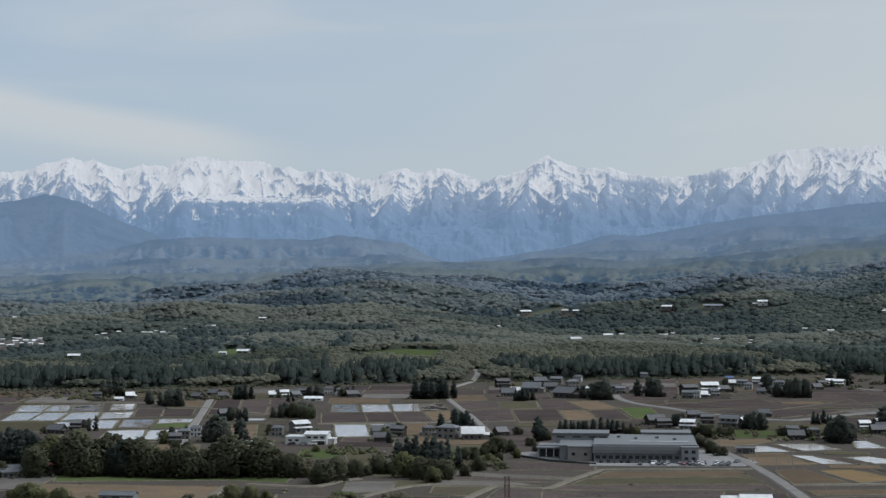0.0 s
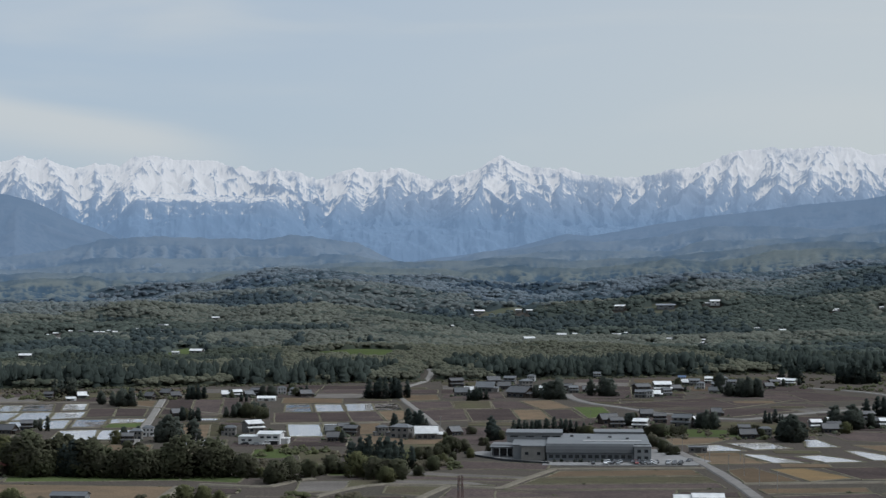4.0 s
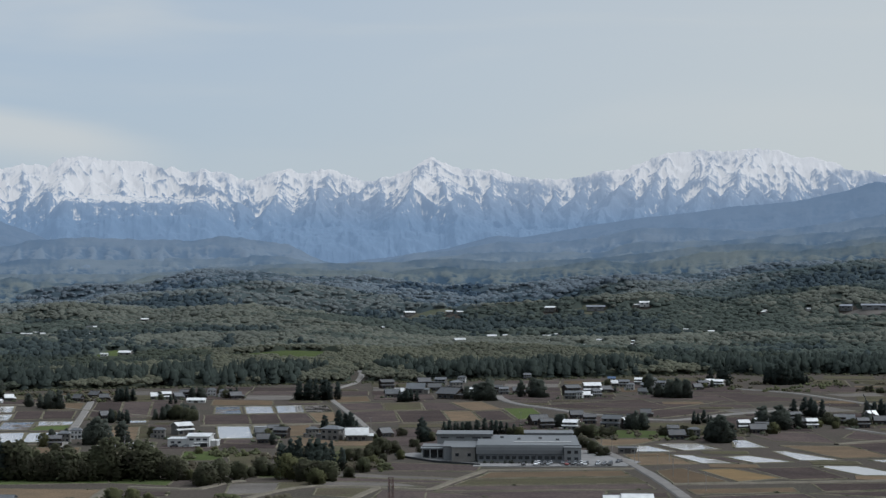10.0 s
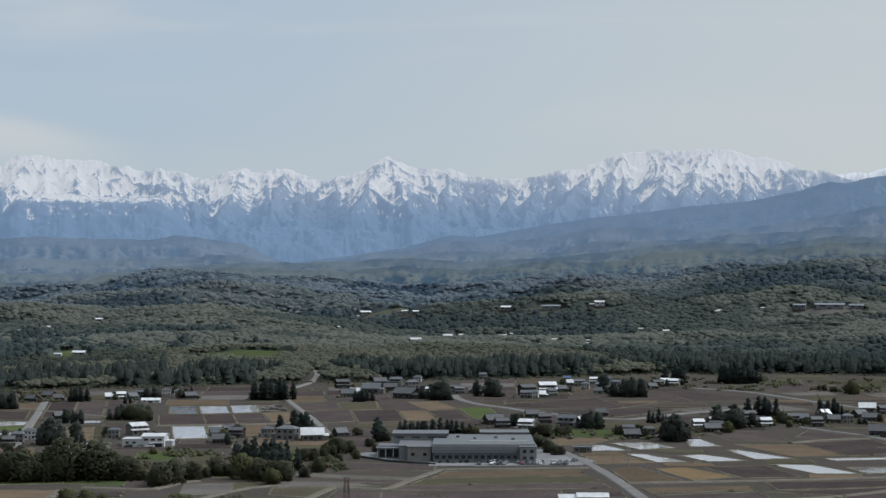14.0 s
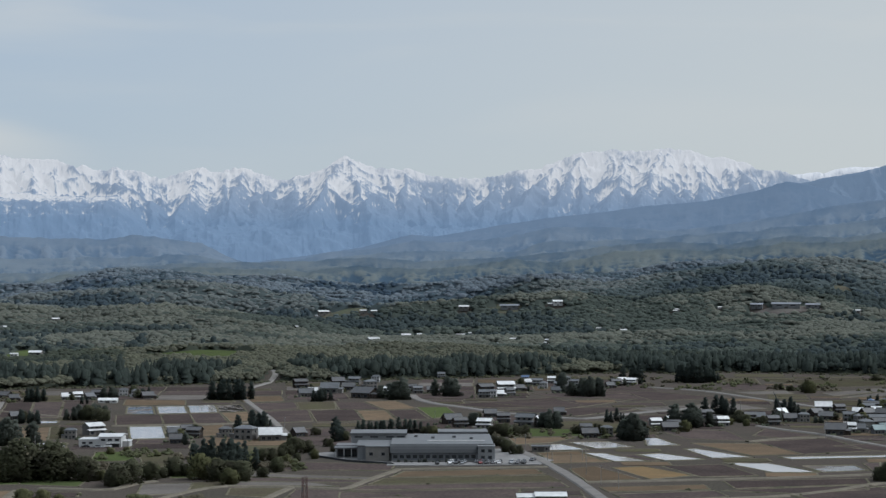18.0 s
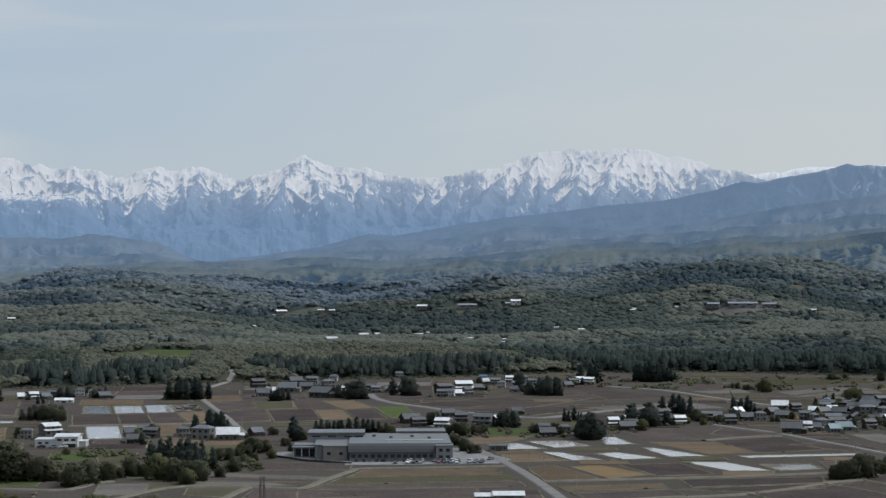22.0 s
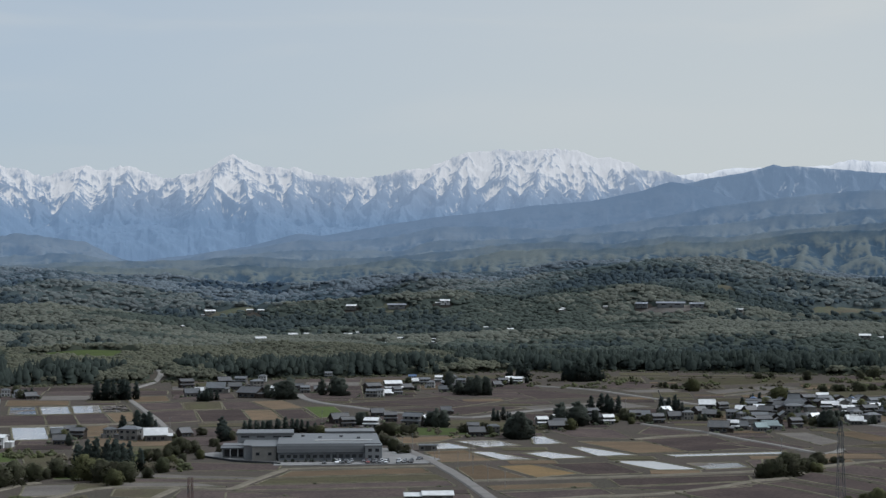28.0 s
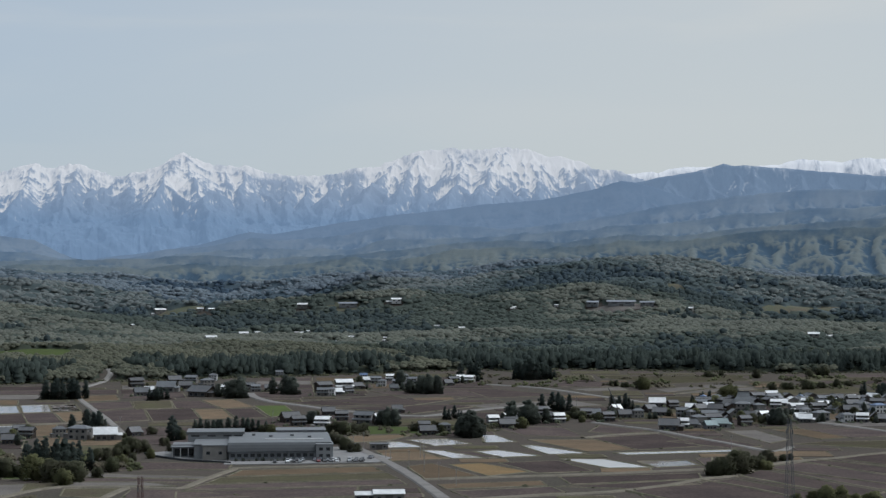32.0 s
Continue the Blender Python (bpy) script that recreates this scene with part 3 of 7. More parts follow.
def scatter(name, label, spots, shapes, material, category="forest"):
    """Many crowns joined into one mesh. spots: x, y, z of the crown's middle, radius, half height."""
    Vs, Fs, off = [], [], 0
    for x, y, z, rad, tall in spots:
        V, Fc = shapes[RNG.integers(len(shapes))]
        a = RNG.uniform(0, 6.283)
        c, s = math.cos(a) * rad, math.sin(a) * rad
        W = np.stack([V[:, 0] * c - V[:, 1] * s + x, V[:, 0] * s + V[:, 1] * c + y, V[:, 2] * tall + z], -1)
        Vs.append(W)
        Fs.append(Fc + off)
        off += len(W)
    ob = np_mesh(name, np.concatenate(Vs), np.concatenate(Fs), material, True)
    # leaves catch light from all sides: soften the turn from light to shade
    own = np.empty(len(ob.data.vertices) * 3)
    ob.data.vertices.foreach_get("normal", own)
    mixed = own.reshape(-1, 3) * 0.6 + np.array([0, 0, 0.5])
    ob.data.normals_split_custom_set_from_vertices((mixed / np.linalg.norm(mixed, axis=1, keepdims=True)).tolist())
    return tagged(ob, label, category, kind="stuff")


LEAFY = [lobes(7, 0.44, 0.72, 0.42, RNG) for k in range(8)]


def cedar(rng):
    V, Fc = lobes(3, 0.6, 0.35, 0.25, rng)
    V[:, 2] -= 0.35
    W, G = spire(rng)
    return np.concatenate([V, W]), np.concatenate([Fc, G + len(V)])


SPIRES = [cedar(RNG) for k in range(6)]
DARKS = [lobes(5, 0.5, 0.55, 0.5, RNG) for k in range(4)] + SPIRES[:5]


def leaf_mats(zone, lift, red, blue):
    """Leaf colours of a belt of wood: broadleaf, evergreen and budding; haze painted in, bluer and lighter in farther
    belts.
    """
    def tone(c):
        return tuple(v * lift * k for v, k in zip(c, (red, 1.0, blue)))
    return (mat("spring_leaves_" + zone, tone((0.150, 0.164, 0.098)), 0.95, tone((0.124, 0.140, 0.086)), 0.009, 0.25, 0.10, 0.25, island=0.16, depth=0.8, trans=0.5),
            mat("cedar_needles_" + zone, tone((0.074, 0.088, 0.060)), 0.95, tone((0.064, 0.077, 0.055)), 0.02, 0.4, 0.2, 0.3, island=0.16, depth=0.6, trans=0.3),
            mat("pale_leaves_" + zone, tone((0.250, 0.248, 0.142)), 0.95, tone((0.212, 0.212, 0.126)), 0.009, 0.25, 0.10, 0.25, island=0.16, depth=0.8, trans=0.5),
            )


# lift, red and blue factors that put distance haze into the leaf colours
HAZE_TONES = {"near": (0.66, 0.98, 1.26), "middle": (0.82, 0.95, 1.42), "far": (0.92, 0.90, 1.66), "distant": (0.96, 0.84, 1.95)}
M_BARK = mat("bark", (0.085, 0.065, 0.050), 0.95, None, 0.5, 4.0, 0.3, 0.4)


LEAVES = {zone: leaf_mats(zone, *tone) for zone, tone in HAZE_TONES.items()}
M_CONI = LEAVES["near"][1]
BELTS = (("near", 1360, 1820, LEAFY, DARKS), ("middle", 1820, 2380, [lobes(4, 0.55, 0.6, 0.35, RNG) for k in range(8)], [lobes(3, 0.6, 0.45, 0.5, RNG) for k in range(5)]), ("far", 2380, 2720, [lobes(3, 0.62, 0.55, 0.3, RNG) for k in range(8)], [lobes(2, 0.7, 0.4, 0.4, RNG) for k in range(5)]), ("distant", 2720, 3160, [lobes(3, 0.62, 0.55, 0.3, RNG) for k in range(8)], [lobes(2, 0.7, 0.4, 0.4, RNG) for k in range(5)]))


def grow_woods():
    """Crown beside crown over the hillside, in three belts: broadleaf, pale budding broadleaf and planted evergreens."""
    for zone, r, r1, leafy, dark in BELTS:
        a, b, c = [], [], []
        while r < r1:
            step = float(np.interp(r, (1400, 1800, 2400, 3100), (8.0, 8.6, 10.0, 12.5)))
            n = int(math.radians(41) * r / step)
            az = np.linspace(-20.5, 20.5, n) + RNG.uniform(-0.5, 0.5, n) * math.degrees(step / r)
            rr = r + RNG.uniform(-0.5, 0.5, n) * step * 1.2
            x, y = rr * np.sin(np.radians(az)), rr * np.cos(np.radians(az))
            z = height(x, y)
            ed = edge_of(az)
            fold = folds(x, y)
            front = np.clip(1 - (rr - ed) / 130, 0, 1)
            # dark crowns fill folds, pale ones crests: also stand in for shade and light
            kind = 0.7 * fbm(x / 150, y / 90, 50, 3) - 1.0 * fold + 0.62 * front * (0.75 + 1.2 * vnoise(x / 48, y / 90, 44)) + 1.3 * in_stand(x, y) + RNG.uniform(-0.22, 0.22, n)
            pale = 0.7 * fbm(x / 200, y / 120, 60, 3) + 0.8 * fold + RNG.uniform(-0.2, 0.2, n)
            bare = cleared(x, y) | (rr < ed + 6)
            big = RNG.uniform(0.6, 1.3, n) ** 0.8 * step / 8.0
            for i in range(n):
                if bare[i]:
                    continue
                if kind[i] > 0.50:
                    tall = (4.6 + 5.0 * front[i]) * RNG.uniform(0.55, 1.3)
                    b.append((x[i], y[i], z[i] + 1.5 + tall * 0.85, (4.9 + 1.5 * front[i]) * big[i], tall))
                else:
                    tall = 4.0 * RNG.uniform(0.6, 1.3) * big[i] ** 0.6
                    (c if pale[i] > -0.05 else a).append((x[i], y[i], z[i] + 5.0, 6.3 * big[i], tall))
            r += step * 0.8
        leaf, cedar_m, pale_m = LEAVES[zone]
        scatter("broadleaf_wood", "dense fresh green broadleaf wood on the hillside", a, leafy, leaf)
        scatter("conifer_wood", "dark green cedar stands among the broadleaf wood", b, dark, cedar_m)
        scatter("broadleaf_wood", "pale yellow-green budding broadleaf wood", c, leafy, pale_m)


# the stand at (831, 2438) is put in for a hillside in shadow
STANDS = [(-440, 1386, 105, 42), (-330, 1440, 42, 42), (75, 1640, 60, 40), (330, 1690, 70, 40), (470, 1600, 60, 40), (-556, 2773, 68, 70), (-279, 1496, 18, 70), (-292, 1807, 9, 70), (-215, 1848, 12, 14), (-464, 1407, 35, 70), (-419, 1519, 30, 70), (-582, 2236, 55, 22), (-98, 2920, 74, 70), (72, 2215, 17, 30), (71, 1596, 41, 70), (187, 2039, 19, 25), (-196, 1519, 39, 70), (-105, 1611, 15, 70), (-13, 1578, 27, 70), (831, 2438, 53, 70), (448, 1811, 47, 70), (566, 1645, 30, 70), (662, 2361, 59, 22), (201, 1628, 26, 70), (335, 1638, 19, 70)]


def in_stand(x, y):
    """True in the planted cedar stands, one of them in place of a shaded slope."""
    out = np.zeros(len(x), bool)
    for cx, cy, rx, ry in STANDS:
        out |= ((x - cx) / rx) ** 2 + ((y - cy) / ry) ** 2 < 1 + 0.5 * vnoise(x / 40, y / 40, 81)
    return out


CLEAR = [("G", -215, 1701, 56, 60), ("G", -398, 1780, 17, 45), ("T", -815, 2947, 44, 14), ("P", -546, 2022, 86, 19), ("P", -695, 2005, 34, 45), ("T", -111, 2405, 46, 14), ("T", 103, 2306, 25, 14), ("T", 492, 2185, 12, 14), ("T", 670, 2280, 22, 14), ("T", 710, 2284, 22, 14), ("T", 744, 2284, 19, 14), ("P", 584, 1821, 21, 14), ("T", 555, 2335, 15, 45), ("P", 432, 2114, 51, 14), ("T", 233, 2053, 16, 14)]
HILL = []
LANE = [(-133, 1580), (-128, 1548), (-127, 1475), (-131, 1430)]


def settle_hill(spots):
    HILL.extend(spots)


settle_hill([("s", -135, 2420, 18.4), ("s", -65, 2375, 10.6), ("s", -80, 2387, 10.6), ("l", 112, 2305, 29.3), ("s", 54, 2315, 16.2), ("w", 174, 2297, 16.0), ("s", 165, 2298, 8.8), ("s", 207, 2092, 8.0), ("w", 233, 2065, 9.3), ("s", -20, 2132, 13.6), ("s", -4, 2146, 8.2), ("w", -52, 1883, 14.4), ("s", -45, 1869, 6.0), ("w", 49, 2139, 9.5), ("s", 49, 1943, 8.7), ("w", 57, 2147, 6.8), ("s", 43, 2146, 6.8), ("s", 100, 1977, 8.8), ("w", 80, 1944, 7.4), ("s", 136, 1971, 7.5), ("w", 136, 1953, 7.4), ("s", 42, 1960, 6.2), ("w", 29, 2134, 6.8), ("s", -384, 1773, 16.1)])
settle_hill([("w", -406, 1776, 9.3), ("s", -552, 1747, 15.1), ("s", -454, 2208, 11.5), ("s", -151, 2155, 9.6), ("s", 163, 1732, 5.0), ("w", -143, 2418, 7.7), ("s", 305, 2152, 6.9), ("s", -576, 2080, 8.5), ("s", -485, 2049, 7.6), ("s", -489, 2053, 6.0), ("s", -508, 2048, 7.2), ("w", -511, 2115, 5.5), ("g", -577, 2038, 8.4), ("g", -538, 2022, 7.7), ("g", -493, 2060, 7.8), ("w", -491, 2114, 8.7), ("s", -593, 2046, 6.7), ("g", -506, 2131, 9.0), ("s", -552, 2036, 5.4), ("s", -559, 2033, 7.8), ("w", -504, 2150, 7.8), ("w", -594, 1993, 6.0), ("s", -523, 2081, 7.2), ("w", -520, 2078, 7.7)])
settle_hill([("s", -609, 2041, 7.9), ("w", -545, 2028, 8.3), ("s", -586, 1981, 5.3), ("w", -495, 2129, 5.5), ("g", -558, 2033, 6.8), ("w", -557, 2083, 5.5), ("s", -515, 2118, 7.6), ("s", -617, 2039, 6.8), ("g", -516, 2077, 7.6), ("g", -487, 2067, 7.5), ("g", -509, 2147, 9.1), ("w", -567, 2088, 5.9), ("w", -539, 2042, 8.4), ("s", -572, 2016, 5.4), ("w", -501, 2128, 5.5), ("w", -525, 2029, 5.4), ("w", -546, 2030, 6.7), ("w", -730, 2037, 5.2), ("g", -684, 2028, 5.5), ("s", -719, 2001, 7.2), ("w", -687, 2020, 6.7), ("w", -680, 1989, 7.4), ("w", -692, 1995, 5.4), ("w", -704, 2006, 7.8)])
settle_hill([("w", -686, 2040, 6.7), ("w", -708, 1994, 5.5), ("k", -704, 2008, 7.1), ("s", -689, 2030, 6.0), ("s", -665, 1981, 6.7), ("w", -664, 1980, 5.5), ("w", -704, 1993, 7.4), ("w", -691, 2006, 7.8), ("s", -710, 2036, 5.6), ("k", -691, 2000, 5.5), ("w", -683, 2009, 5.7), ("k", -687, 1989, 6.2), ("g", -687, 1997, 7.0), ("k", -667, 1979, 7.6), ("s", -716, 2038, 6.3), ("s", -803, 2249, 10.7), ("s", -788, 2250, 12.1), ("l", 433, 2118, 41.2), ("l", 401, 2133, 17.9), ("l", 464, 2114, 20.7), ("s", 575, 1813, 14.5), ("s", 593, 1816, 8.5), ("w", 308, 2158, 6.9), ("w", 360, 2156, 5.6)])
settle_hill([("s", 236, 2046, 7.8), ("s", 514, 2106, 12.4)])


def cleared(x, y):
    """True where meadows and houses keep the wood open."""
    out = np.zeros(len(x), bool)
    for k, cx, cy, rx, ry in CLEAR:
        out |= ((x - cx) / rx) ** 2 + ((y - cy) / ry) ** 2 < 1 + 0.3 * vnoise(x / 25, y / 25, 71)
    for k, hx, hy, w in HILL:
        d = math.hypot(hx, hy)
        ux, uy = hx / d, hy / d
        along, across = (x - hx) * ux + (y - hy) * uy, (x - hx) * uy - (y - hy) * ux
        out |= (np.abs(across) < w * 0.5 + 3) & (along > -28) & (along < 9)
    for (ax, ay), (bx, by) in zip(LANE, LANE[1:]):
        t = np.clip(((x - ax) * (bx - ax) + (y - ay) * (by - ay)) / ((bx - ax) ** 2 + (by - ay) ** 2), 0, 1)
        out |= np.hypot(x - ax - t * (bx - ax), y - ay - t * (by - ay)) < 8
    return out


grow_woods()


def understorey():
    """The closed growth that fills the gaps between the crowns."""
    for zone, r0, r1, leafy, dark in BELTS:
        az = np.arange(-21, 21.01, 0.12)
        rr = np.linspace(r0, r1 + (130 if zone == "distant" else 0), int((r1 - r0) / 6))
        A, R = np.meshgrid(np.radians(az), rr, indexing="ij")
        x, y = (R * np.sin(A)).ravel(), (R * np.cos(A)).ravel()
        deep = (R.ravel() - edge_of(np.degrees(A.ravel()))) / 40
        low = cleared(x, y) | (deep < 0.35)
        Z = height(x, y) + np.where(low, -1.5, np.clip(deep, 0, 1) * 5.0 + 1.8 * fbm(x / 11, y / 11, 91, 3))
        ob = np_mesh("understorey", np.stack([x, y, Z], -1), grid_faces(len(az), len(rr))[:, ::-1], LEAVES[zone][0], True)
        tagged(ob, "shaded green growth between the crowns of the wood", "forest", kind="stuff")


understorey()


# ---- fields, roads ----
def part(name, verts, faces, material, parent, label=""):
    return link_mesh(name, verts, faces, material, parent, label)


SOIL = mat("tilled_soil", (0.077, 0.061, 0.055), 0.95, (0.055, 0.045, 0.043), 0.05, 0.7, 0.35, 0.8, rand=0.22)
STUBBLE = mat("rice_stubble", (0.128, 0.094, 0.063), 0.95, (0.094, 0.073, 0.052), 0.05, 1.2, 0.25, 0.5, rand=0.22)
YELLOW = mat("dry_straw", (0.165, 0.115, 0.062), 0.95, (0.130, 0.096, 0.056), 0.05, 1.2, 0.2, 0.5, rand=0.1)
GRASS = mat("meadow_grass", (0.074, 0.094, 0.036), 0.95, (0.062, 0.076, 0.034), 0.05, 1.0, 0.25, 0.5, rand=0.15)
WEEDS = mat("weedy_field", (0.074, 0.070, 0.043), 0.95, (0.066, 0.056, 0.042), 0.05, 1.0, 0.3, 0.5, rand=0.2)
PALE = mat("dry_pale_soil", (0.140, 0.127, 0.116), 0.9, (0.105, 0.095, 0.086), 0.06, 1.0, 0.2, 0.4, rand=0.12)
BUND = mat("grassy_bund", (0.150, 0.130, 0.098), 0.95, (0.086, 0.086, 0.058), 0.12, 1.5, 0.3, 0.5, rand=0.2)


def water_mat(name, rough, mud, spots_at):
    """Flooded paddy: still water over mud, with clods that break the surface."""
    m = bpy.data.materials.new(name)
    m.use_nodes = True
    nt, lk, add = nodes_of(m.node_tree)
    bs = nt["Principled BSDF"]
    bs.inputs["IOR"].default_value = 1.33
    geo = nt.new("ShaderNodeNewGeometry")
    n1 = add("ShaderNodeTexNoise", Scale=0.05, Detail=5.0, Roughness=0.65)
    lk.new(geo.outputs["Position"], n1.inputs["Vector"])
    rp = nt.new("ShaderNodeValToRGB")
    rp.color_ramp.elements[0].position, rp.color_ramp.elements[1].position = spots_at, spots_at + 0.07
    rp.color_ramp.elements[0].color, rp.color_ramp.elements[1].color = (rough, rough, rough, 1), (0.8, 0.8, 0.8, 1)
    lk.new(n1.outputs["Fac"], rp.inputs[0])
    lk.new(rp.outputs[0], bs.inputs["Roughness"])
    bs.inputs["Base Color"].default_value = (*mud, 1)
    n2 = add("ShaderNodeTexNoise", Scale=1.6, Detail=2.0)
    lk.new(geo.outputs["Position"], n2.inputs["Vector"])
    bp = add("ShaderNodeBump", Strength=0.05, Distance=0.05)
    lk.new(n2.outputs["Fac"], bp.inputs["Height"])
    lk.new(bp.outputs[0], bs.inputs["Normal"])
    return m


WATER = water_mat("paddy_water", 0.1, (0.42, 0.40, 0.375), 0.62)
MUD = water_mat("muddy_paddy_water", 0.07, (0.085, 0.07, 0.058), 0.50)
FIELD = {
    "W": (WATER, "rice_paddy", "flooded rice paddy with bright still water"), "M": (MUD, "rice_paddy", "half-flooded rice paddy with mud showing through"),
    "S": (SOIL, "tilled_field", "dark brown tilled field with low earth banks"), "T": (STUBBLE, "stubble_field", "tan rice stubble field with low banks"),
    "Y": (YELLOW, "stubble_field", "yellow straw stubble field with low banks"), "G": (GRASS, "meadow", "fresh green grass field"),
    "O": (WEEDS, "fallow_field", "olive weedy fallow field with low banks"), "P": (PALE, "dry_field", "pale dry soil field with low banks")}


QUADS = []


def lay_fields(spots, sides=(0, 1, 2, 3)):
    for kind, *c in spots:
        material, name, label = FIELD[kind]
        q = [Vector((c[i], c[i + 1], 0)) for i in (0, 2, 4, 6)]
        if (q[1] - q[0]).cross(q[2] - q[0]).z > 0:
            q.reverse()
        mid = sum(q, Vector()) / 4
        QUADS.append([(p.x, p.y) for p in q])
        wet = kind in "WM"
        z = 0.10 if wet else random.uniform(0.12, 0.2)
        top = [Vector((p.x, p.y, z)) - mid for p in q]
        low = [Vector((p.x, p.y, -0.4)) - mid for p in q]
        n = 4
        field = link_mesh(name, top + low, [(3, 2, 1, 0)] + [(i, (i + 1) % n, n + (i + 1) % n, n + i) for i in range(n)], material)
        field.location = mid
        tagged(field, label, "field", "fields of the plain")
        hgt, wid = (0.30, 0.9) if wet else (0.28, 0.7)
        for i in sides:
            a, b = q[i] - mid, q[(i + 1) % 4] - mid
            u = (b - a).normalized()
            s = Vector((-u.y, u.x, 0))
            prof = [(-wid, 0.0), (-wid * 0.45, hgt), (wid * 0.45, hgt * 0.94), (wid, 0.0)]
            vs = []
            for k in range(7):
                p = a.lerp(b, k / 6) + s * random.uniform(-0.2, 0.2)
                vs += [p + s * o + Vector((0, 0, h + (random.uniform(-0.06, 0.06) if h else -0.1))) for o, h in prof]
            fs = [(4 * k + j, 4 * k + j + 1, 4 * k + j + 5, 4 * k + j + 4) for k in range(6) for j in range(3)]
            part("bund", vs, fs, BUND, field)


lay_fields([
    ("W", -399, 1153, -380, 1155, -366, 1093, -384, 1091),
    ("W", -379, 1155, -366, 1157, -351, 1100, -367, 1098),
    ("M", -369, 1168, -351, 1175, -332, 1107, -351, 1100),
    ("W", -343, 1170, -329, 1178, -314, 1119, -328, 1112),
    ("S", -415, 1152, -400, 1153, -381, 1077, -394, 1075),
    ("W", -380, 1082, -364, 1088, -351, 1024, -367, 1018),
    ("W", -363, 1088, -347, 1090, -335, 1025, -351, 1024),
    ("W", -346, 1090, -329, 1097, -315, 1036, -333, 1026),
    ("W", -326, 1092, -309, 1104, -298, 1052, -313, 1037),
    ("S", -314, 1129, -297, 1131, -282, 1063, -297, 1056),
    ("S", -297, 1131, -277, 1133, -263, 1065, -281, 1063),
])
lay_fields([
    ("T", -312, 1203, -290, 1211, -277, 1144, -298, 1142),
    ("O", -370, 1009, -332, 1017, -316, 950, -344, 939),
    ("W", -331, 1017, -319, 1023, -304, 955, -316, 953),
    ("W", -314, 1028, -299, 1034, -285, 972, -297, 967),
    ("M", -297, 1038, -278, 1040, -267, 982, -284, 980),
    ("W", -278, 1045, -257, 1047, -252, 1021, -270, 1010),
    ("G", -269, 1006, -252, 1017, -245, 984, -265, 978),
    ("W", -283, 957, -264, 966, -249, 903, -272, 900),
    ("W", -262, 963, -241, 969, -230, 908, -249, 903),
    ("T", -236, 875, -212, 877, -205, 841, -229, 839),
    ("S", -283, 1218, -267, 1226, -239, 1081, -257, 1080),
])
lay_fields([
    ("S", -266, 1226, -247, 1228, -221, 1083, -238, 1081),
    ("S", -246, 1228, -226, 1224, -205, 1085, -220, 1083),
    ("W", -233, 1054, -215, 1056, -212, 1038, -231, 1036),
    ("T", -230, 998, -210, 1008, -194, 922, -214, 917),
    ("O", -210, 1008, -194, 998, -183, 934, -194, 926),
    ("W", -210, 907, -181, 910, -175, 875, -204, 872),
    ("M", -195, 1180, -179, 1182, -167, 1113, -185, 1112),
    ("W", -176, 1182, -158, 1184, -147, 1120, -165, 1114),
    ("W", -157, 1189, -139, 1197, -129, 1127, -146, 1121),
    ("M", -138, 1191, -122, 1199, -112, 1134, -129, 1127),
    ("T", -208, 1251, -165, 1242, -159, 1195, -200, 1191),
])
lay_fields([
    ("S", -189, 1101, -162, 1104, -150, 1031, -176, 1024),
    ("S", -162, 1104, -145, 1111, -132, 1033, -149, 1031),
    ("S", -145, 1111, -127, 1117, -113, 1039, -131, 1033),
    ("T", -126, 1118, -111, 1129, -99, 1063, -112, 1044),
    ("W", -167, 1013, -148, 1015, -134, 935, -152, 930),
    ("W", -147, 1019, -131, 1025, -120, 966, -133, 939),
    ("T", -126, 1017, -115, 1026, -105, 956, -117, 948),
    ("G", -237, 726, -168, 742, -162, 719, -232, 707),
    ("G", -168, 740, -138, 734, -137, 711, -162, 719),
    ("T", -233, 699, -158, 696, -155, 655, -223, 652),
    ("P", -113, 719, -93, 723, -91, 688, -109, 680),
])
lay_fields([
    ("O", -93, 724, -76, 734, -76, 713, -91, 695),
    ("T", -134, 1278, -103, 1294, -96, 1237, -123, 1222),
    ("S", -118, 1211, -88, 1226, -81, 1159, -105, 1140),
    ("S", -103, 1130, -74, 1149, -65, 1053, -88, 1038),
    ("O", -86, 1220, -61, 1229, -56, 1156, -79, 1148),
    ("S", -72, 1138, -44, 1152, -35, 1056, -62, 1045),
    ("S", -60, 1223, -41, 1225, -26, 1148, -54, 1151),
    ("T", -40, 1231, -19, 1239, -4, 1161, -24, 1148),
    ("T", -42, 1141, -24, 1143, -16, 1063, -34, 1056),
    ("S", -23, 1143, -5, 1150, 4, 1069, -14, 1063),
    ("G", -4, 1172, 16, 1174, 22, 1094, 6, 1074),
])
lay_fields([
    ("S", -71, 811, -12, 799, -14, 772, -80, 774),
    ("P", -82, 765, -21, 744, -22, 735, -83, 751),
    ("S", -82, 746, -23, 733, -27, 724, -80, 731),
    ("P", -80, 729, -46, 726, -33, 711, -79, 715),
    ("O", -76, 705, -54, 705, -57, 673, -75, 682),
    ("S", -50, 700, -32, 697, -4, 673, -52, 666),
    ("T", -8, 768, 49, 778, 52, 756, -14, 744),
    ("O", -16, 740, 53, 751, 56, 730, -22, 718),
    ("S", -23, 714, 56, 726, 58, 707, -29, 698),
    ("S", -32, 690, 38, 701, 36, 671, -31, 661),
    ("T", 55, 853, 75, 861, 83, 808, 59, 801),
])
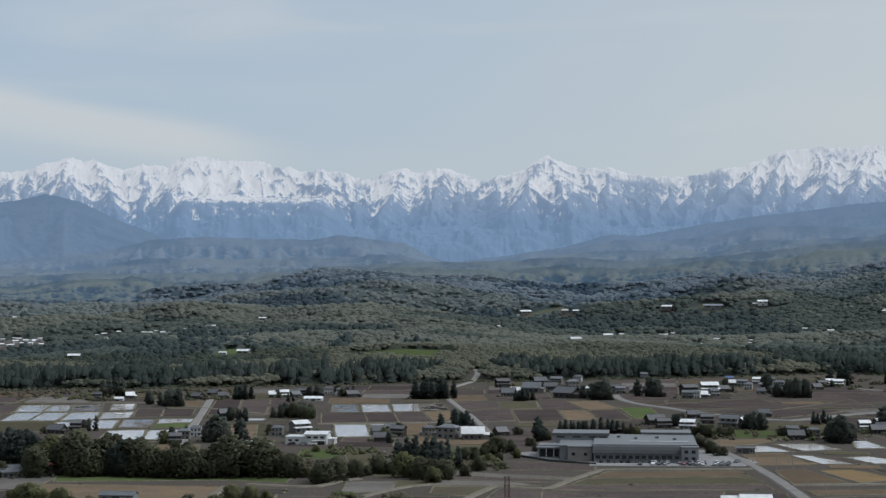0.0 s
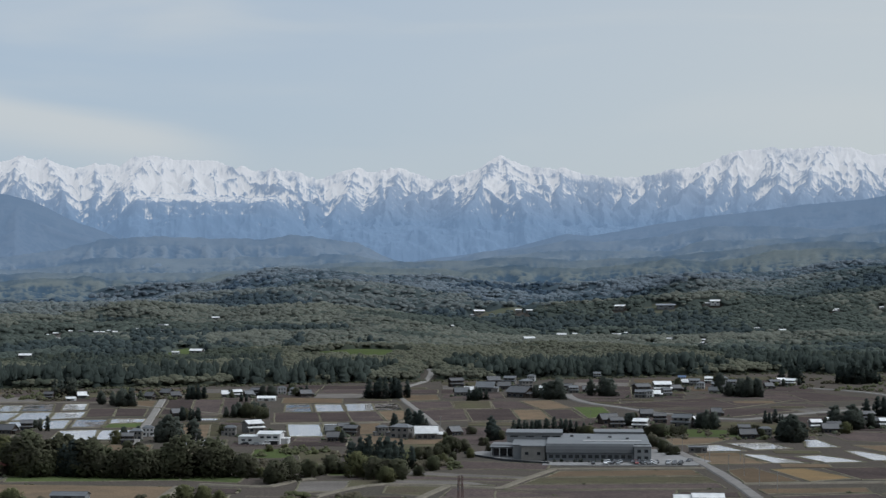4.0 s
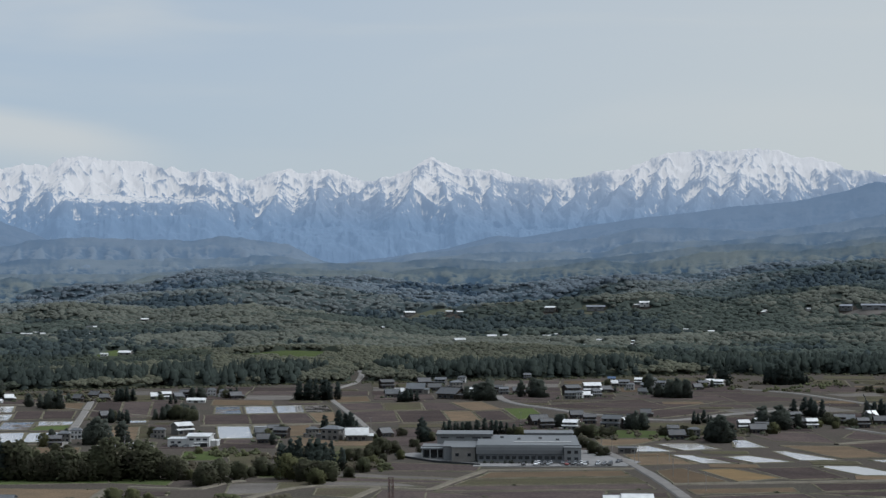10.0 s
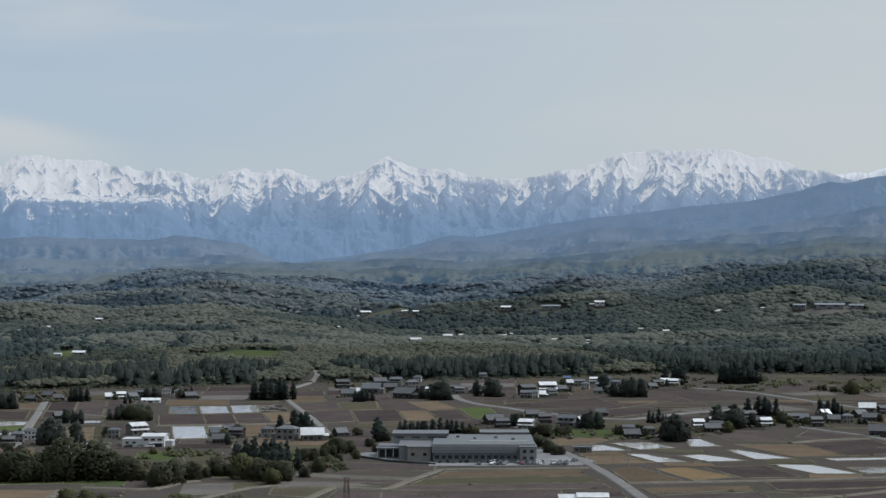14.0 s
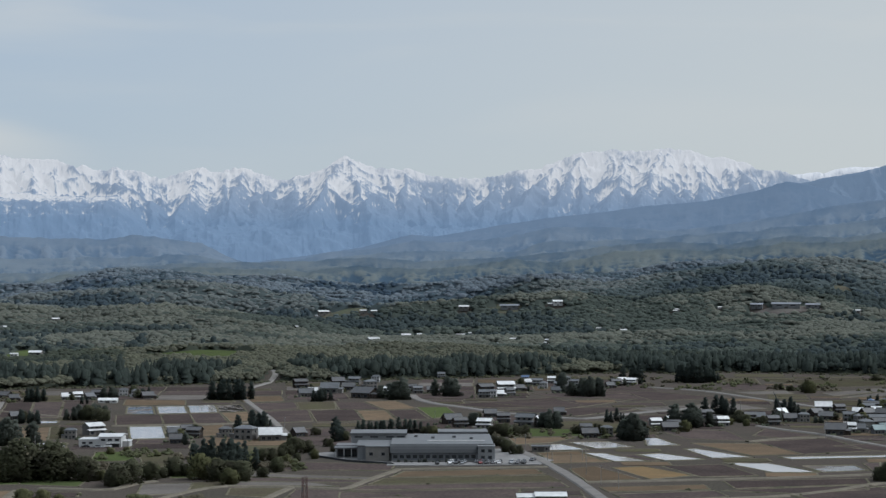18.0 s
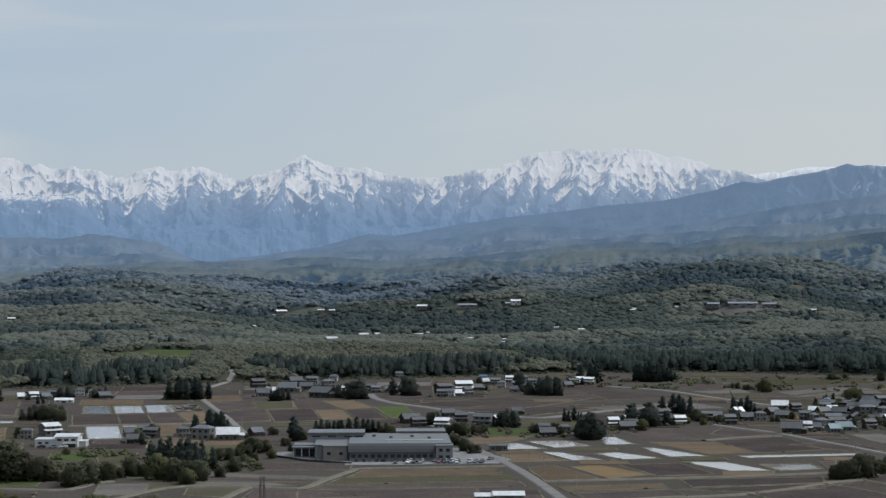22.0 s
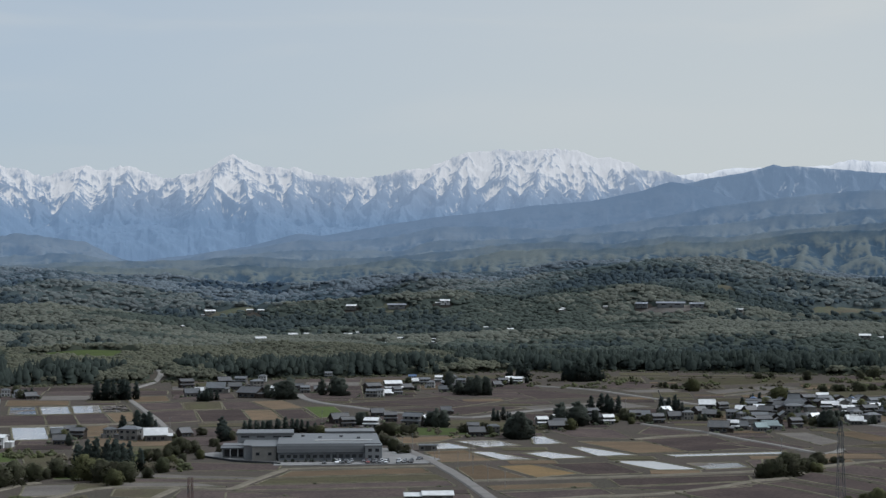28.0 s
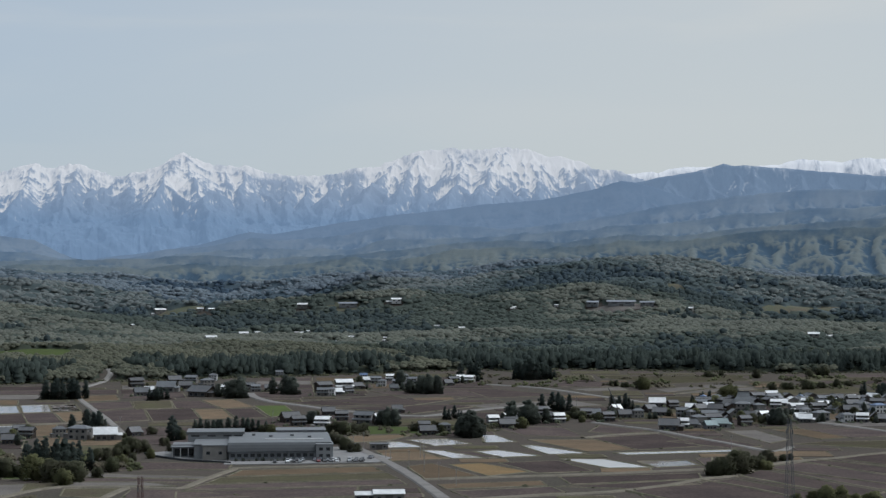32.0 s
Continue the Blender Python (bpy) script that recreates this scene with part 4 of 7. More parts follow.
lay_fields([
    ("G", 42, 1002, 87, 991, 86, 947, 46, 943),
    ("T", 45, 936, 81, 940, 66, 909, 47, 897),
    ("S", 16, 1196, 45, 1166, 108, 1183, 93, 1275),
    ("S", 48, 1146, 121, 1174, 141, 1155, 93, 1092),
    ("S", 80, 1326, 153, 1320, 159, 1245, 93, 1275),
    ("P", 135, 1165, 181, 1191, 191, 1160, 145, 1130),
    ("W", 54, 896, 70, 900, 81, 868, 55, 865),
    ("W", 74, 910, 96, 914, 105, 884, 85, 874),
    ("W", 76, 854, 88, 850, 103, 812, 87, 811),
    ("W", 101, 843, 114, 850, 130, 820, 111, 814),
    ("W", 116, 940, 123, 940, 129, 892, 112, 890),
])
lay_fields([
    ("W", 128, 873, 134, 875, 154, 829, 134, 826),
    ("W", 136, 804, 156, 802, 170, 763, 150, 762),
    ("W", 166, 831, 228, 842, 227, 831, 170, 819),
    ("M", 169, 790, 192, 793, 193, 770, 171, 763),
    ("S", 198, 800, 207, 805, 198, 770, 194, 765),
    ("S", 88, 844, 100, 843, 108, 814, 104, 812),
    ("T", 56, 839, 75, 842, 86, 809, 59, 801),
    ("T", 64, 778, 76, 789, 90, 736, 67, 728),
    ("Y", 83, 783, 98, 789, 114, 750, 94, 736),
    ("S", 106, 789, 134, 796, 141, 749, 116, 745),
    ("T", 70, 707, 113, 715, 113, 699, 72, 691),
])
lay_fields([
    ("S", 73, 683, 114, 695, 116, 675, 79, 658),
    ("S", 129, 992, 167, 980, 168, 918, 138, 928),
    ("T", 136, 904, 172, 901, 180, 844, 155, 838),
    ("S", 191, 994, 210, 950, 188, 933, 176, 949),
    ("S", 169, 911, 212, 935, 216, 861, 181, 844),
    ("S", 123, 729, 184, 738, 180, 717, 123, 702),
    ("S", 116, 695, 144, 684, 175, 697, 176, 713),
    ("P", 150, 1162, 171, 1171, 171, 1138, 150, 1125),
    ("P", 176, 1193, 212, 1207, 225, 1155, 181, 1137),
    ("P", 234, 1336, 276, 1355, 275, 1318, 242, 1307),
    ("P", 297, 1323, 337, 1364, 337, 1334, 297, 1288),
])
lay_fields([
    ("P", 343, 1379, 372, 1393, 381, 1360, 339, 1334),
    ("P", 297, 1268, 335, 1320, 377, 1345, 373, 1316),
    ("T", 279, 954, 297, 956, 304, 901, 287, 893),
    ("P", 251, 949, 269, 951, 271, 894, 254, 873),
    ("S", 205, 888, 236, 905, 246, 858, 227, 848),
    ("S", 297, 952, 337, 960, 345, 915, 305, 898),
    ("O", 264, 869, 290, 879, 333, 882, 309, 834),
    ("S", 144, 680, 192, 714, 216, 648, 142, 641),
    ("S", 195, 720, 214, 749, 239, 664, 217, 648),
    ("S", 217, 756, 241, 778, 266, 704, 242, 667),
    ("S", 243, 781, 261, 792, 280, 743, 268, 708),
])
lay_fields([
    ("S", 263, 794, 290, 813, 304, 790, 283, 747),
    ("S", 38, 1229, 93, 1236, 151, 1256, 87, 1146),
    ("S", 101, 1341, 171, 1350, 217, 1262, 144, 1231),
    ("S", 247, 1437, 308, 1415, 260, 1356, 219, 1375),
    ("O", 288, 1504, 414, 1530, 404, 1440, 313, 1398),
    ("O", 369, 1317, 456, 1353, 458, 1280, 371, 1248),
    ("G", -157, 858, -140, 860, -131, 816, -151, 811),
    ("G", -107, 762, -88, 766, -84, 746, -105, 742),
    ("O", -136, 855, -116, 854, -108, 793, -123, 786),
])

M_ROAD = mat("worn_asphalt", (0.185, 0.174, 0.162), 0.9, (0.15, 0.142, 0.134), 0.15, 2.0, 0.12, 0.2)
M_LANE = mat("concrete_lane", (0.20, 0.19, 0.175), 0.9, (0.16, 0.15, 0.138), 0.15, 2.0, 0.12, 0.2)
M_TRACK = mat("gravel_track", (0.160, 0.142, 0.115), 0.95, (0.12, 0.108, 0.085), 0.15, 2.0, 0.2, 0.3)
ROADS, WAYS = [0], []


def road(name, label, material, width, way):
    """A strip on a low bank that follows its way in soft bends."""
    pts = [Vector((*p, 0)) for p in way]
    fine = []
    for i in range(len(pts) - 1):
        p0, p1, p2, p3 = pts[max(i - 1, 0)], pts[i], pts[i + 1], pts[min(i + 2, len(pts) - 1)]
        n = max(2, int((p2 - p1).length / 14))
        for k in range(n):
            t = k / n
            fine.append(0.5 * (2 * p1 + (p2 - p0) * t + (2 * p0 - 5 * p1 + 4 * p2 - p3) * t * t + (3 * p1 - p0 - 3 * p2 + p3) * t ** 3))
    fine.append(pts[-1])
    WAYS.extend((p.x, p.y) for p in fine)
    ROADS[0] += 1
    z = 0.46 + 0.006 * ROADS[0]
    vs, h = [], width / 2
    for i, p in enumerate(fine):
        u = (fine[min(i + 1, len(fine) - 1)] - fine[max(i - 1, 0)]).normalized()
        s = Vector((-u.y, u.x, 0))
        g = float(height(p.x, p.y))
        w = h * random.uniform(0.92, 1.08)
        for o, dz in ((-w - 0.8, -0.7), (-w, 0), (0, 0.05), (w, 0), (w + 0.8, -0.7)):
            vs.append(p + s * o + Vector((0, 0, g + z + dz)))
    fs = [(5 * i + j, 5 * i + j + 1, 5 * i + j + 6, 5 * i + j + 5) for i in range(len(fine) - 1) for j in range(4)]
    ob = link_mesh(name, vs, fs, material)
    return tagged(ob, label, "road", kind="structure")


road("road", "straight grey asphalt lane between the paddies", M_ROAD, 4.4, [(30, 1012), (38, 957), (43, 891), (54, 816), (60, 765), (64, 719), (68, 659)])
road("road", "pale concrete farm lane along paddies", M_LANE, 4, [(-289, 1224), (-258, 1065), (-235, 943), (-221, 870)])
road("road", "pale farm lane crossing the plain", M_LANE, 3.6, [(-127, 1265), (-108, 1161), (-90, 1064), (-73, 960)])
road("road", "grey road curving in from the wood edge", M_ROAD, 6, [(-8, 1304), (-3, 1253), (9, 1206), (27, 1170), (47, 1125), (76, 1090), (97, 1070), (136, 1120), (177, 1159)])
road("road", "grey road climbing into the wood", M_LANE, 4.2, [(-137, 1607), (-128, 1548), (-127, 1475), (-135, 1392)])
road("farm_track", "light gravel farm track bending between fields", M_TRACK, 2.6, [(55, 786), (18, 780), (-8, 777), (-12, 770), (-24, 728), (-30, 704), (-37, 703), (-55, 709), (-78, 711), (-90, 695), (-99, 668)])
road("farm_track", "light gravel track joining a field track", M_TRACK, 2.6, [(-52, 707), (-56, 687), (-60, 662)])
road("farm_track", "grassy track by a ditch", M_TRACK, 3.2, [(-109, 730), (-116, 721), (-122, 700), (-136, 701), (-151, 705)])
road("farm_track", "pale gravel track at a tan field", M_TRACK, 3, [(-158, 696), (-157, 677), (-155, 648)])
road("road", "pale road across the far fields", M_LANE, 4.5, [(178, 1402), (214, 1346), (239, 1248), (259, 1174), (268, 1129)])
road("road", "narrow lane at the village edge", M_LANE, 3, [(191, 1014), (201, 985), (214, 957), (224, 909), (233, 872), (243, 829), (258, 851)])
road("farm_track", "pale track between dark tilled fields", M_TRACK, 2.4, [(166, 911), (187, 930), (212, 938)])
road("farm_track", "light track on a winding field bank", M_TRACK, 3, [(66, 652), (104, 666), (133, 674), (160, 694), (182, 717), (196, 726), (215, 759), (237, 781), (262, 794), (281, 809), (305, 823)])
road("farm_track", "straight pale track beside a ditch", M_TRACK, 3.4, [(66, 724), (102, 731), (139, 738), (188, 752), (207, 764)])
road("road", "pale village road along the houses", M_LANE, 4, [(320, 998), (328, 973), (337, 937), (346, 901)])
road("farm_track", "pale track along the paddies", M_TRACK, 3, [(-430, 1173), (-332, 1189), (-278, 1144), (-217, 1084)])
road("farm_track", "straight pale track across the plain", M_TRACK, 3, [(-177, 1016), (-113, 1031), (-95, 1050)])
road("field_bank", "low pale grassy bank between tilled strips", BUND, 1.1, [(198, 724), (209, 689), (220, 658)])
road("field_bank", "low pale grassy bank between tilled strips", BUND, 1.1, [(217, 756), (232, 725), (250, 688)])
road("field_bank", "low pale grassy bank between tilled strips", BUND, 1.1, [(250, 788), (261, 774), (273, 751)])
road("field_bank", "low pale grassy bank between tilled strips", BUND, 1.1, [(178, 713), (191, 680), (198, 653)])
road("field_bank", "low pale grassy bank between tilled strips", BUND, 1.1, [(139, 681), (147, 658), (151, 644)])


def inside(px, py, Q):
    """Which of the quads Q (n, 4, 2), all wound one way, hold any of the points."""
    ok = np.ones((len(Q), len(px)), bool)
    for i in range(4):
        a, b = Q[:, i], Q[:, (i + 1) % 4]
        ok &= (b[:, :1] - a[:, :1]) * (py - a[:, 1:]) - (b[:, 1:] - a[:, 1:]) * (px - a[:, :1]) < 0.5
    return ok.any(axis=1)


def fill_fields():
    """Small paddies that fill the plain between the larger fields."""
    ways = np.array(WAYS)
    for wx, wy in ((46, 52), (30, 26), (24, 16)):
        Q = np.array(QUADS)
        mids = Q.mean(axis=1)
        spots = []
        for gx in np.arange(-640, 760, wx):
            for gy in np.arange(610, 1640, wy):
                tilt = -0.085 if gx < -20 else 0.03 if gx < 160 else 0.16
                x, y = gx + tilt * (gy - 900) + random.uniform(-2, 2), gy + tilt * -0.6 * gx + random.uniform(-2, 2)
                r, az = math.hypot(x, y), math.degrees(math.atan2(x, y))
                if abs(az) > 22.5 or r > edge_of(az) - 30 or y < 600 or (-60 < x < 66 and 784 < y < 900):
                    continue
                u = np.array([-0.5, 0, 0.5, -0.5, 0, 0.5, -0.5, 0, 0.5])
                v = np.array([-0.5, -0.5, -0.5, 0, 0, 0, 0.5, 0.5, 0.5])
                px, py = x + u * wx + tilt * v * wy, y + v * wy - tilt * 0.6 * u * wx
                if np.hypot(ways[:, 0] - x, ways[:, 1] - y).min() < 0.42 * max(wx, wy) or inside(px, py, Q).any() or inside(mids[:, 0], mids[:, 1], np.array([[(px[6], py[6]), (px[8], py[8]), (px[2], py[2]), (px[0], py[0])]])).any():
                    continue
                k = "SSSSOTSPSO"[random.randrange(10)] if wx > 40 else "SOSOTSOO"[random.randrange(8)]
                s = 0.5 - 1.2 / wx
                spots.append((k, *(c for a, b in ((-s, s), (s, s), (s, -s), (-s, -s)) for c in (x + a * wx + tilt * b * wy, y + b * wy - tilt * 0.6 * a * wx))))
        lay_fields(spots, (0, 1))


fill_fields()


HILLGRASS = mat("hill_grass", (0.098, 0.106, 0.072), 0.95, (0.112, 0.096, 0.074), 0.03, 0.8, 0.25, 0.4)


def meadow_patches():
    """Open grass, straw and soil in the clearings of the wood."""
    kinds = {"G": (GRASS, "meadow", "green meadow clearing in the wood"), "T": (HILLGRASS, "hill_field", "olive grass field in a wood clearing"), "P": (PALE, "bare_ground", "pale bare ground around hillside houses"), "O": (WEEDS, "hill_field", "olive weedy clearing in the wood")}
    for k, cx, cy, rx, ry in CLEAR:
        n, m = 26, 9
        A, Rr = np.meshgrid(np.linspace(0, 2 * math.pi, n), np.linspace(0, 1.02, m), indexing="ij")
        wob = 1 + 0.12 * np.sin(3 * A + cx)
        X, Y = cx + np.cos(A) * Rr * rx * wob, cy + np.sin(A) * Rr * ry * wob
        Z = height(X, Y) + 0.9
        V = np.stack([X, Y, Z], -1).reshape(-1, 3)
        material, name, label = kinds[k]
        tagged(np_mesh(name, V, grid_faces(n, m), material, True), label, "field", kind="structure")


meadow_patches()


# ---- trees of the plain ----
def clump_cloud(n, shape, rng, size, masses=9):
    """A crown of many small leaf clumps gathered in uneven masses. shape(h) gives the crown's half width at height 0..1."""
    hubs = []
    for k in range(masses):
        h = (k + rng.uniform(0.2, 0.8)) / masses
        a = k * 2.4 + rng.uniform(-0.5, 0.5)
        w = shape(h)
        hubs.append((np.array([math.cos(a) * w * 0.62, math.sin(a) * w * 0.62, h]), w * rng.uniform(0.35, 0.72) + 0.02))
    Vs, Fs, off = [], [], 0
    for k in range(n):
        c, r = hubs[k % masses]
        u = rng.normal(size=3)
        u = u / np.linalg.norm(u) * r * rng.uniform(0.45, 1.25)
        u[2] *= 0.85
        s = size * rng.uniform(0.6, 1.4)
        V = ICO1[0] * (1 + rng.uniform(-0.35, 0.35, (12, 1))) * np.array([s, s, s * rng.uniform(0.6, 0.95)]) + c + u
        Vs.append(V)
        Fs.append(ICO1[1] + off)
        off += 12
    V = np.concatenate(Vs)
    V[:, 2] = np.clip(V[:, 2], -0.05, 1.06)
    return V, np.concatenate(Fs)


def stem(rng, top, r0, limbs, spread):
    """A tapered trunk with limbs."""
    V, Fc = [], []

    def tube(a, b, ra, rb, n=6):
        o = len(V)
        a, b = Vector(a), Vector(b)
        u = (b - a).normalized()
        s = u.orthogonal().normalized()
        t = u.cross(s)
        for p, rr in ((a, ra), (b, rb)):
            for k in range(n):
                g = 6.283 * k / n
                V.append(p + (s * math.cos(g) + t * math.sin(g)) * rr)
        for k in range(n):
            Fc.append((o + k, o + (k + 1) % n, o + n + (k + 1) % n, o + n + k))

    tube((0, 0, -0.02), (0.01, 0, top * 0.5), r0, r0 * 0.7)
    tube((0.01, 0, top * 0.5), (0, 0.01, top), r0 * 0.7, r0 * 0.25)
    for k in range(limbs):
        a, h = 6.283 * k / max(1, limbs) + rng.uniform(-0.4, 0.4), rng.uniform(0.25, 0.7) * top
        tube((0, 0, h), (math.cos(a) * spread, math.sin(a) * spread, h + spread * rng.uniform(0.5, 1.1)), r0 * 0.4, r0 * 0.12, 5)
    return V, Fc


M_YOUNG = mat("fresh_yellow_leaves", (0.135, 0.135, 0.066), 0.95, (0.105, 0.108, 0.058), 0.1, 0.8, 0.15, 0.2, spec=0.05, island=0.06, rand=0.25, depth=0.5, trans=0.35)
M_GREEN = mat("green_leaves", (0.088, 0.094, 0.056), 0.95, (0.074, 0.072, 0.050), 0.1, 0.8, 0.15, 0.2, spec=0.05, island=0.06, rand=0.25, depth=0.5, trans=0.35)
M_DARK = mat("evergreen_leaves", (0.070, 0.078, 0.064), 0.95, (0.059, 0.067, 0.057), 0.1, 0.8, 0.2, 0.2, spec=0.1, island=0.10, rand=0.25, depth=0.5, trans=0.25)
TREE = {
    "b": ("broadleaf_tree", "broadleaf tree with fresh green spring leaves", M_GREEN, lambda h: 0.44 * math.sqrt(max(0.08, 1 - (1.8 * h - 0.75) ** 2)), 1000, 0.036, 0.05, 0.95, 13),
    "y": ("broadleaf_tree", "broadleaf tree with yellow-green young leaves", M_YOUNG, lambda h: 0.46 * math.sqrt(max(0.08, 1 - (1.8 * h - 0.75) ** 2)), 1000, 0.036, 0.04, 0.95, 13),
    "d": ("evergreen_tree", "dark evergreen tree with a dense uneven crown", M_DARK, lambda h: 0.30 * (1.02 - h) ** 0.45 + 0.01, 1000, 0.034, 0.0, 0.95, 15),
    "c": ("cedar_tree", "dark green cedar with a pointed ragged crown", M_CONI, lambda h: 0.23 * (1.02 - h) ** 0.6 + 0.01, 800, 0.027, 0.0, 0.98, 16),
    "p": ("poplar_tree", "narrow dark poplar standing in a row", M_DARK, lambda h: 0.11 * math.sqrt(max(0.08, 1 - (1.8 * h - 0.7) ** 2)), 260, 0.03, 0.0, 0.98, 12)}
STOCK = {}


def tree_stock(kind, variant):
    """A tree of a kind, one metre tall, to be scaled."""
    name, label, material, shape, n, size, low, high, masses = TREE[kind]
    rng = np.random.default_rng(ord(kind) + 10 * variant)
    root = new(name)
    tagged(root, label, "tree", "trees of the plain")
    V, Fc = stem(rng, 0.85, 0.022, 5 if kind in "byd" else 0, 0.22)
    part("trunk", V, Fc, M_BARK, root)
    V, Fc = clump_cloud(n, shape, rng, size, masses)
    V[:, 2] = low + V[:, 2] * (high - low)
    cr = np_mesh("crown", V, Fc, material, True)
    out = V - np.array([0, 0, low + 0.42 * (high - low)])
    out /= np.linalg.norm(out, axis=1, keepdims=True) + 1e-6
    own = np.empty(len(V) * 3)
    cr.data.vertices.foreach_get("normal", own)
    mixed = 0.7 * out + 0.3 * own.reshape(-1, 3)
    cr.data.normals_split_custom_set_from_vertices((mixed / np.linalg.norm(mixed, axis=1, keepdims=True)).tolist())
    cr.parent = root
    STOCK[kind, variant] = [root, False]
    return STOCK[kind, variant]


def place(entry, m, s):
    """Uses the first built thing itself, then copies of it."""
    root, used = entry
    sc = Vector(s) if not isinstance(s, float) else Vector((s, s, s))
    if not used:
        root.matrix_basis = m @ Matrix.Diagonal((*sc, 1))
        entry[1] = True
        return root
    k = root.scale
    return copy_thing(root, m @ Matrix.Diagonal((sc.x / k.x, sc.y / k.y, sc.z / k.z, 1)))


def plant(spots):
    for kind, x, y, h in spots:
        h *= random.uniform(0.7, 1.2) if kind in "by" else random.uniform(0.88, 1.1)
        w = h * random.uniform(0.85, 1.3)
        for k in range(1 if kind == "p" else 2):
            u, v = x + k * random.uniform(-0.7, 0.7) * h, y + k * random.uniform(0.1, 0.6) * h
            q = 1 - min(k, 2) * random.uniform(0.05, 0.25)
            v4 = random.randrange(5)
            place(STOCK.get((kind, v4)) or tree_stock(kind, v4), pose(u, v, float(height(u, v)) - 0.05, random.uniform(-2, 2), random.uniform(-2, 2), random.uniform(0, 360)), (w * q, w * q, h * q * 1.03))


plant([("b", -57, 814, 5.2), ("b", -63, 767, 5.9), ("b", -84, 730, 11.0), ("b", -74, 731, 7.9), ("b", -43, 856, 4.4), ("b", -66, 744, 5.7), ("b", -33, 862, 3.8), ("y", -50, 825, 5.0), ("y", -92, 738, 9.9), ("y", -27, 860, 3.8), ("y", -60, 791, 4.5), ("y", -78, 718, 7.3), ("c", -265, 751, 17.7), ("c", -261, 751, 16.2), ("c", -259, 756, 18.5), ("c", -255, 752, 16.9), ("c", -214, 731, 14.3), ("c", -210, 729, 14.9), ("c", -209, 733, 13.6), ("c", -217, 732, 12.6), ("c", -233, 1036, 8.4), ("c", -227, 1032, 8.1), ("c", -223, 1032, 8.0), ("c", -271, 1225, 9.6)])
plant([("c", -268, 1226, 10.4), ("c", -264, 1226, 10.4), ("c", -261, 1233, 8.8), ("c", -142, 1251, 13.6), ("c", -139, 1245, 15.5), ("c", -135, 1245, 14.7), ("c", -132, 1252, 15.2), ("c", -129, 1252, 13.6), ("c", -92, 965, 12.0), ("c", -85, 958, 12.5), ("c", -87, 962, 10.1), ("c", -73, 1233, 8.6), ("c", -70, 1228, 10.5), ("c", -68, 1240, 8.7), ("c", -45, 914, 12.8), ("c", -42, 921, 8.2), ("c", -35, 963, 6.7), ("c", -32, 964, 7.7), ("c", -29, 964, 6.7), ("c", -25, 964, 7.4), ("c", -21, 965, 6.7), ("c", -17, 965, 9.2), ("c", -13, 966, 9.2), ("c", -7, 966, 7.1)])
plant([("c", -1, 967, 7.1), ("c", 3, 967, 6.1), ("c", 114, 1050, 8.0), ("c", 110, 1041, 6.6), ("c", 116, 1042, 6.0), ("c", -94, 768, 13.3), ("c", -90, 764, 15.1), ("c", -86, 764, 15.6), ("c", -83, 767, 14.9), ("c", -80, 770, 13.8), ("c", -98, 773, 11.9), ("c", -78, 779, 11.4), ("c", -230, 1205, 6.6), ("c", -199, 1086, 8.1), ("c", -202, 1284, 6.6), ("c", -197, 1284, 7.4), ("p", -367, 1228, 15.5), ("p", -362, 1229, 13.8), ("p", -357, 1235, 16.3), ("p", -358, 1229, 15.4), ("p", -353, 1229, 14.6), ("p", -294, 956, 7.9), ("p", -293, 956, 7.3), ("p", -290, 956, 7.9)])
plant([("p", -289, 956, 7.6), ("d", -208, 894, 14.0), ("d", -212, 893, 11.1), ("d", -205, 897, 11.7), ("d", -299, 1152, 11.3), ("d", -293, 1153, 12.8), ("d", -308, 1163, 9.9), ("d", -319, 1173, 10.0), ("d", -226, 1268, 9.0), ("d", -221, 1269, 8.2), ("d", -197, 1071, 9.0), ("d", -191, 1072, 7.6), ("d", -206, 1071, 9.0), ("d", -207, 1061, 8.2), ("d", -19, 1251, 14.3), ("d", -14, 1252, 15.9), ("d", -23, 1263, 12.0), ("d", 18, 1293, 14.0), ("d", 22, 1287, 12.7), ("d", 116, 1290, 13.2), ("d", 121, 1284, 15.2), ("d", 128, 1291, 14.0), ("d", 111, 1303, 9.1), ("d", 71, 997, 11.4)])
plant([("d", 75, 997, 10.2), ("d", 68, 1004, 9.6), ("d", 30, 1016, 8.4), ("d", 107, 929, 12.5), ("d", 109, 920, 13.8), ("d", 114, 930, 10.7), ("d", 105, 942, 9.0), ("d", -306, 978, 4.9), ("d", -304, 978, 5.2), ("d", -33, 1597, 7.1), ("d", 108, 1372, 12.2), ("b", -243, 739, 15.3), ("b", -237, 735, 16.7), ("b", -230, 731, 16.3), ("b", -225, 729, 13.8), ("b", -204, 732, 15.2), ("b", -198, 728, 13.6), ("b", -192, 726, 13.4), ("b", -187, 727, 13.8), ("b", -180, 725, 14.5), ("b", -175, 728, 13.8), ("b", -169, 731, 14.8), ("b", -164, 731, 14.5), ("b", -159, 739, 12.9)])
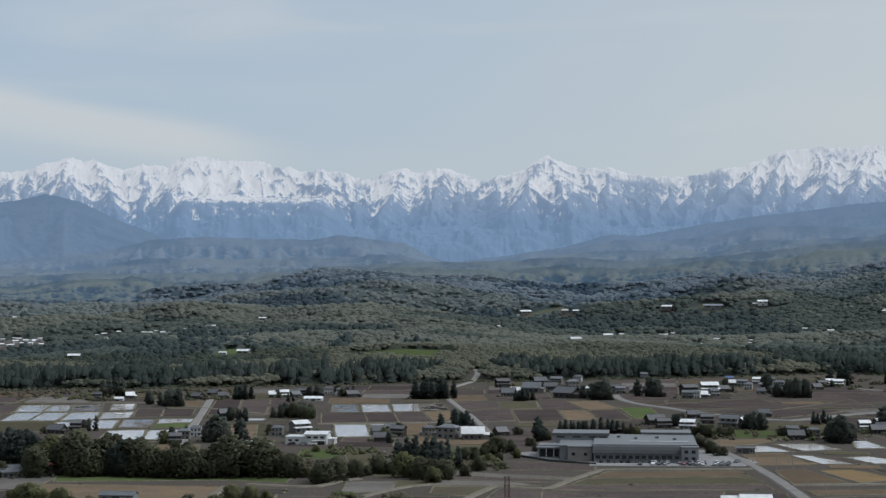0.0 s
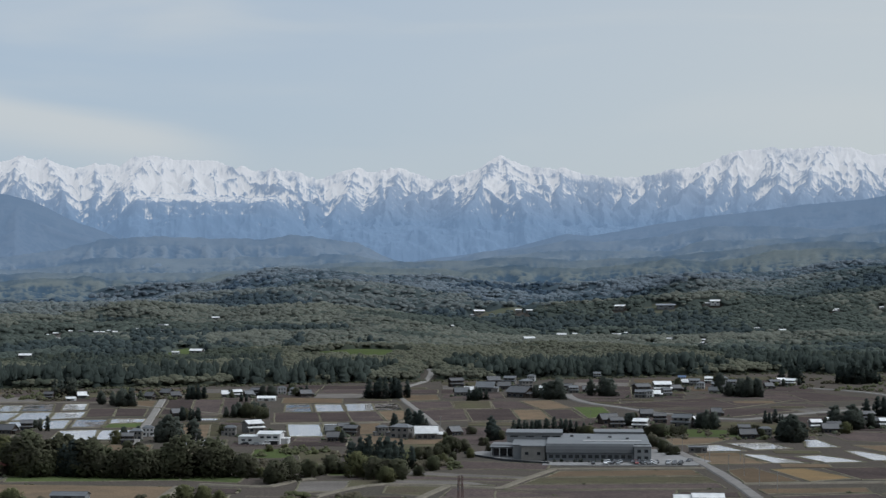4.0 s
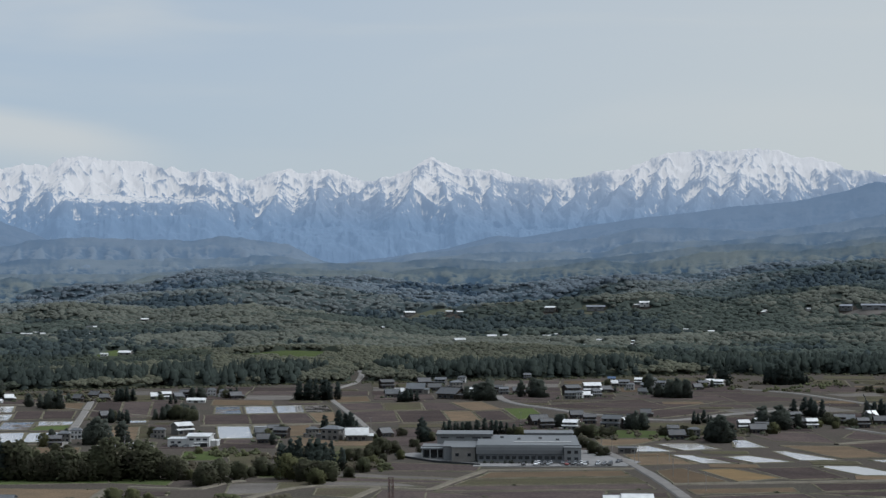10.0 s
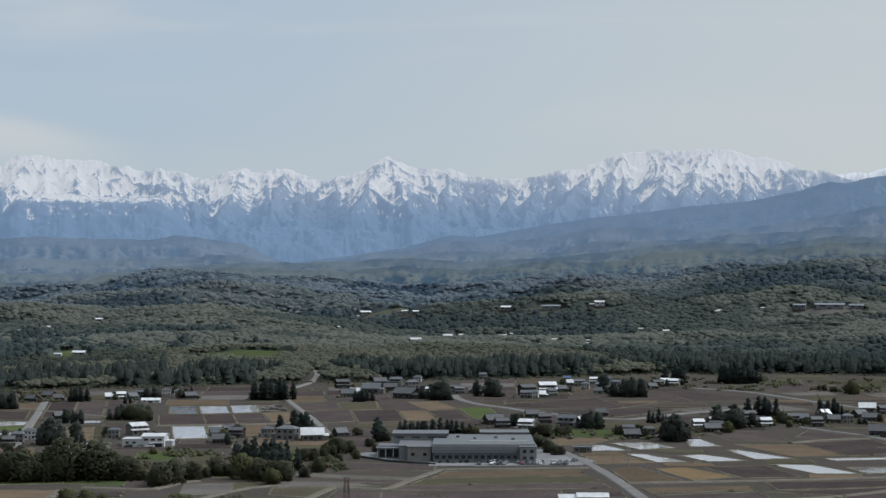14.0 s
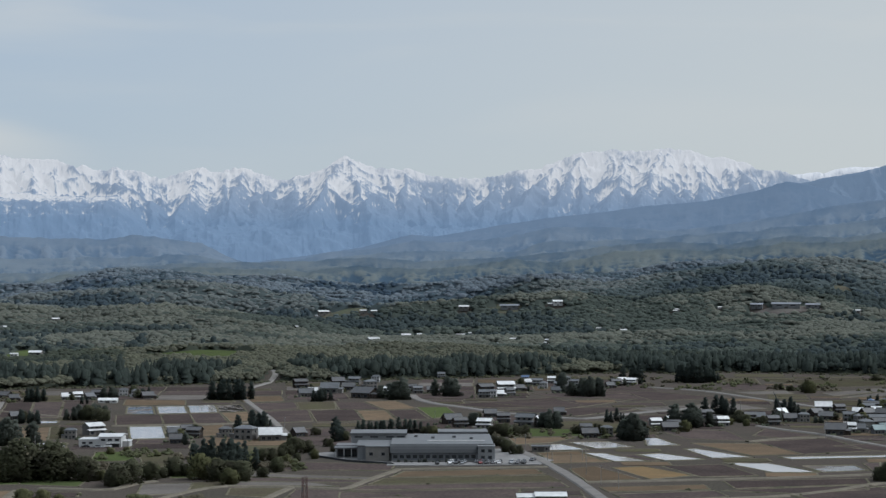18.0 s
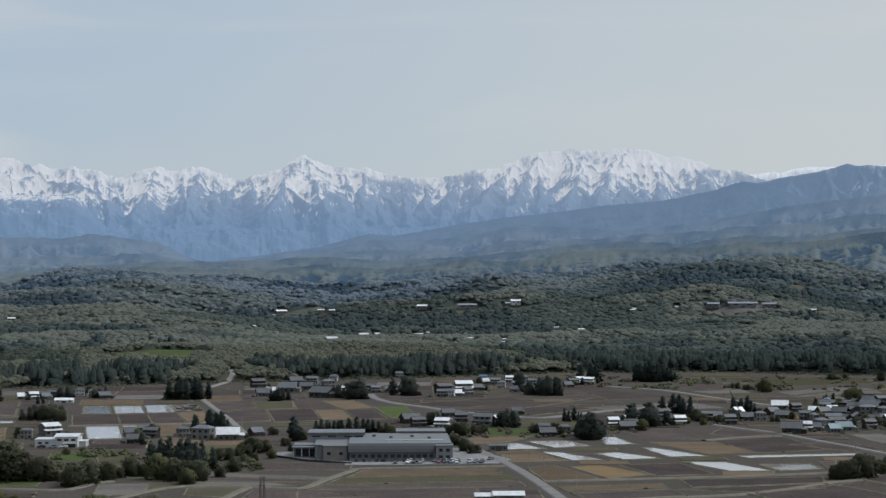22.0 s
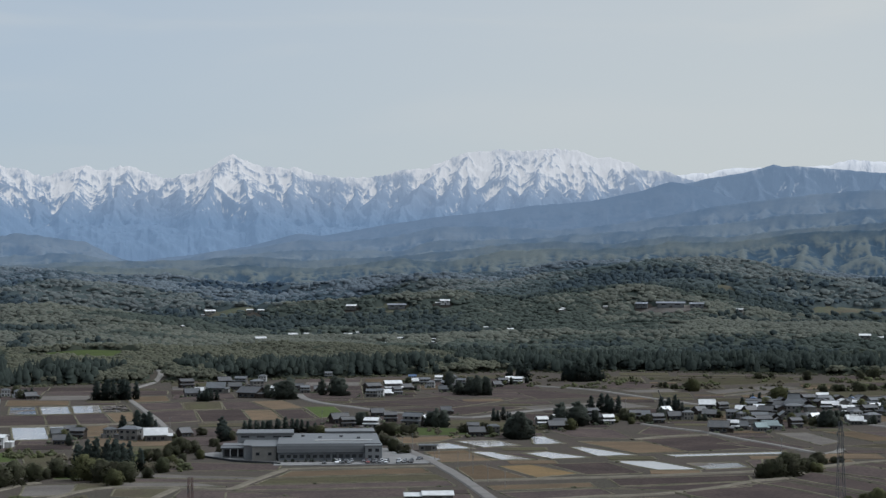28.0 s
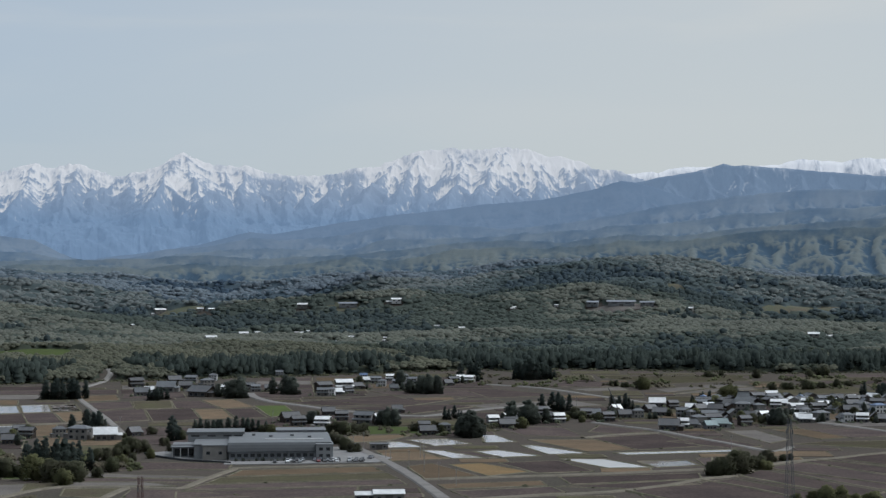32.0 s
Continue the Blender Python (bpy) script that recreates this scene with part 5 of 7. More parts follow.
plant([("b", -152, 737, 12.7), ("b", -146, 735, 12.4), ("b", -139, 732, 11.8), ("b", -220, 728, 11.6), ("b", -233, 731, 10.2), ("b", -245, 723, 10.9), ("b", -121, 712, 9.2), ("b", -117, 721, 9.3), ("b", -112, 734, 8.0), ("b", -108, 744, 5.7), ("b", -104, 749, 8.2), ("b", -99, 749, 6.7), ("b", -199, 1062, 8.2), ("b", -191, 1054, 6.8), ("b", -55, 857, 6.0), ("b", -61, 850, 7.0), ("b", -65, 833, 6.9), ("b", -69, 821, 6.8), ("b", -73, 810, 6.7), ("b", -48, 887, 5.1), ("b", -58, 954, 4.2), ("b", -40, 921, 6.4), ("b", 4, 960, 5.5), ("b", 40, 950, 6.0)])
plant([("b", 44, 947, 6.9), ("b", 50, 951, 6.0), ("b", 55, 955, 5.2), ("b", 36, 890, 4.5), ("b", 40, 855, 5.2), ("b", 43, 844, 4.8), ("b", 96, 988, 4.1), ("b", 85, 961, 4.3), ("b", -258, 720, 9.2), ("b", -215, 840, 5.5), ("b", -210, 841, 4.4), ("y", -243, 743, 14.4), ("y", -239, 739, 15.5), ("y", -151, 748, 11.1), ("y", -160, 747, 11.2), ("y", -131, 733, 5.7), ("y", -231, 731, 12.7), ("y", -148, 847, 3.3), ("y", -142, 860, 3.3), ("y", -67, 855, 3.8), ("y", -225, 638, 6.9), ("y", -218, 638, 7.3), ("y", -212, 636, 6.4), ("y", -204, 633, 5.9)])
plant([("y", -144, 643, 6.3), ("y", -138, 647, 6.7), ("y", -131, 644, 5.8), ("y", -119, 752, 3.9), ("y", -50, 1370, 4.4), ("y", -60, 1340, 4.3), ("y", 6, 953, 4.8), ("c", 183, 1112, 11.1), ("c", 186, 1106, 12.8), ("c", 190, 1116, 9.3), ("c", 191, 1096, 10.2), ("c", 220, 1103, 10.0), ("c", 228, 1102, 10.4), ("c", 230, 1102, 8.6), ("c", 220, 1474, 15.1), ("c", 223, 1465, 17.4), ("c", 228, 1464, 16.5), ("c", 234, 1472, 15.1), ("c", 238, 1472, 12.3), ("c", 241, 1472, 11.4), ("c", 306, 1216, 5.6), ("c", 311, 1216, 6.4), ("c", 427, 1230, 9.9), ("c", 438, 1229, 8.3)])
plant([("c", 440, 1229, 10.8), ("c", 330, 1214, 8.4), ("c", 175, 1478, 15.1), ("c", 180, 1477, 13.2), ("c", 433, 1205, 10.6), ("d", 149, 1010, 11.0), ("d", 151, 1002, 13.2), ("d", 156, 1009, 11.0), ("d", 290, 988, 9.8), ("d", 292, 984, 10.8), ("d", 298, 992, 8.9), ("d", 357, 1090, 7.3), ("d", 361, 1090, 8.0), ("d", 365, 1090, 6.6), ("d", 323, 1002, 6.0), ("d", 75, 1034, 5.9), ("d", 229, 1068, 6.6), ("d", 232, 1036, 4.7), ("d", 287, 1031, 6.8), ("d", 323, 1060, 4.6), ("d", 367, 1042, 5.6), ("b", 184, 1050, 4.1), ("b", 189, 1040, 4.7), ("b", 196, 1040, 4.0)])
plant([("b", 285, 997, 5.9), ("b", 282, 1006, 7.3), ("b", 294, 1017, 5.0), ("b", 256, 1021, 5.7), ("b", 246, 1067, 5.2), ("b", 192, 733, 8.7), ("b", 194, 728, 10.1), ("b", 199, 732, 10.6), ("b", 203, 737, 9.2), ("b", 211, 750, 7.9), ("b", 218, 763, 7.1), ("b", 225, 777, 5.1), ("b", 230, 782, 3.6), ("b", 235, 786, 2.9), ("b", 239, 789, 2.9), ("b", 189, 729, 5.7), ("b", 276, 1370, 5.3), ("b", 281, 1354, 5.3), ("b", 291, 1338, 7.0), ("b", 399, 1314, 6.1), ("b", 410, 1313, 7.9), ("b", 425, 1326, 6.2), ("b", 443, 1339, 6.3), ("b", 456, 1353, 6.3)])
plant([("b", 382, 1301, 5.2), ("b", 395, 1314, 6.1), ("b", 360, 1056, 4.6), ("b", 418, 1474, 6.8), ("b", 467, 1487, 7.9), ("b", 487, 1504, 8.0), ("b", 392, 1494, 5.9), ("b", 380, 1495, 5.9), ("y", 323, 1203, 11.1), ("y", 319, 1203, 8.7), ("y", 198, 626, 7.1), ("y", 202, 622, 7.9), ("y", 208, 625, 6.7), ("y", 214, 626, 6.1), ("y", 221, 627, 5.9), ("y", 192, 626, 5.0), ("y", 287, 1324, 8.6), ("y", 215, 749, 4.9), ("y", 261, 1034, 4.1), ("y", 176, 1024, 4.6), ("y", 184, 1015, 3.9), ("y", 200, 741, 5.9)])


# ---- scrub on banks and verges ----
def scrub():
    """Low tufts and bushes along the ways, the banks and the foot of the wood."""
    rng = np.random.default_rng(77)
    spots = []
    for q in QUADS:
        for i in range(4):
            (ax, ay), (bx, by) = q[i], q[(i + 1) % 4]
            n = int(math.hypot(bx - ax, by - ay) / 14)
            for t in rng.random(n):
                if rng.random() < 0.16:
                    r = rng.uniform(0.25, 1.1)
                    spots.append((ax + (bx - ax) * t + rng.uniform(-0.8, 0.8), ay + (by - ay) * t + rng.uniform(-0.8, 0.8), 0.25, r * 1.4, r * 0.7))
    for az in np.arange(-23, 23, 0.11):
        for k in range(2):
            a, r = math.radians(az + rng.uniform(-0.06, 0.06)), float(edge_of(az)) + rng.uniform(-8, 10)
            w = rng.uniform(0.5, 2.4)
            spots.append((r * math.sin(a), r * math.cos(a), 0.5, w * 1.3, w))
    shapes = [lobes(4, 0.5, 0.6, 0.5, rng) for k in range(6)]
    scatter("scrub", "low olive scrub and grass tufts along banks", spots, shapes, mat("scrub_leaves", (0.090, 0.092, 0.058), 0.95, (0.074, 0.076, 0.050), 0.02, 0.6, 0.25, 0.3, island=0.35, trans=0.35), "scrub")


scrub()


def thickets():
    """Rough bushes on the waste ground before the factory, at the foot of the tree belt and on the far meadows."""
    rng = np.random.default_rng(99)
    shapes = [lobes(7, 0.36, 0.75, 0.5, rng) for k in range(8)]
    green = mat("thicket_leaves", (0.112, 0.118, 0.060), 0.95, (0.084, 0.088, 0.054), 0.05, 0.6, 0.2, 0.3, island=0.2, trans=0.35)
    olive = mat("dry_thicket_twigs", (0.100, 0.086, 0.062), 0.95, (0.082, 0.078, 0.054), 0.05, 0.6, 0.2, 0.3, island=0.2, trans=0.3)
    for words, material, seed in (("fresh green bushes on rough ground", green, 5), ("leafless olive-brown bushes on rough ground", olive, 6)):
        spots = []
        for a0, a1, r0, r1, n, big in ((-10.2, -3.9, 770, 880, 420, 1.0), (-19.8, -6.5, 632, 668, 130, 1.1), (6.0, 19.8, 1380, 1560, 260, 1.3), (-19.8, -12.0, 1240, 1370, 160, 1.3), (2.0, 9.0, 930, 1010, 90, 0.9)):
            for k in range(n):
                az, r = rng.uniform(a0, a1), rng.uniform(r0, r1)
                x, y = r * math.sin(math.radians(az)), r * math.cos(math.radians(az))
                if vnoise(np.array([x / 26]), np.array([y / 30]), 30 + seed)[0] < 0.12 or r > edge_of(az) - 5 or (-56 < x and 786 < y < 900 and x < 66):
                    continue
                if any(abs(x - hx) < w * 0.6 + 2 and abs(y - hy) < 7 for hx, hy, w in BUILT):
                    continue
                w = rng.uniform(0.8, 2.6) * big
                spots.append((x, y, w * 0.5, w * rng.uniform(1.0, 1.7), w))
        scatter("thicket", words, spots, shapes, material, "shrub")


BUILT = [(-160, 890, 30), (-187, 646, 14), (-92, 929, 14)]
thickets()

# ---- houses ----
R_GREY = mat("grey_metal_roof", (0.105, 0.110, 0.116), 0.5, None, 0.3, 3.0, 0.12, 0.1, spec=0.3, rand=0.25)
R_DARK = mat("dark_tile_roof", (0.050, 0.052, 0.058), 0.6, (0.075, 0.072, 0.070), 0.4, 3.0, 0.2, 0.3, spec=0.5, rand=0.3)
R_SILVER = mat("white_metal_roof", (0.62, 0.62, 0.61), 0.34, (0.48, 0.48, 0.47), 0.3, 3.0, 0.08, 0.1, spec=0.6, rand=0.12)
R_PALE = mat("pale_grey_roof", (0.22, 0.235, 0.26), 0.6, (0.18, 0.19, 0.21), 0.3, 3.0, 0.1, 0.1, spec=0.3, rand=0.1)
R_RED = mat("rust_red_roof", (0.170, 0.062, 0.048), 0.55, None, 0.3, 3.0, 0.2, 0.1, spec=0.4, rand=0.2)
R_BLUE = mat("blue_metal_roof", (0.055, 0.105, 0.210), 0.4, None, 0.3, 3.0, 0.15, 0.1, spec=0.5, rand=0.2)
R_TEAL = mat("teal_metal_roof", (0.150, 0.205, 0.205), 0.5, None, 0.3, 3.0, 0.15, 0.1, spec=0.5, rand=0.2)
W_CREAM = mat("cream_plaster", (0.155, 0.148, 0.138), 0.85, (0.12, 0.115, 0.107), 0.3, 3.0, 0.1, 0.1, rand=0.25)
W_WHITE = mat("white_plaster", (0.40, 0.40, 0.40), 0.85, (0.33, 0.33, 0.32), 0.3, 3.0, 0.08, 0.1, rand=0.12)
W_WOOD = mat("weathered_boards", (0.060, 0.050, 0.043), 0.9, (0.042, 0.036, 0.032), 0.6, 4.0, 0.2, 0.3, rand=0.3)
W_GREY = mat("grey_siding", (0.135, 0.138, 0.142), 0.8, None, 0.3, 3.0, 0.12, 0.1, rand=0.25)
M_GLASS = mat("window_glass", (0.020, 0.024, 0.030), 0.08, None, 0.5, 2.0, 0.05, 0.0, spec=0.6)
M_TRIM = mat("dark_trim", (0.055, 0.052, 0.050), 0.6, None, 0.5, 2.0, 0.15, 0.0)


def box(x0, y0, z0, x1, y1, z1):
    return ([(x0, y0, z0), (x1, y0, z0), (x1, y1, z0), (x0, y1, z0), (x0, y0, z1), (x1, y0, z1), (x1, y1, z1), (x0, y1, z1)],
            [(0, 3, 2, 1), (4, 5, 6, 7), (0, 1, 5, 4), (1, 2, 6, 5), (2, 3, 7, 6), (3, 0, 4, 7)])


def gable(x0, y0, x1, y1, z, rise, th=0.22, hip=0.0):
    """A pitched roof as a thick folded sheet, ridge along x; hip pulls the ridge's ends in."""
    ym = (y0 + y1) / 2
    lo = [(x0, y0, z), (x1, y0, z), (x1, y1, z), (x0, y1, z), (x0 + hip, ym, z + rise), (x1 - hip, ym, z + rise)]
    V = [(x, y, q + th) for x, y, q in lo] + lo
    top = [(0, 1, 5, 4), (2, 3, 4, 5)] + ([(3, 0, 4), (1, 2, 5)] if hip else [])
    Fc = top + [tuple(6 + i for i in reversed(q)) for q in top]
    rim = [(0, 1), (1, 2), (2, 3), (3, 0)] if hip else [(0, 1), (2, 3), (1, 5), (5, 2), (3, 4), (4, 0)]
    return V, Fc + [(b, a, a + 6, b + 6) for a, b in rim]


def gable_body(x0, y0, x1, y1, h, rise):
    ym = (y0 + y1) / 2
    V = [(x0, y0, -0.3), (x1, y0, -0.3), (x1, y1, -0.3), (x0, y1, -0.3), (x0, y0, h), (x1, y0, h), (x1, y1, h), (x0, y1, h), (x0, ym, h + rise), (x1, ym, h + rise)]
    return V, [(0, 1, 5, 4), (1, 2, 6, 9, 5), (2, 3, 7, 6), (3, 0, 4, 8, 7), (0, 3, 2, 1)]


def window(root, x, z, w, h, y, n=[0]):
    """A window set into a frame on the wall that faces -y."""
    fr = part("window_frame", *box(x - w / 2 - 0.12, y - 0.07, z - 0.12, x + w / 2 + 0.12, y + 0.02, z + h + 0.12), W_GREY, root)
    part("pane", *box(x - w / 2, y - 0.085, z, x + w / 2, y - 0.01, z + h), M_GLASS, fr)


def side_window(root, y, z, w, h, x, out):
    part("window_pane", *box(min(x, x + out), y - w / 2, z, max(x, x + out), y + w / 2, z + h), M_GLASS, root)


def house(kind, shape):
    roof, wall, words = {"g": (R_GREY, W_CREAM, "cream house with a grey metal roof"), "k": (R_DARK, W_WOOD, "dark timber farmhouse with a dark tiled roof"), "s": (R_SILVER, W_CREAM, "cream house with a bright pale metal roof"), "w": (R_GREY, W_WHITE, "white plastered house with a grey roof"), "r": (R_RED, W_WOOD, "timber farm building with a rust-red roof"), "b": (R_BLUE, W_WHITE, "white house with a blue metal roof"), "t": (R_TEAL, W_GREY, "grey house with a teal metal roof")}[kind]
    root = new("house")
    tagged(root, words + (", two storeys" if shape == 0 else " and low eaves" if shape == 1 else " and a lean-to"), "house", "houses of the plain")
    if shape == 0:
        part("wall", *gable_body(-5, -3.8, 5, 3.8, 5.4, 1.7), wall, root)
        part("roof", *gable(-5.7, -4.6, 5.7, 4.6, 5.1, 2.05), roof, root)
        part("ridge_cap", *box(-5.75, -0.2, 7.28, 5.75, 0.2, 7.5), M_TRIM, root)
        part("lower_roof", *gable(-6.0, -5.4, 6.0, -2.2, 2.7, 0.75, 0.16), roof, root)
        part("porch_wall", *box(-5.4, -4.7, -0.3, 5.4, -3.79, 2.75), wall, root)
        for x in (-3.2, 0.1, 3.2):
            window(root, x, 3.9, 1.5, 1.05, -3.8)
        for x in (-3.4, 3.3):
            window(root, x, 0.6, 2.2, 1.6, -4.7)
        part("door", *box(-0.9, -4.78, 0.0, 0.7, -4.69, 2.1), M_TRIM, root)
        side_window(root, 0.8, 3.7, 1.4, 1.1, 5, 0.04)
    elif shape == 1:
        part("wall", *gable_body(-5, -4.2, 5, 4.2, 3.2, 2.9), wall, root)
        part("roof", *gable(-5.8, -5.0, 5.8, 5.0, 2.85, 3.4, 0.25), roof, root)
        part("ridge_cap", *box(-5.85, -0.25, 6.3, 5.85, 0.25, 6.58), M_TRIM, root)
        part("wing_wall", *box(4.9, -3.0, -0.3, 7.6, 2.4, 2.5), wall, root)
        part("wing_roof", *gable(4.7, -3.5, 8.1, 2.9, 2.4, 0.9, 0.16), roof, root)
        for x in (-3.3, -0.6, 3.1):
            window(root, x, 0.7, 1.7, 1.4, -4.2)
        part("door", *box(0.7, -4.28, 0.0, 2.0, -4.19, 2.1), M_TRIM, root)
        side_window(root, 0.0, 3.6, 1.5, 1.1, -5, -0.04)
    else:
        part("wall", *box(-5, -3.6, -0.3, 5, 3.6, 5.6), wall, root)
        part("roof", *gable(-5.6, -4.2, 5.6, 4.2, 5.55, 1.5, 0.2, 3.2), roof, root)
        part("lean_to", *box(-7.6, -3.0, -0.3, -4.99, 2.6, 2.6), wall, root)
        part("lean_to_roof", *box(-7.9, -3.3, 2.6, -4.9, 2.9, 2.85), roof, root)
        for x in (-3.2, 0, 3.2):
            window(root, x, 3.7, 1.4, 1.1, -3.6)
        for x in (-3.2, 3.0):
            window(root, x, 0.8, 1.9, 1.4, -3.6)
        part("door", *box(-0.6, -3.68, 0.0, 0.6, -3.59, 2.1), M_TRIM, root)
        side_window(root, 0.5, 3.7, 1.4, 1.1, 5, 0.04)
    return [root, False]


HOMES, YARDS = {}, []


def settle(spots):
    for kind, x, y, w, turn in spots:
        shape = {"w": 2, "k": random.choice((0, 1, 1)), "s": random.choice((0, 1))}.get(kind, random.randrange(3))
        if (kind, shape) not in HOMES:
            HOMES[kind, shape] = house(kind, shape)
        s = min(1.6, max(0.6, w / 11.5))
        YARDS.append((x, y, w))
        if random.random() < 0.5:
            k = random.choice("bddyb")
            v5, hh = random.randrange(5), random.uniform(3, 7.5)
            place(STOCK.get((k, v5)) or tree_stock(k, v5), pose(x + random.choice((-1, 1)) * (w * 0.6 + 2), y + random.uniform(-8, 6), 0, 0, 0, random.uniform(0, 360)), (hh, hh, hh))
        place(HOMES[kind, shape], pose(x, y, 0.02, 0, 0, turn + random.uniform(-22, 22)), (s, s, min(1.25, max(0.8, s))))


settle([("g", -248, 729, 7.8, 5), ("g", -255, 722, 9.7, 8), ("r", -242, 730, 5.4, -20), ("k", -305, 936, 9.4, 0), ("k", -302, 959, 6.4, 10), ("g", -228, 908, 7.1, 0), ("w", -227, 929, 5.5, 0), ("k", -226, 882, 5.8, 15), ("k", -367, 1215, 6.4, 0), ("s", -348, 1230, 5.0, 20), ("k", -283, 1237, 5.6, 10), ("k", -299, 1229, 7.2, 0), ("k", -296, 1268, 9.1, -10), ("s", -250, 1253, 5.7, 0), ("s", -242, 1253, 5.0, 0), ("g", -234, 1254, 5.7, 20), ("k", -232, 1274, 8.2, -15), ("w", -217, 1296, 7.1, 0), ("w", -206, 1284, 7.0, 0), ("k", -195, 1265, 8.9, 25)])
settle([("k", -243, 1067, 7.6, 20), ("s", -177, 960, 10.5, 25), ("g", -184, 934, 5.0, 0), ("g", -132, 946, 6.7, 0), ("k", -120, 940, 8.4, 0), ("k", -125, 905, 6.4, 15), ("g", -104, 942, 6.0, 5), ("k", -126, 954, 6.1, 0), ("g", -92, 929, 11.9, -10), ("s", -79, 924, 12.4, 0), ("k", -66, 946, 7.2, 20), ("w", -90, 943, 5.0, 0), ("k", -96, 1396, 11.5, 5), ("g", -84, 1283, 11.4, 0), ("s", -81, 1317, 7.5, 10), ("g", -69, 1332, 14.4, 0), ("k", -69, 1447, 11.0, 5), ("g", -55, 1448, 10.1, 0), ("k", -41, 1274, 17.8, -12), ("g", -41, 1394, 10.6, 10)])
settle([("s", -28, 1322, 5.9, 20), ("w", -39, 1484, 7.5, 0), ("k", -57, 1369, 10.4, 0), ("g", -4, 1325, 7.6, 0), ("k", 7, 1333, 8.5, 10), ("g", 16, 1535, 6.8, 0), ("k", -9, 1345, 9.4, -10), ("k", 46, 1316, 12.5, 5), ("s", 62, 1338, 13.6, 0), ("k", 73, 1354, 8.6, 0), ("g", 44, 1276, 8.1, 10), ("s", 55, 1284, 7.3, -15), ("g", 63, 1298, 7.4, 15), ("w", 50, 1277, 5.0, 0), ("k", 41, 1086, 8.3, 0), ("s", 35, 1001, 8.9, 0), ("k", 47, 1043, 8.0, 20), ("g", 59, 1015, 11.6, -8), ("s", 68, 1016, 9.7, 15), ("k", 73, 1054, 7.4, 0)])
settle([("k", 84, 1100, 5.0, 0), ("s", 86, 1438, 8.2, 0), ("g", 92, 1431, 9.1, 10), ("w", 94, 1385, 6.2, 0), ("s", 106, 1465, 6.5, 0), ("g", 106, 1386, 7.9, -10), ("k", 112, 1372, 9.6, 0), ("g", 99, 1328, 6.8, 0), ("w", 118, 1466, 6.5, 10), ("b", 85, 1479, 6.6, 0), ("g", 121, 1418, 7.2, 0), ("k", 154, 1421, 9.1, 0), ("s", 162, 1446, 8.3, 15), ("s", 169, 1439, 9.2, -10), ("k", 146, 1390, 7.1, 10), ("k", 88, 941, 9.0, 10), ("g", 98, 949, 6.7, 0), ("k", 88, 962, 5.5, -15), ("s", 131, 1003, 5.1, 0), ("k", 136, 981, 9.4, 0)])
settle([("s", 144, 1028, 5.3, 0), ("k", 17, 1032, 11.1, 4), ("k", 21, 1007, 8.3, 0), ("s", 145, 1019, 6.5, 10), ("k", 139, 987, 8.2, 0), ("k", 170, 1069, 8.2, 5), ("k", 167, 1017, 7.2, 0), ("s", 171, 1016, 5.2, 20), ("k", 193, 1049, 7.4, 10), ("g", 200, 1057, 6.8, 0), ("s", 220, 1093, 5.0, 20), ("k", 216, 1047, 8.1, 0), ("k", 201, 1022, 7.3, 0), ("g", 224, 1046, 5.4, 0), ("s", 257, 1141, 11.1, 0), ("k", 241, 1091, 8.5, 10), ("k", 241, 1063, 9.0, -5), ("k", 222, 956, 11.8, 3), ("s", 233, 970, 6.3, 0), ("g", 238, 970, 6.3, 10)])
settle([("k", 262, 1119, 7.3, 0), ("g", 252, 1052, 7.6, 15), ("s", 269, 1099, 6.5, 0), ("g", 254, 1034, 6.1, 0), ("g", 283, 1128, 8.1, 0), ("b", 295, 1171, 6.8, 80), ("g", 305, 1174, 7.2, -15), ("k", 314, 1171, 8.4, 80), ("k", 335, 1181, 10.4, 20), ("g", 343, 1175, 9.3, 10), ("k", 357, 1185, 8.5, 80), ("b", 360, 1165, 7.9, 80), ("k", 369, 1172, 10.3, 80), ("g", 376, 1164, 8.5, 10), ("k", 390, 1180, 9.3, -15), ("s", 398, 1173, 7.9, 10), ("k", 401, 1161, 10.0, 10), ("s", 416, 1181, 10.2, 95), ("g", 423, 1175, 8.0, 95), ("k", 287, 1138, 10.3, -15)])
settle([("k", 299, 1141, 9.7, -15), ("k", 303, 1129, 10.2, -15), ("k", 311, 1130, 9.0, 0), ("k", 323, 1144, 9.3, 80), ("k", 332, 1143, 9.1, 95), ("s", 339, 1137, 9.0, -15), ("g", 349, 1142, 7.4, 80), ("s", 354, 1132, 6.9, -15), ("g", 363, 1131, 8.9, -15), ("s", 377, 1139, 7.1, 80), ("k", 382, 1124, 8.5, 10), ("g", 394, 1135, 7.6, 95), ("k", 397, 1119, 9.8, -15), ("k", 273, 1092, 8.5, 0), ("k", 282, 1086, 9.9, -15), ("k", 290, 1085, 8.6, 95), ("g", 301, 1093, 10.1, -15), ("g", 310, 1088, 9.0, 95), ("k", 333, 1074, 7.5, 0), ("k", 345, 1081, 9.8, 10)])
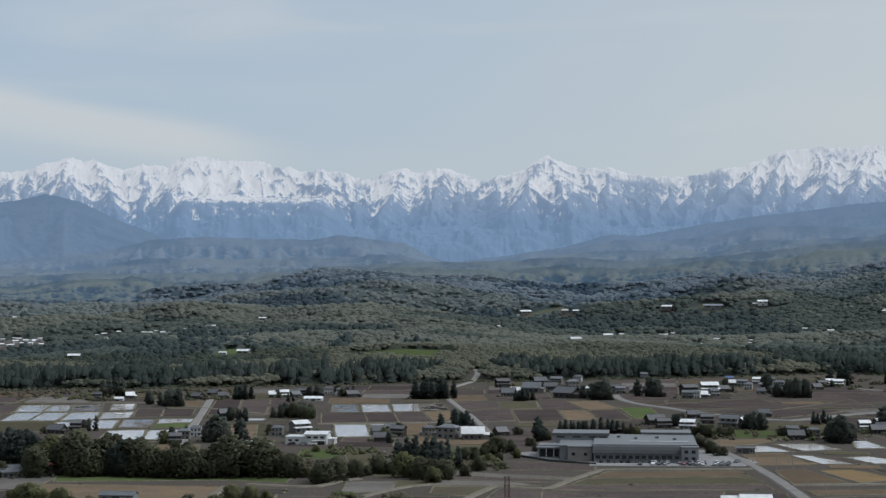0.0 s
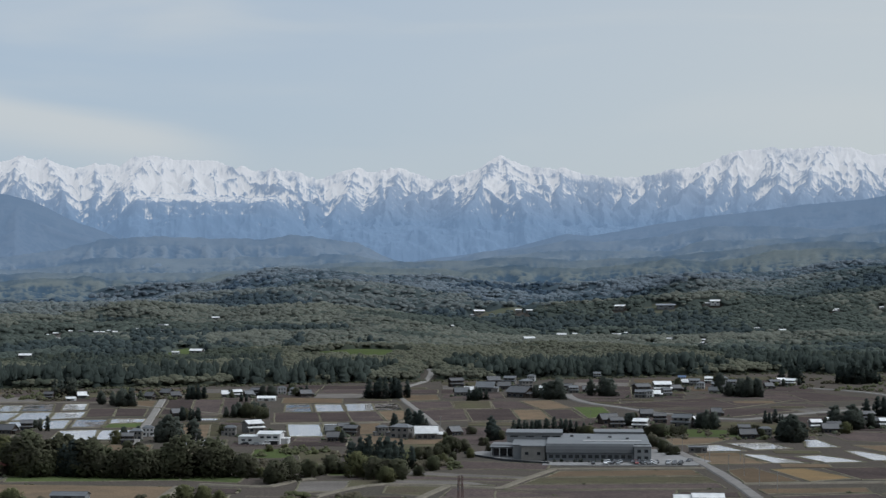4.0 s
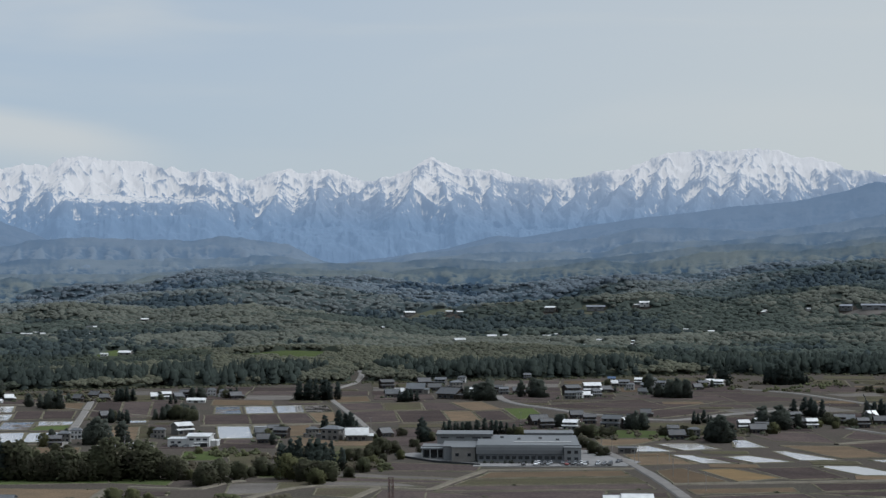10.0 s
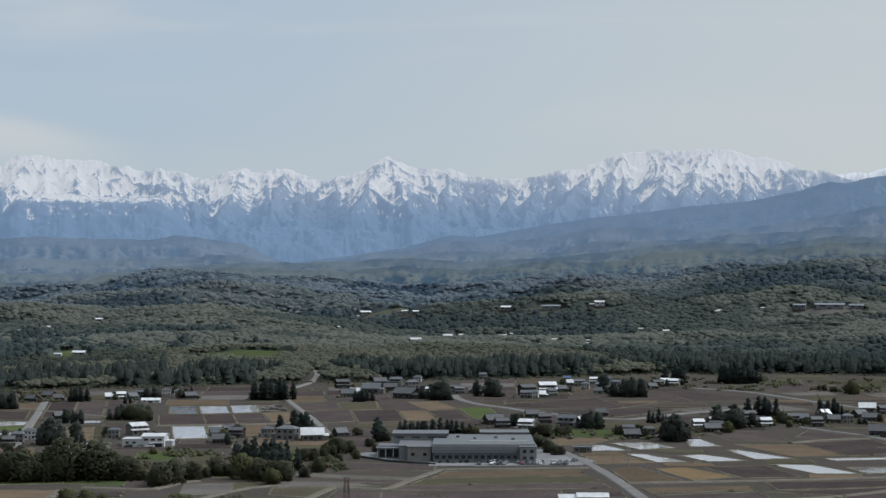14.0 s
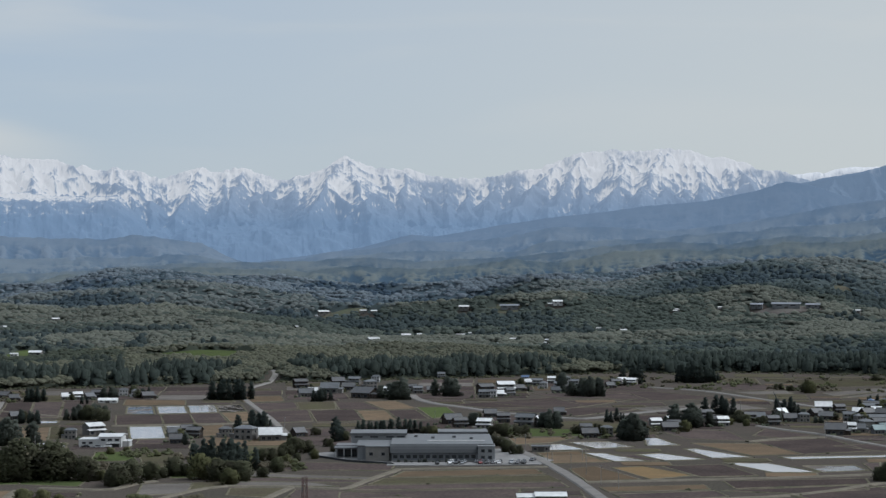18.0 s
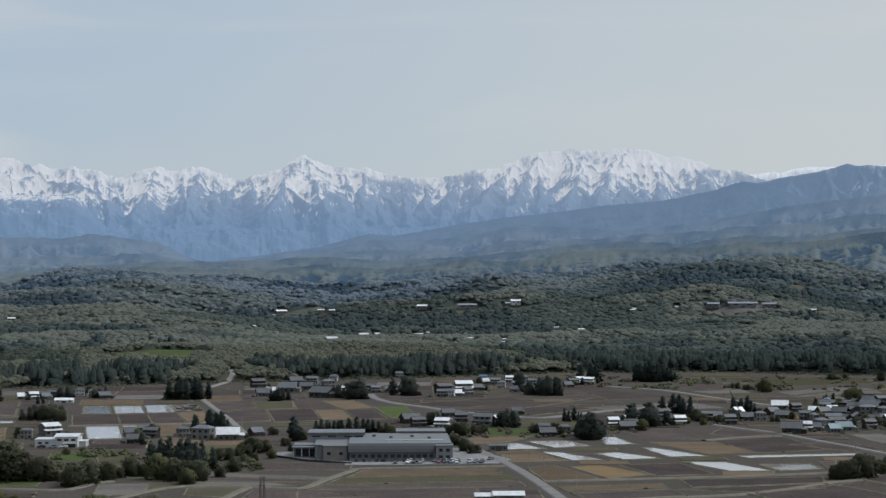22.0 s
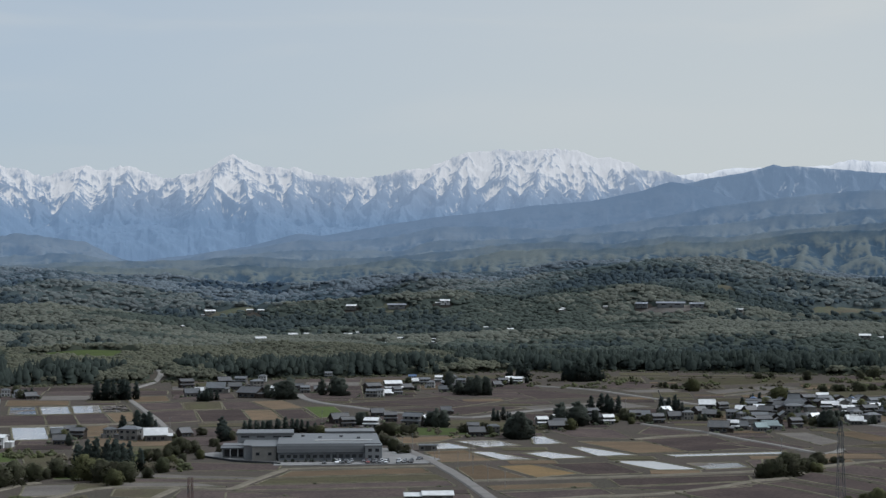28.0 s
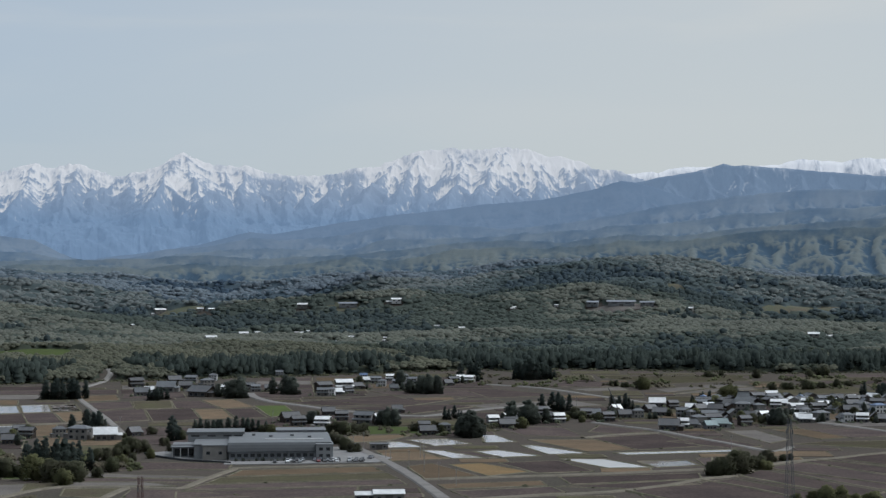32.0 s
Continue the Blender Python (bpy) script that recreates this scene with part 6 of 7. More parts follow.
settle([("g", 354, 1074, 8.1, 95), ("k", 363, 1071, 9.6, -15), ("w", 376, 1087, 10.2, 95), ("b", 382, 1075, 9.6, 10), ("k", 259, 1041, 8.0, -15), ("g", 264, 1033, 10.0, -15), ("k", 271, 1029, 9.1, 95), ("g", 282, 1045, 9.2, 80), ("k", 287, 1028, 6.6, -15), ("k", 295, 1034, 8.1, 20), ("s", 313, 1013, 7.5, 0), ("g", 325, 1013, 10.1, 0), ("g", 247, 989, 9.8, 95), ("k", 255, 992, 10.2, 20), ("k", 262, 984, 6.9, 95), ("k", 272, 985, 7.4, 10), ("k", 326, 1161, 8.4, 95), ("g", 335, 1147, 8.5, -15), ("s", 348, 1143, 9.4, 95), ("g", 358, 1144, 10.2, 80)])
settle([("g", 373, 1157, 9.0, 10), ("k", 382, 1155, 9.9, 95), ("k", 392, 1154, 6.6, 20), ("k", 402, 1157, 7.5, 95), ("k", 336, 1004, 8.4, 80), ("k", 346, 1006, 8.3, 0), ("k", 357, 1011, 6.9, 95), ("k", 359, 998, 9.5, -15), ("s", 332, 1083, 9.3, 0), ("s", 313, 1003, 8.0, 0), ("w", 326, 1045, 6.3, 0), ("s", 355, 1100, 9.5, 0), ("w", 337, 1001, 7.4, 0), ("s", 346, 1000, 7.4, 0), ("t", 254, 972, 9.6, 0), ("t", 246, 961, 5.0, 0), ("s", 292, 997, 6.6, 30), ("s", 354, 1212, 8.8, 0), ("g", 345, 1177, 10.9, 0), ("s", 331, 1123, 7.4, 0)])
settle([("s", 280, 1097, 6.5, -20), ("s", 296, 1030, 5.4, 30)])



def gardens():
    """Shrubs and hedges around the houses of the plain."""
    rng = np.random.default_rng(88)
    spots = []
    for x, y, w in YARDS:
        for k in range(4):
            r = rng.uniform(0.6, 1.7)
            spots.append((x + rng.uniform(-1, 1) * (w * 0.5 + 5), y - rng.uniform(4.5, 10) * rng.choice((-1, 1, 1)), r * 0.5, r * rng.uniform(0.9, 1.8), r))
    shapes = [lobes(6, 0.4, 0.7, 0.5, rng) for k in range(6)]
    scatter("garden_shrubs", "mixed green garden shrubs and hedges round the houses", spots, shapes, mat("garden_leaves", (0.104, 0.110, 0.072), 0.95, (0.066, 0.076, 0.056), 0.06, 0.6, 0.25, 0.3, island=0.35, trans=0.3), "shrub")


gardens()

# ---- houses in the wood ----
def hill_house(kind):
    roof, wall, words = {"g": (R_GREY, W_CREAM, "grey-roofed"), "k": (R_DARK, W_WOOD, "dark-roofed"), "s": (R_SILVER, W_CREAM, "pale metal-roofed"), "w": (R_SILVER, W_WHITE, "white"), "r": (R_RED, W_CREAM, "red-roofed"), "l": (R_PALE, W_GREY, "low grey metal-roofed")}[kind]
    root = new("hillside_house")
    tagged(root, words + " house half hidden among hillside trees", "house", "houses among the trees")
    part("wall", *gable_body(-5, -3.5, 5, 3.5, 5.5, 1.6), wall, root)
    part("roof", *gable(-5.6, -4.2, 5.6, 4.2, 5.2, 1.9), roof, root)
    for x in (-2.5, 2.5):
        window(root, x, 3.2, 1.8, 1.3, -3.5)
    part("door", *box(-0.7, -3.58, 0.0, 0.7, -3.49, 2.1), M_TRIM, root)
    return [root, False]


def build_hill():
    stock = {}
    for kind, x, y, w in HILL:
        if kind not in stock:
            stock[kind] = hill_house(kind)
        s = min(5.0, max(0.5, w / 13.0))
        t = min(1.0, s * 0.9)
        place(stock[kind], pose(x, y, float(height(x, y)) + 0.1, 0, 0, math.degrees(-math.atan2(x, y)) + random.uniform(-25, 25) * (w < 20)), (s, t, t))


build_hill()



# ---- factory ----
F_WALL = mat("factory_panel", (0.19, 0.195, 0.20), 0.6, (0.165, 0.17, 0.175), 0.2, 2.0, 0.06, 0.1)
F_ROOF = mat("factory_roof", (0.120, 0.125, 0.129), 0.6, (0.10, 0.105, 0.109), 0.15, 1.5, 0.08, 0.1, spec=0.4)
F_DARK = mat("factory_dark_cladding", (0.034, 0.037, 0.040), 0.6, None, 0.2, 2.0, 0.1, 0.1)
CONC = mat("yard_concrete", (0.215, 0.21, 0.205), 0.9, (0.175, 0.172, 0.168), 0.12, 1.5, 0.1, 0.1)


def slab(name, label, corners, z, material, depth=0.5):
    n = len(corners)
    V = [(x, y, z) for x, y in corners] + [(x, y, z - depth) for x, y in corners]
    Fc = [tuple(range(n))] + [(n + i, n + (i + 1) % n, (i + 1) % n, i) for i in range(n)]
    ob = link_mesh(name, V, Fc, material)
    bm = bmesh.new()
    bm.from_mesh(ob.data)
    bmesh.ops.recalc_face_normals(bm, faces=bm.faces)
    bm.to_mesh(ob.data)
    bm.free()
    return tagged(ob, label, "pavement", kind="structure")


slab("pavement", "pale concrete car park beside the factory", [(-16, 792), (8, 792), (52, 796), (60, 815), (42, 872), (32, 872), (32, 806), (-16, 806)], 0.34, CONC)
slab("pavement", "pale concrete yard before the factory entrance", [(-54, 846), (-34, 812), (-13, 798), (-13, 850), (-40, 862)], 0.35, CONC)


def factory():
    root = new("factory")
    root.location = (0, 0, 0.3)
    tagged(root, "low grey factory with flat roofs and a raised hall", "factory")
    y0 = 808.0
    part("wall", *box(-14, y0, -0.6, 32, 868, 4.3), mat("factory_front", (0.115, 0.128, 0.142), 0.6, (0.10, 0.11, 0.122), 0.2, 2.0, 0.1, 0.1), root)
    part("upper_wall", *box(-14, y0 + 4.9, 4.3, 32, 868, 7.2), F_WALL, root)
    part("roof", *box(-14.6, y0 + 5, 7.2, 32.4, 868.6, 7.65), F_ROOF, root)
    # sloped dark cladding above the front wall
    V = [(-14.8, y0 - 0.8, 4.1), (25.2, y0 - 0.8, 4.1), (25.2, y0 + 0.4, 5.6), (-14.8, y0 + 0.4, 5.6), (-14.8, y0 + 2.0, 6.8), (25.2, y0 + 2.0, 6.8), (25.2, y0 + 5.0, 7.65), (-14.8, y0 + 5.0, 7.65), (-14.8, y0 + 5.0, 4.1), (25.2, y0 + 5.0, 4.1)]
    part("mansard_roof", V, [(0, 1, 2, 3), (3, 2, 5, 4), (4, 5, 6, 7), (0, 3, 4, 7, 8), (1, 9, 6, 5, 2), (0, 8, 9, 1)], F_DARK, root, "dark curved metal cladding")
    for k in range(13):
        x = -12.4 + 2.95 * k
        window(root, x, 1.6, 1.9, 1.5, y0)
    part("plinth", *box(-14.1, y0 - 0.12, -0.6, 25, y0, 0.7), CONC, root)
    for k in range(14):
        x = -13.9 + 2.95 * k
        part("pilaster", *box(x - 0.16, y0 - 0.2, 0.7, x + 0.16, y0, 4.1), W_GREY, root)
    part("end_block", *box(25, y0 - 1.5, -0.6, 32.6, y0 + 12, 6.9), F_WALL, root, "pale corner block")
    part("end_block_roof", *box(24.8, y0 - 1.8, 6.9, 32.9, y0 + 12.2, 7.2), F_ROOF, root)
    for x in (27.2, 30.4):
        for z in (1.4, 4.4):
            window(root, x, z, 1.6, 1.3, y0 - 1.5)
    # raised hall
    part("hall_wall", *box(-34, 847, -0.6, -8.2, 868, 9.2), F_WALL, root)
    part("hall_roof", *box(-34.6, 846.4, 9.2, -7.6, 868.6, 9.75), F_ROOF, root)
    part("hall_parapet", *box(-34.7, 846.3, 8.75, -7.5, 846.5, 9.85), W_GREY, root)
    for x in (-30.5, -23, -15.5, -10.5):
        part("louvre", *box(x - 1.9, 846.93, 7.6, x + 1.9, 847.02, 8.3), F_DARK, root, "dark louvred strip")
    # middle wing, small block and porch
    part("wing", *box(-30, 818, -0.6, -13.99, 847, 6.2), F_WALL, root)
    part("wing_roof", *box(-30.5, 817.5, 6.2, -13.9, 847, 6.6), F_ROOF, root)
    part("front_block", *box(-26, 811, -0.6, -15.2, 818, 6.4), W_CREAM, root, "cream panelled block")
    part("front_block_cap", *box(-26.3, 810.7, 6.4, -15.0, 818, 6.8), F_ROOF, root)
    for x in (-23.5, -18):
        window(root, x, 2.6, 1.5, 1.3, 811)
    part("porch_roof", *box(-41, 826, 4.3, -29, 838, 4.8), F_ROOF, root)
    part("porch_wall", *box(-40.5, 833, -0.6, -29.99, 847, 5.2), W_GREY, root)
    for x in (-40.2, -36.5, -33, -29.8):
        part("porch_post", *box(x - 0.2, 826.4, -0.3, x + 0.2, 826.8, 4.3), W_WHITE, root)
    part("glass_front", *box(-39.5, 832.9, 0.2, -31, 833.02, 3.4), M_GLASS, root)
    # rear roofs and roof gear
    part("rear_hall", *box(8, 868, -0.6, 31, 884, 8.3), F_WALL, root)
    part("rear_hall_roof", *box(7.4, 867.4, 8.3, 31.6, 884.6, 8.7), F_ROOF, root)
    part("roof_skylight", *box(2, 826, 7.6, 29, 829, 7.95), W_WHITE, root, "long white roof light")
    for x, y in ((-4, 850), (4, 842), (14, 846), (22, 838)):
        part("roof_vent", *box(x, y, 7.6, x + 1.6, y + 1.6, 8.5), W_GREY, root)
    for x in (-14.5, -1, 12, 24.9):
        part("downpipe", *box(x - 0.09, y0 - 0.25, 0, x + 0.09, y0 - 0.1, 4.1), F_DARK, root)
    return root


factory()


def retaining_wall():
    pts = [(-54, 846), (-48, 832), (-34, 811.8), (-13, 797.6)]
    V, Fc = [], []
    for i, (x, y) in enumerate(pts):
        V += [(x - 0.3, y - 0.3, -0.4), (x - 0.3, y - 0.3, 0.95), (x + 0.1, y + 0.1, 0.95), (x + 0.1, y + 0.1, -0.4)]
    for i in range(3):
        a, b = 4 * i, 4 * i + 4
        Fc += [(a + j, b + j, b + j + 1, a + j + 1) for j in range(3)]
    ob = link_mesh("retaining_wall", V, Fc, F_DARK)
    tagged(ob, "dark retaining wall along the factory yard", "wall", kind="structure")


retaining_wall()
plant([("d", -11 + 3.1 * k, 805.2, 1.6 + 0.5 * math.sin(k * 2.1)) for k in range(9)])


def white_works():
    root = new("workshop")
    tagged(root, "white two-storey workshop with a pale sloping roof", "workshop")
    root.matrix_basis = pose(-160, 884, 0) @ Matrix.Diagonal((0.84, 0.84, 0.84, 1))
    part("low_wall", *box(-12, 0, -0.4, 0, 14, 4.6), W_WHITE, root)
    part("low_roof", *box(-12.3, -0.3, 4.6, 0, 14.3, 4.9), R_SILVER, root)
    part("wall", *box(0, -1, -0.4, 13, 16, 6.2), W_WHITE, root)
    V, Fc = gable(-0.7, -1.8, 13.8, 16.8, 6.2, 1.3, 0.3)
    part("roof", V, Fc, R_SILVER, root)
    part("annex", *box(13, 4, -0.4, 17, 14, 3.2), W_WHITE, root)
    part("annex_roof", *box(12.9, 3.6, 3.2, 17.4, 14.4, 3.5), R_SILVER, root)
    for x in (2.5, 6.5, 10.5):
        window(root, x, 4.0, 2.4, 1.0, -1)
    for x in (-9, -5):
        window(root, x, 2.2, 2.0, 1.0, 0)
    part("canopy", *box(4.5, -3.6, 2.6, 12.5, -1, 2.9), R_SILVER, root)
    part("gate", *box(5.2, -1.1, 0, 11.8, -0.98, 2.5), F_DARK, root)


white_works()


def long_shed(x, y, w, d, h, rise, roof, wall, words, turn=0.0, name="shed"):
    root = new(name)
    tagged(root, words, "shed")
    root.matrix_basis = pose(x, y, 0, 0, 0, turn)
    part("wall", *gable_body(-w / 2, -d / 2, w / 2, d / 2, h, rise), wall, root)
    part("roof", *gable(-w / 2 - 0.4, -d / 2 - 0.5, w / 2 + 0.4, d / 2 + 0.5, h - 0.1, rise + 0.15, 0.18), roof, root)
    part("ridge_cap", *box(-w / 2 - 0.45, -0.15, h + rise + 0.12, w / 2 + 0.45, 0.15, h + rise + 0.3), W_GREY, root)
    part("door", *box(-1.4, -d / 2 - 0.06, 0, 1.4, -d / 2 + 0.02, min(2.4, h - 0.3)), M_TRIM, root)
    for o in (-w / 3, w / 3):
        window(root, o, 0.9, 1.4, 0.9, -d / 2)
    for k in range(int(w / 1.2)):
        u = -w / 2 - 0.3 + k * 1.2
        part("roof_seam", [(u - 0.03, -d / 2 - 0.52, h + 0.1), (u + 0.03, -d / 2 - 0.52, h + 0.1), (u + 0.03, 0, h + rise + 0.28), (u - 0.03, 0, h + rise + 0.28)], [(0, 1, 2, 3)], roof, root)
    return root


long_shed(47.1, 658, 11.2, 8, 2.8, 1.1, R_SILVER, W_CREAM, "shed with a bright white metal roof by the fields")
long_shed(38.2, 659, 6.6, 7, 2.3, 0.9, R_SILVER, W_CREAM, "low shed with a white metal roof beside a larger one")
long_shed(-187, 646, 13, 7, 2.6, 1.0, R_GREY, W_GREY, "grey metal-roofed shed among shrubs")
long_shed(-215, 1221, 12.5, 6, 1.8, 1.4, R_SILVER, W_WHITE, "long white plastic greenhouse", 0, "greenhouse")
long_shed(-350, 1207, 8, 5, 1.6, 1.2, R_SILVER, W_WHITE, "white plastic greenhouse beside poplars", 0, "greenhouse")
long_shed(57, 861, 8.5, 4, 2.6, 0.4, R_GREY, W_CREAM, "cream flat-roofed store by the road")


def temple():
    root = new("temple")
    tagged(root, "temple with a tall steep pale roof above the village", "temple")
    root.matrix_basis = pose(310, 1125, 0, 0, 0, -12)
    part("wall", *box(-5, -4, -0.3, 5, 4, 4.2), W_WOOD, root)
    V = [(-7, -6.5, 3.6), (7, -6.5, 3.6), (7, 6.5, 3.6), (-7, 6.5, 3.6), (-4.4, -2.6, 7.0), (4.4, -2.6, 7.0), (4.4, 2.6, 7.0), (-4.4, 2.6, 7.0), (-3.6, 0, 10.4), (3.6, 0, 10.4)]
    part("roof", V, [(0, 1, 5, 4), (1, 2, 6, 5), (2, 3, 7, 6), (3, 0, 4, 7), (4, 5, 9, 8), (6, 7, 8, 9), (5, 6, 9), (7, 4, 8), (0, 3, 2, 1)], R_GREY, root)
    part("ridge_cap", *box(-3.9, -0.3, 10.3, 3.9, 0.3, 10.9), R_DARK, root)
    for u in (-4.6, -1.6, 1.6, 4.6):
        part("post", *box(u - 0.15, -4.5, -0.3, u + 0.15, -4.2, 3.7), M_TRIM, root)


temple()

# ---- cars ----
TYRE = mat("tyre_rubber", (0.015, 0.015, 0.016), 0.8, None, 1, 5, 0.1, 0.0)


def paint(name, c):
    return mat(name, c, 0.25, None, 0.5, 3.0, 0.04, 0.0, spec=0.6)


PAINTS = [("white", paint("white_car_paint", (0.72, 0.72, 0.72))), ("silver", paint("silver_car_paint", (0.30, 0.31, 0.32))), ("black", paint("black_car_paint", (0.015, 0.015, 0.018))), ("grey", paint("grey_car_paint", (0.12, 0.12, 0.13))), ("dark red", paint("red_car_paint", (0.16, 0.02, 0.02)))]


def car(words, body, van):
    root = new("car")
    tagged(root, words + (" van" if van else " hatchback") + " parked on pale concrete", "car", "cars in the car park")
    h = 1.25 if van else 0.95
    prof = [(-2.1, 0.35), (-2.15, 0.75), (-1.4, h), (2.0, h), (2.1, 0.5), (2.0, 0.3)]
    V = [(x, -0.82, z) for x, z in prof] + [(x, 0.82, z) for x, z in prof]
    n = len(prof)
    part("body", V, [tuple(range(n)), tuple(reversed(range(n, 2 * n)))] + [(n + i, n + (i + 1) % n, (i + 1) % n, i) for i in range(n)], body, root)
    top = 1.85 if van else 1.48
    V = [(-1.25, -0.76, h), (1.85, -0.76, h), (1.85, 0.76, h), (-1.25, 0.76, h), (-0.55, -0.64, top - 0.04), (1.5, -0.64, top - 0.04), (1.5, 0.64, top - 0.04), (-0.55, 0.64, top - 0.04)]
    part("cabin_glass", V, [(0, 1, 5, 4), (1, 2, 6, 5), (2, 3, 7, 6), (3, 0, 4, 7), (4, 5, 6, 7)], M_GLASS, root)
    part("roof_panel", *box(-0.6, -0.66, top - 0.05, 1.52, 0.66, top), body, root)
    for x in (-1.3, 1.3):
        for y in (-0.8, 0.8):
            V = [(x + 0.31 * math.cos(a * 0.628), y + o, 0.31 + 0.31 * math.sin(a * 0.628)) for o in (-0.1, 0.1) for a in range(10)]
            part("wheel", V, [tuple(range(10)), tuple(reversed(range(10, 20)))] + [(10 + i, 10 + (i + 1) % 10, (i + 1) % 10, i) for i in range(10)], TYRE, root)
    for y in (-0.6, 0.6):
        part("headlight", *box(-2.17, y - 0.16, 0.62, -2.08, y + 0.16, 0.76), W_WHITE, root)
    return [root, False]


CARS = {}


def park(x, y, turn, p, van):
    key = (p, van)
    if key not in CARS:
        CARS[key] = car(PAINTS[p][0], PAINTS[p][1], van)
    place(CARS[key], pose(x, y, 0.345, 0, 0, turn), 1.0)


for k in range(13):
    if k not in (3, 9):
        park(13.5 + 2.75 * k * 0.98, 803.2 + 0.03 * k, 86 + random.uniform(-3, 3), (0, 2, 1, 0, 3, 2, 1)[k % 7], k % 4 == 1)
for k in range(15):
    if k not in (1, 5, 6, 11):
        park(6.5 + 2.75 * k, 797.0 + 0.1 * k, 92 + random.uniform(-3, 3), (2, 3, 0, 2, 1, 3, 2, 4)[k % 8], k % 5 == 2)
park(50.0, 812, 60, 3, False)
park(46, 868, 10, 2, True)
park(-166, 879, 20, 2, False)
park(-160, 878, 0, 1, False)
park(-155, 879, 10, 0, True)

# ---- poles and pylons ----
POLE = mat("concrete_pole", (0.24, 0.235, 0.225), 0.85, None, 0.5, 4.0, 0.1, 0.1)
STEEL = mat("galvanised_steel", (0.115, 0.120, 0.130), 0.6, None, 0.5, 4.0, 0.1, 0.0, metal=0.3)
RUST = mat("red_oxide_steel", (0.105, 0.055, 0.050), 0.7, None, 0.5, 4.0, 0.2, 0.0)


def beam(a, b, w):
    a, b = Vector(a), Vector(b)
    u = (b - a).normalized()
    s = u.orthogonal().normalized() * w
    t = u.cross(s)
    V = [p + q for p in (a, b) for q in (s, t, -s, -t)]
    return V, [(0, 1, 5, 4), (1, 2, 6, 5), (2, 3, 7, 6), (3, 0, 4, 7)]


def utility_pole():
    root = new("utility_pole")
    tagged(root, "slim grey concrete utility pole with a crossarm", "pole", "poles along the fields")
    V = [((0.17 if z < 1 else 0.1) * math.cos(a * 0.785), (0.17 if z < 1 else 0.1) * math.sin(a * 0.785), z) for z in (-0.4, 11.0) for a in range(8)]
    part("shaft", V, [(i, (i + 1) % 8, 8 + (i + 1) % 8, 8 + i) for i in range(8)] + [tuple(range(8, 16))], POLE, root)
    part("crossarm", *box(-0.9, -0.06, 10.1, 0.9, 0.06, 10.25), STEEL, root)
    part("lower_crossarm", *box(-0.6, -0.06, 9.0, 0.6, 0.06, 9.12), STEEL, root)
    for x in (-0.8, 0.0, 0.8):
        part("insulator", *box(x - 0.06, -0.06, 10.25, x + 0.06, 0.06, 10.5), W_WHITE, root)
    return [root, False]


UP = utility_pole()
for x, y in ((59, 813), (64, 770), (69, 753), (72, 720), (77, 701), (-186, 858), (-195, 872), (-76, 982), (-135, 928), (50, 867), (44, 849), (73, 815), (-145, 878), (7, 1030), (-184, 1054), (200, 1120), (223, 831), (73, 797), (57, 814), (210, 928)):
    place(UP, pose(x, y, 0, random.uniform(-1, 1), random.uniform(-1, 1), random.uniform(-30, 30)), 0.72)


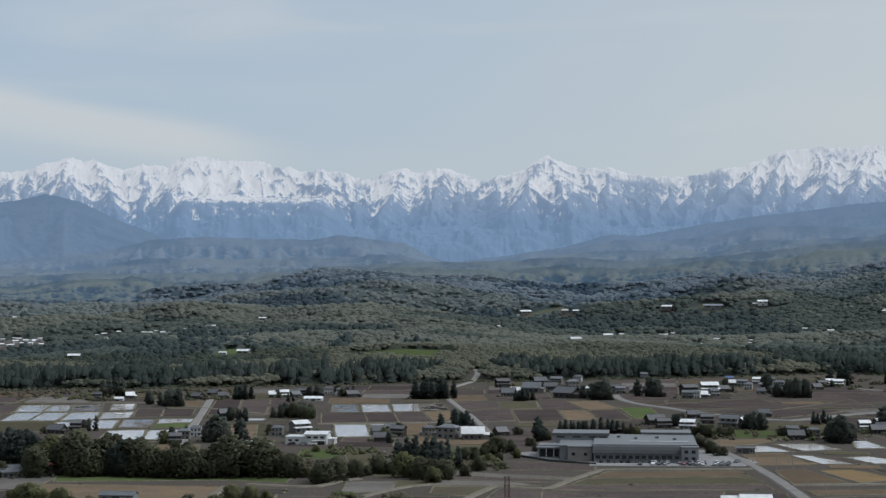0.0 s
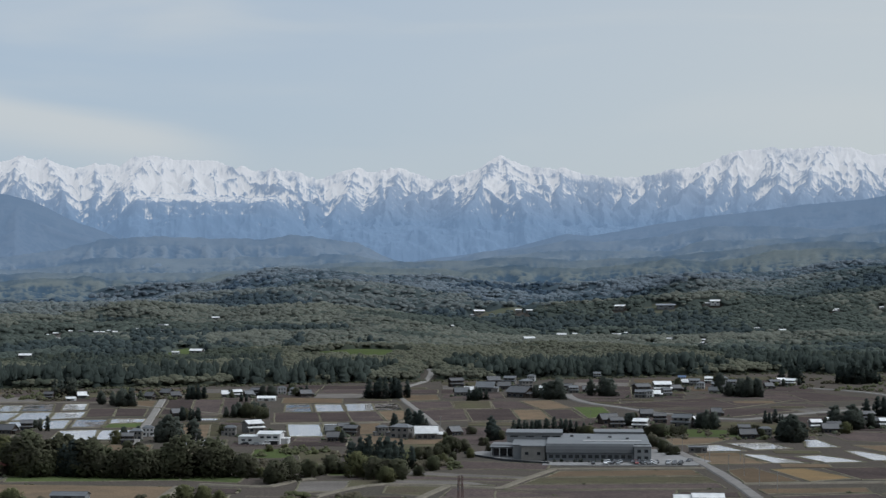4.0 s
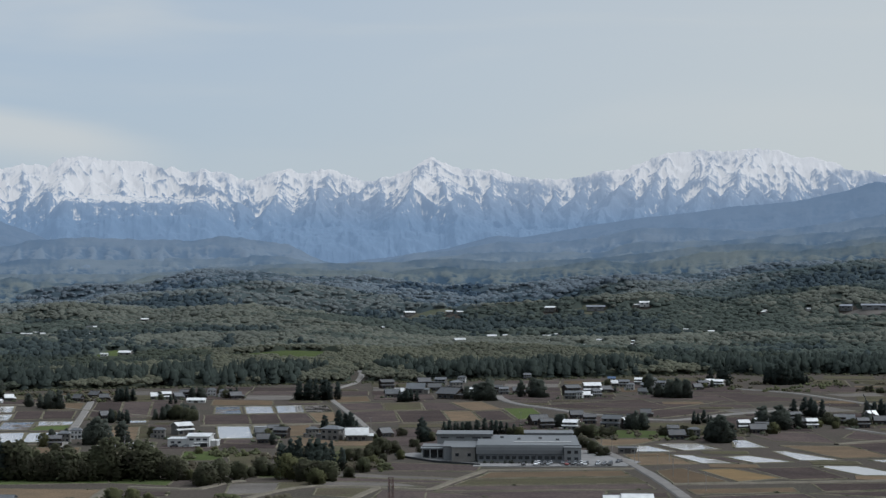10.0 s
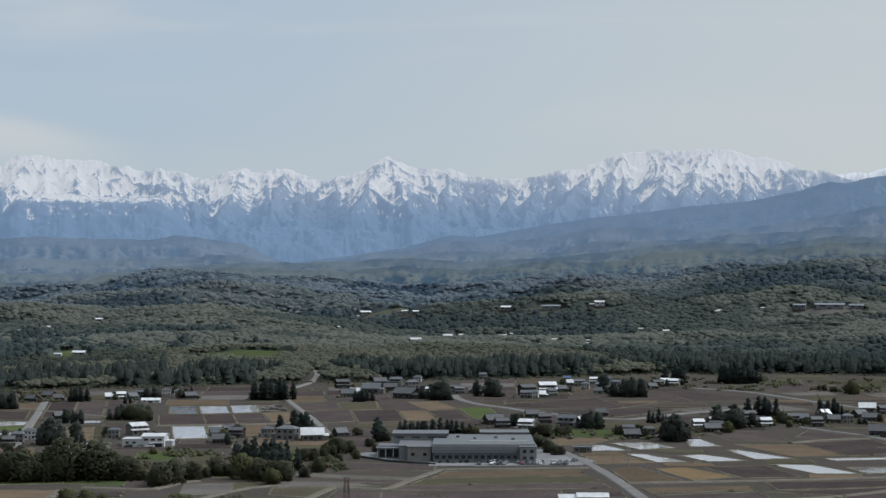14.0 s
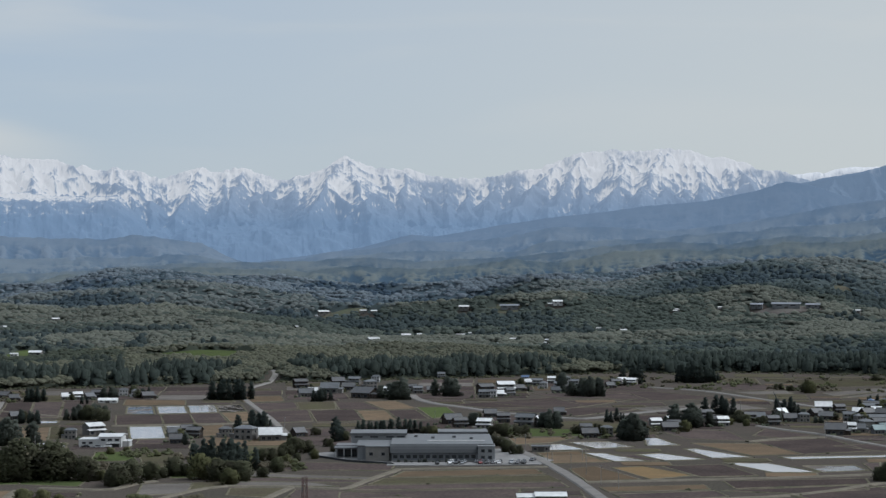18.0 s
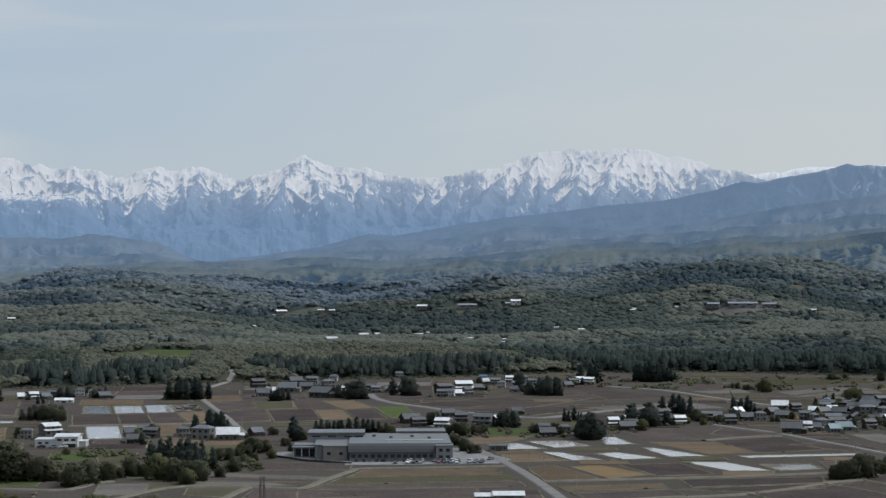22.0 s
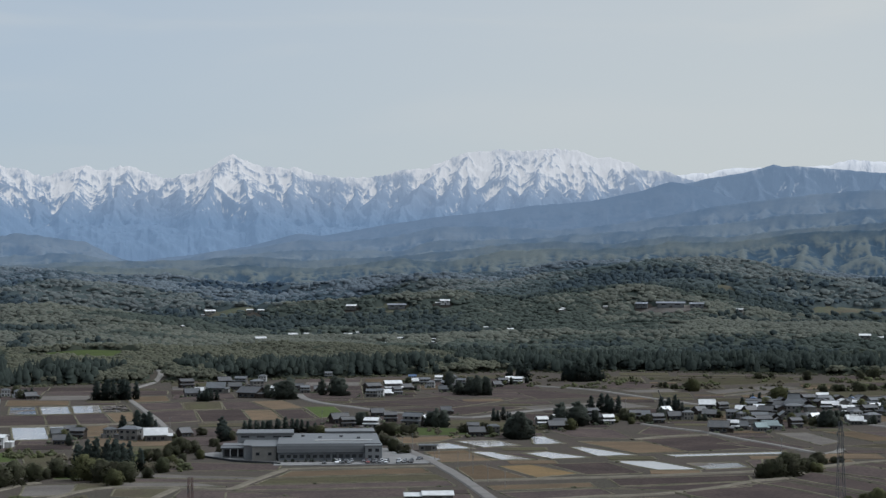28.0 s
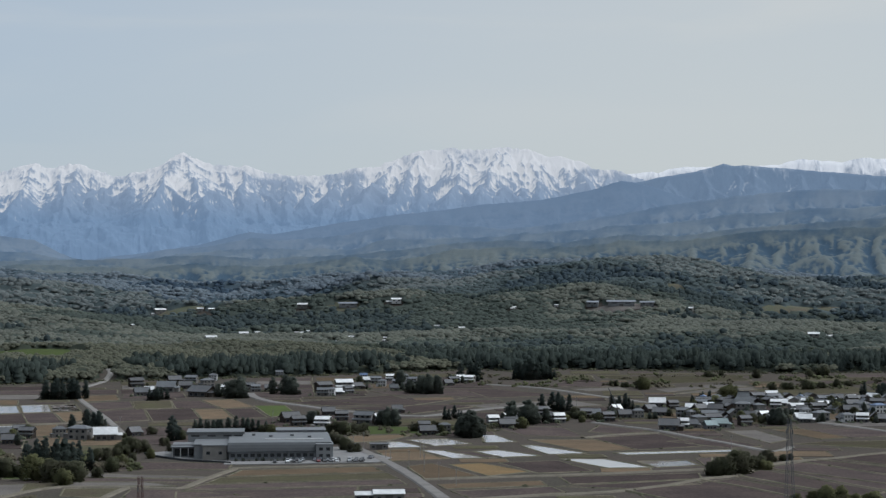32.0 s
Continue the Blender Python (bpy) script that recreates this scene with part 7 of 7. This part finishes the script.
def pylon(x, y, h, base, material, words, turn=0.0, arms=(0.62, 0.76, 0.9)):
    root = new("lattice_pylon")
    tagged(root, words, "pylon", "power pylons")
    root.matrix_basis = pose(x, y, 0, 0, 0, turn)
    lv = 7

    def half(k):
        t = k / lv
        return base * (1 - t) ** 1.3 + 0.55

    for sx, sy in ((-1, -1), (1, -1), (1, 1), (-1, 1)):
        V, Fc = [], []
        for k in range(lv + 1):
            c = half(k)
            V += [(sx * c + 0.06 * i, sy * c + 0.06 * j, h * k / lv) for i, j in ((-1, -1), (1, -1), (1, 1), (-1, 1))]
        for k in range(lv):
            Fc += [(4 * k + i, 4 * k + (i + 1) % 4, 4 * k + 4 + (i + 1) % 4, 4 * k + 4 + i) for i in range(4)]
        part("leg", V, Fc, material, root)
    for k in range(lv):
        a, b = half(k), half(k + 1)
        za, zb = h * k / lv, h * (k + 1) / lv
        ring = [(-1, -1), (1, -1), (1, 1), (-1, 1)]
        for i in range(4):
            p, q = ring[i], ring[(i + 1) % 4]
            for u, w in (((p[0] * a, p[1] * a, za), (q[0] * b, q[1] * b, zb)), ((q[0] * a, q[1] * a, za), (p[0] * b, p[1] * b, zb)), ((p[0] * b, p[1] * b, zb), (q[0] * b, q[1] * b, zb))):
                part("brace", *beam(u, w, 0.03), material, root)
    for t in arms:
        z, w = h * t, base * 1.0
        for s in (-1, 1):
            V, Fc = [], []
            for u, q in (((0, -0.5, z), (s * w, 0, z)), ((0, 0.5, z), (s * w, 0, z)), ((0, 0, z + 1.3), (s * w, 0, z))):
                v, f = beam(u, q, 0.04)
                Fc += [tuple(j + len(V) for j in g) for g in f]
                V += v
            arm = part("crossarm", V, Fc, material, root)
            part("insulator", *box(s * w - 0.1, -0.1, z - 1.5, s * w + 0.1, 0.1, z), W_GREY, arm)


pylon(173.8, 574.3, 35.3, 1.1, STEEL, "slender grey steel lattice power pylon", 3)
pylon(-33.0, 498.9, 26.6, 0.7, RUST, "rust-red steel lattice pylon", 24)


def crane():
    root = new("mobile_crane")
    tagged(root, "dark lattice crane boom leaning over village roofs", "crane")
    root.matrix_basis = pose(219, 1084, 0, 0, 0, 0)
    part("carrier", *box(-3.5, -1.3, 0.5, 3.5, 1.3, 2.0), F_DARK, root)
    part("cab", *box(-1.2, -1.2, 2.0, 1.4, 1.2, 3.6), W_CREAM, root)
    for x in (-2.6, 0, 2.6):
        part("wheel", *box(x - 0.5, -1.4, 0, x + 0.5, 1.4, 1.0), TYRE, root)
    V, Fc = [], []
    a, b = Vector((0.6, 0, 2.6)), Vector((-5.4, 0, 15.5))
    for o in ((-0.3, -0.3), (0.3, -0.3), (0.3, 0.3), (-0.3, 0.3)):
        v, f = beam(a + Vector((o[0], o[1], 0)), b + Vector((o[0] * 0.5, o[1] * 0.5, 0)), 0.12)
        Fc += [tuple(j + len(V) for j in g) for g in f]
        V += v
    part("boom", V, Fc, STEEL, root)


crane()
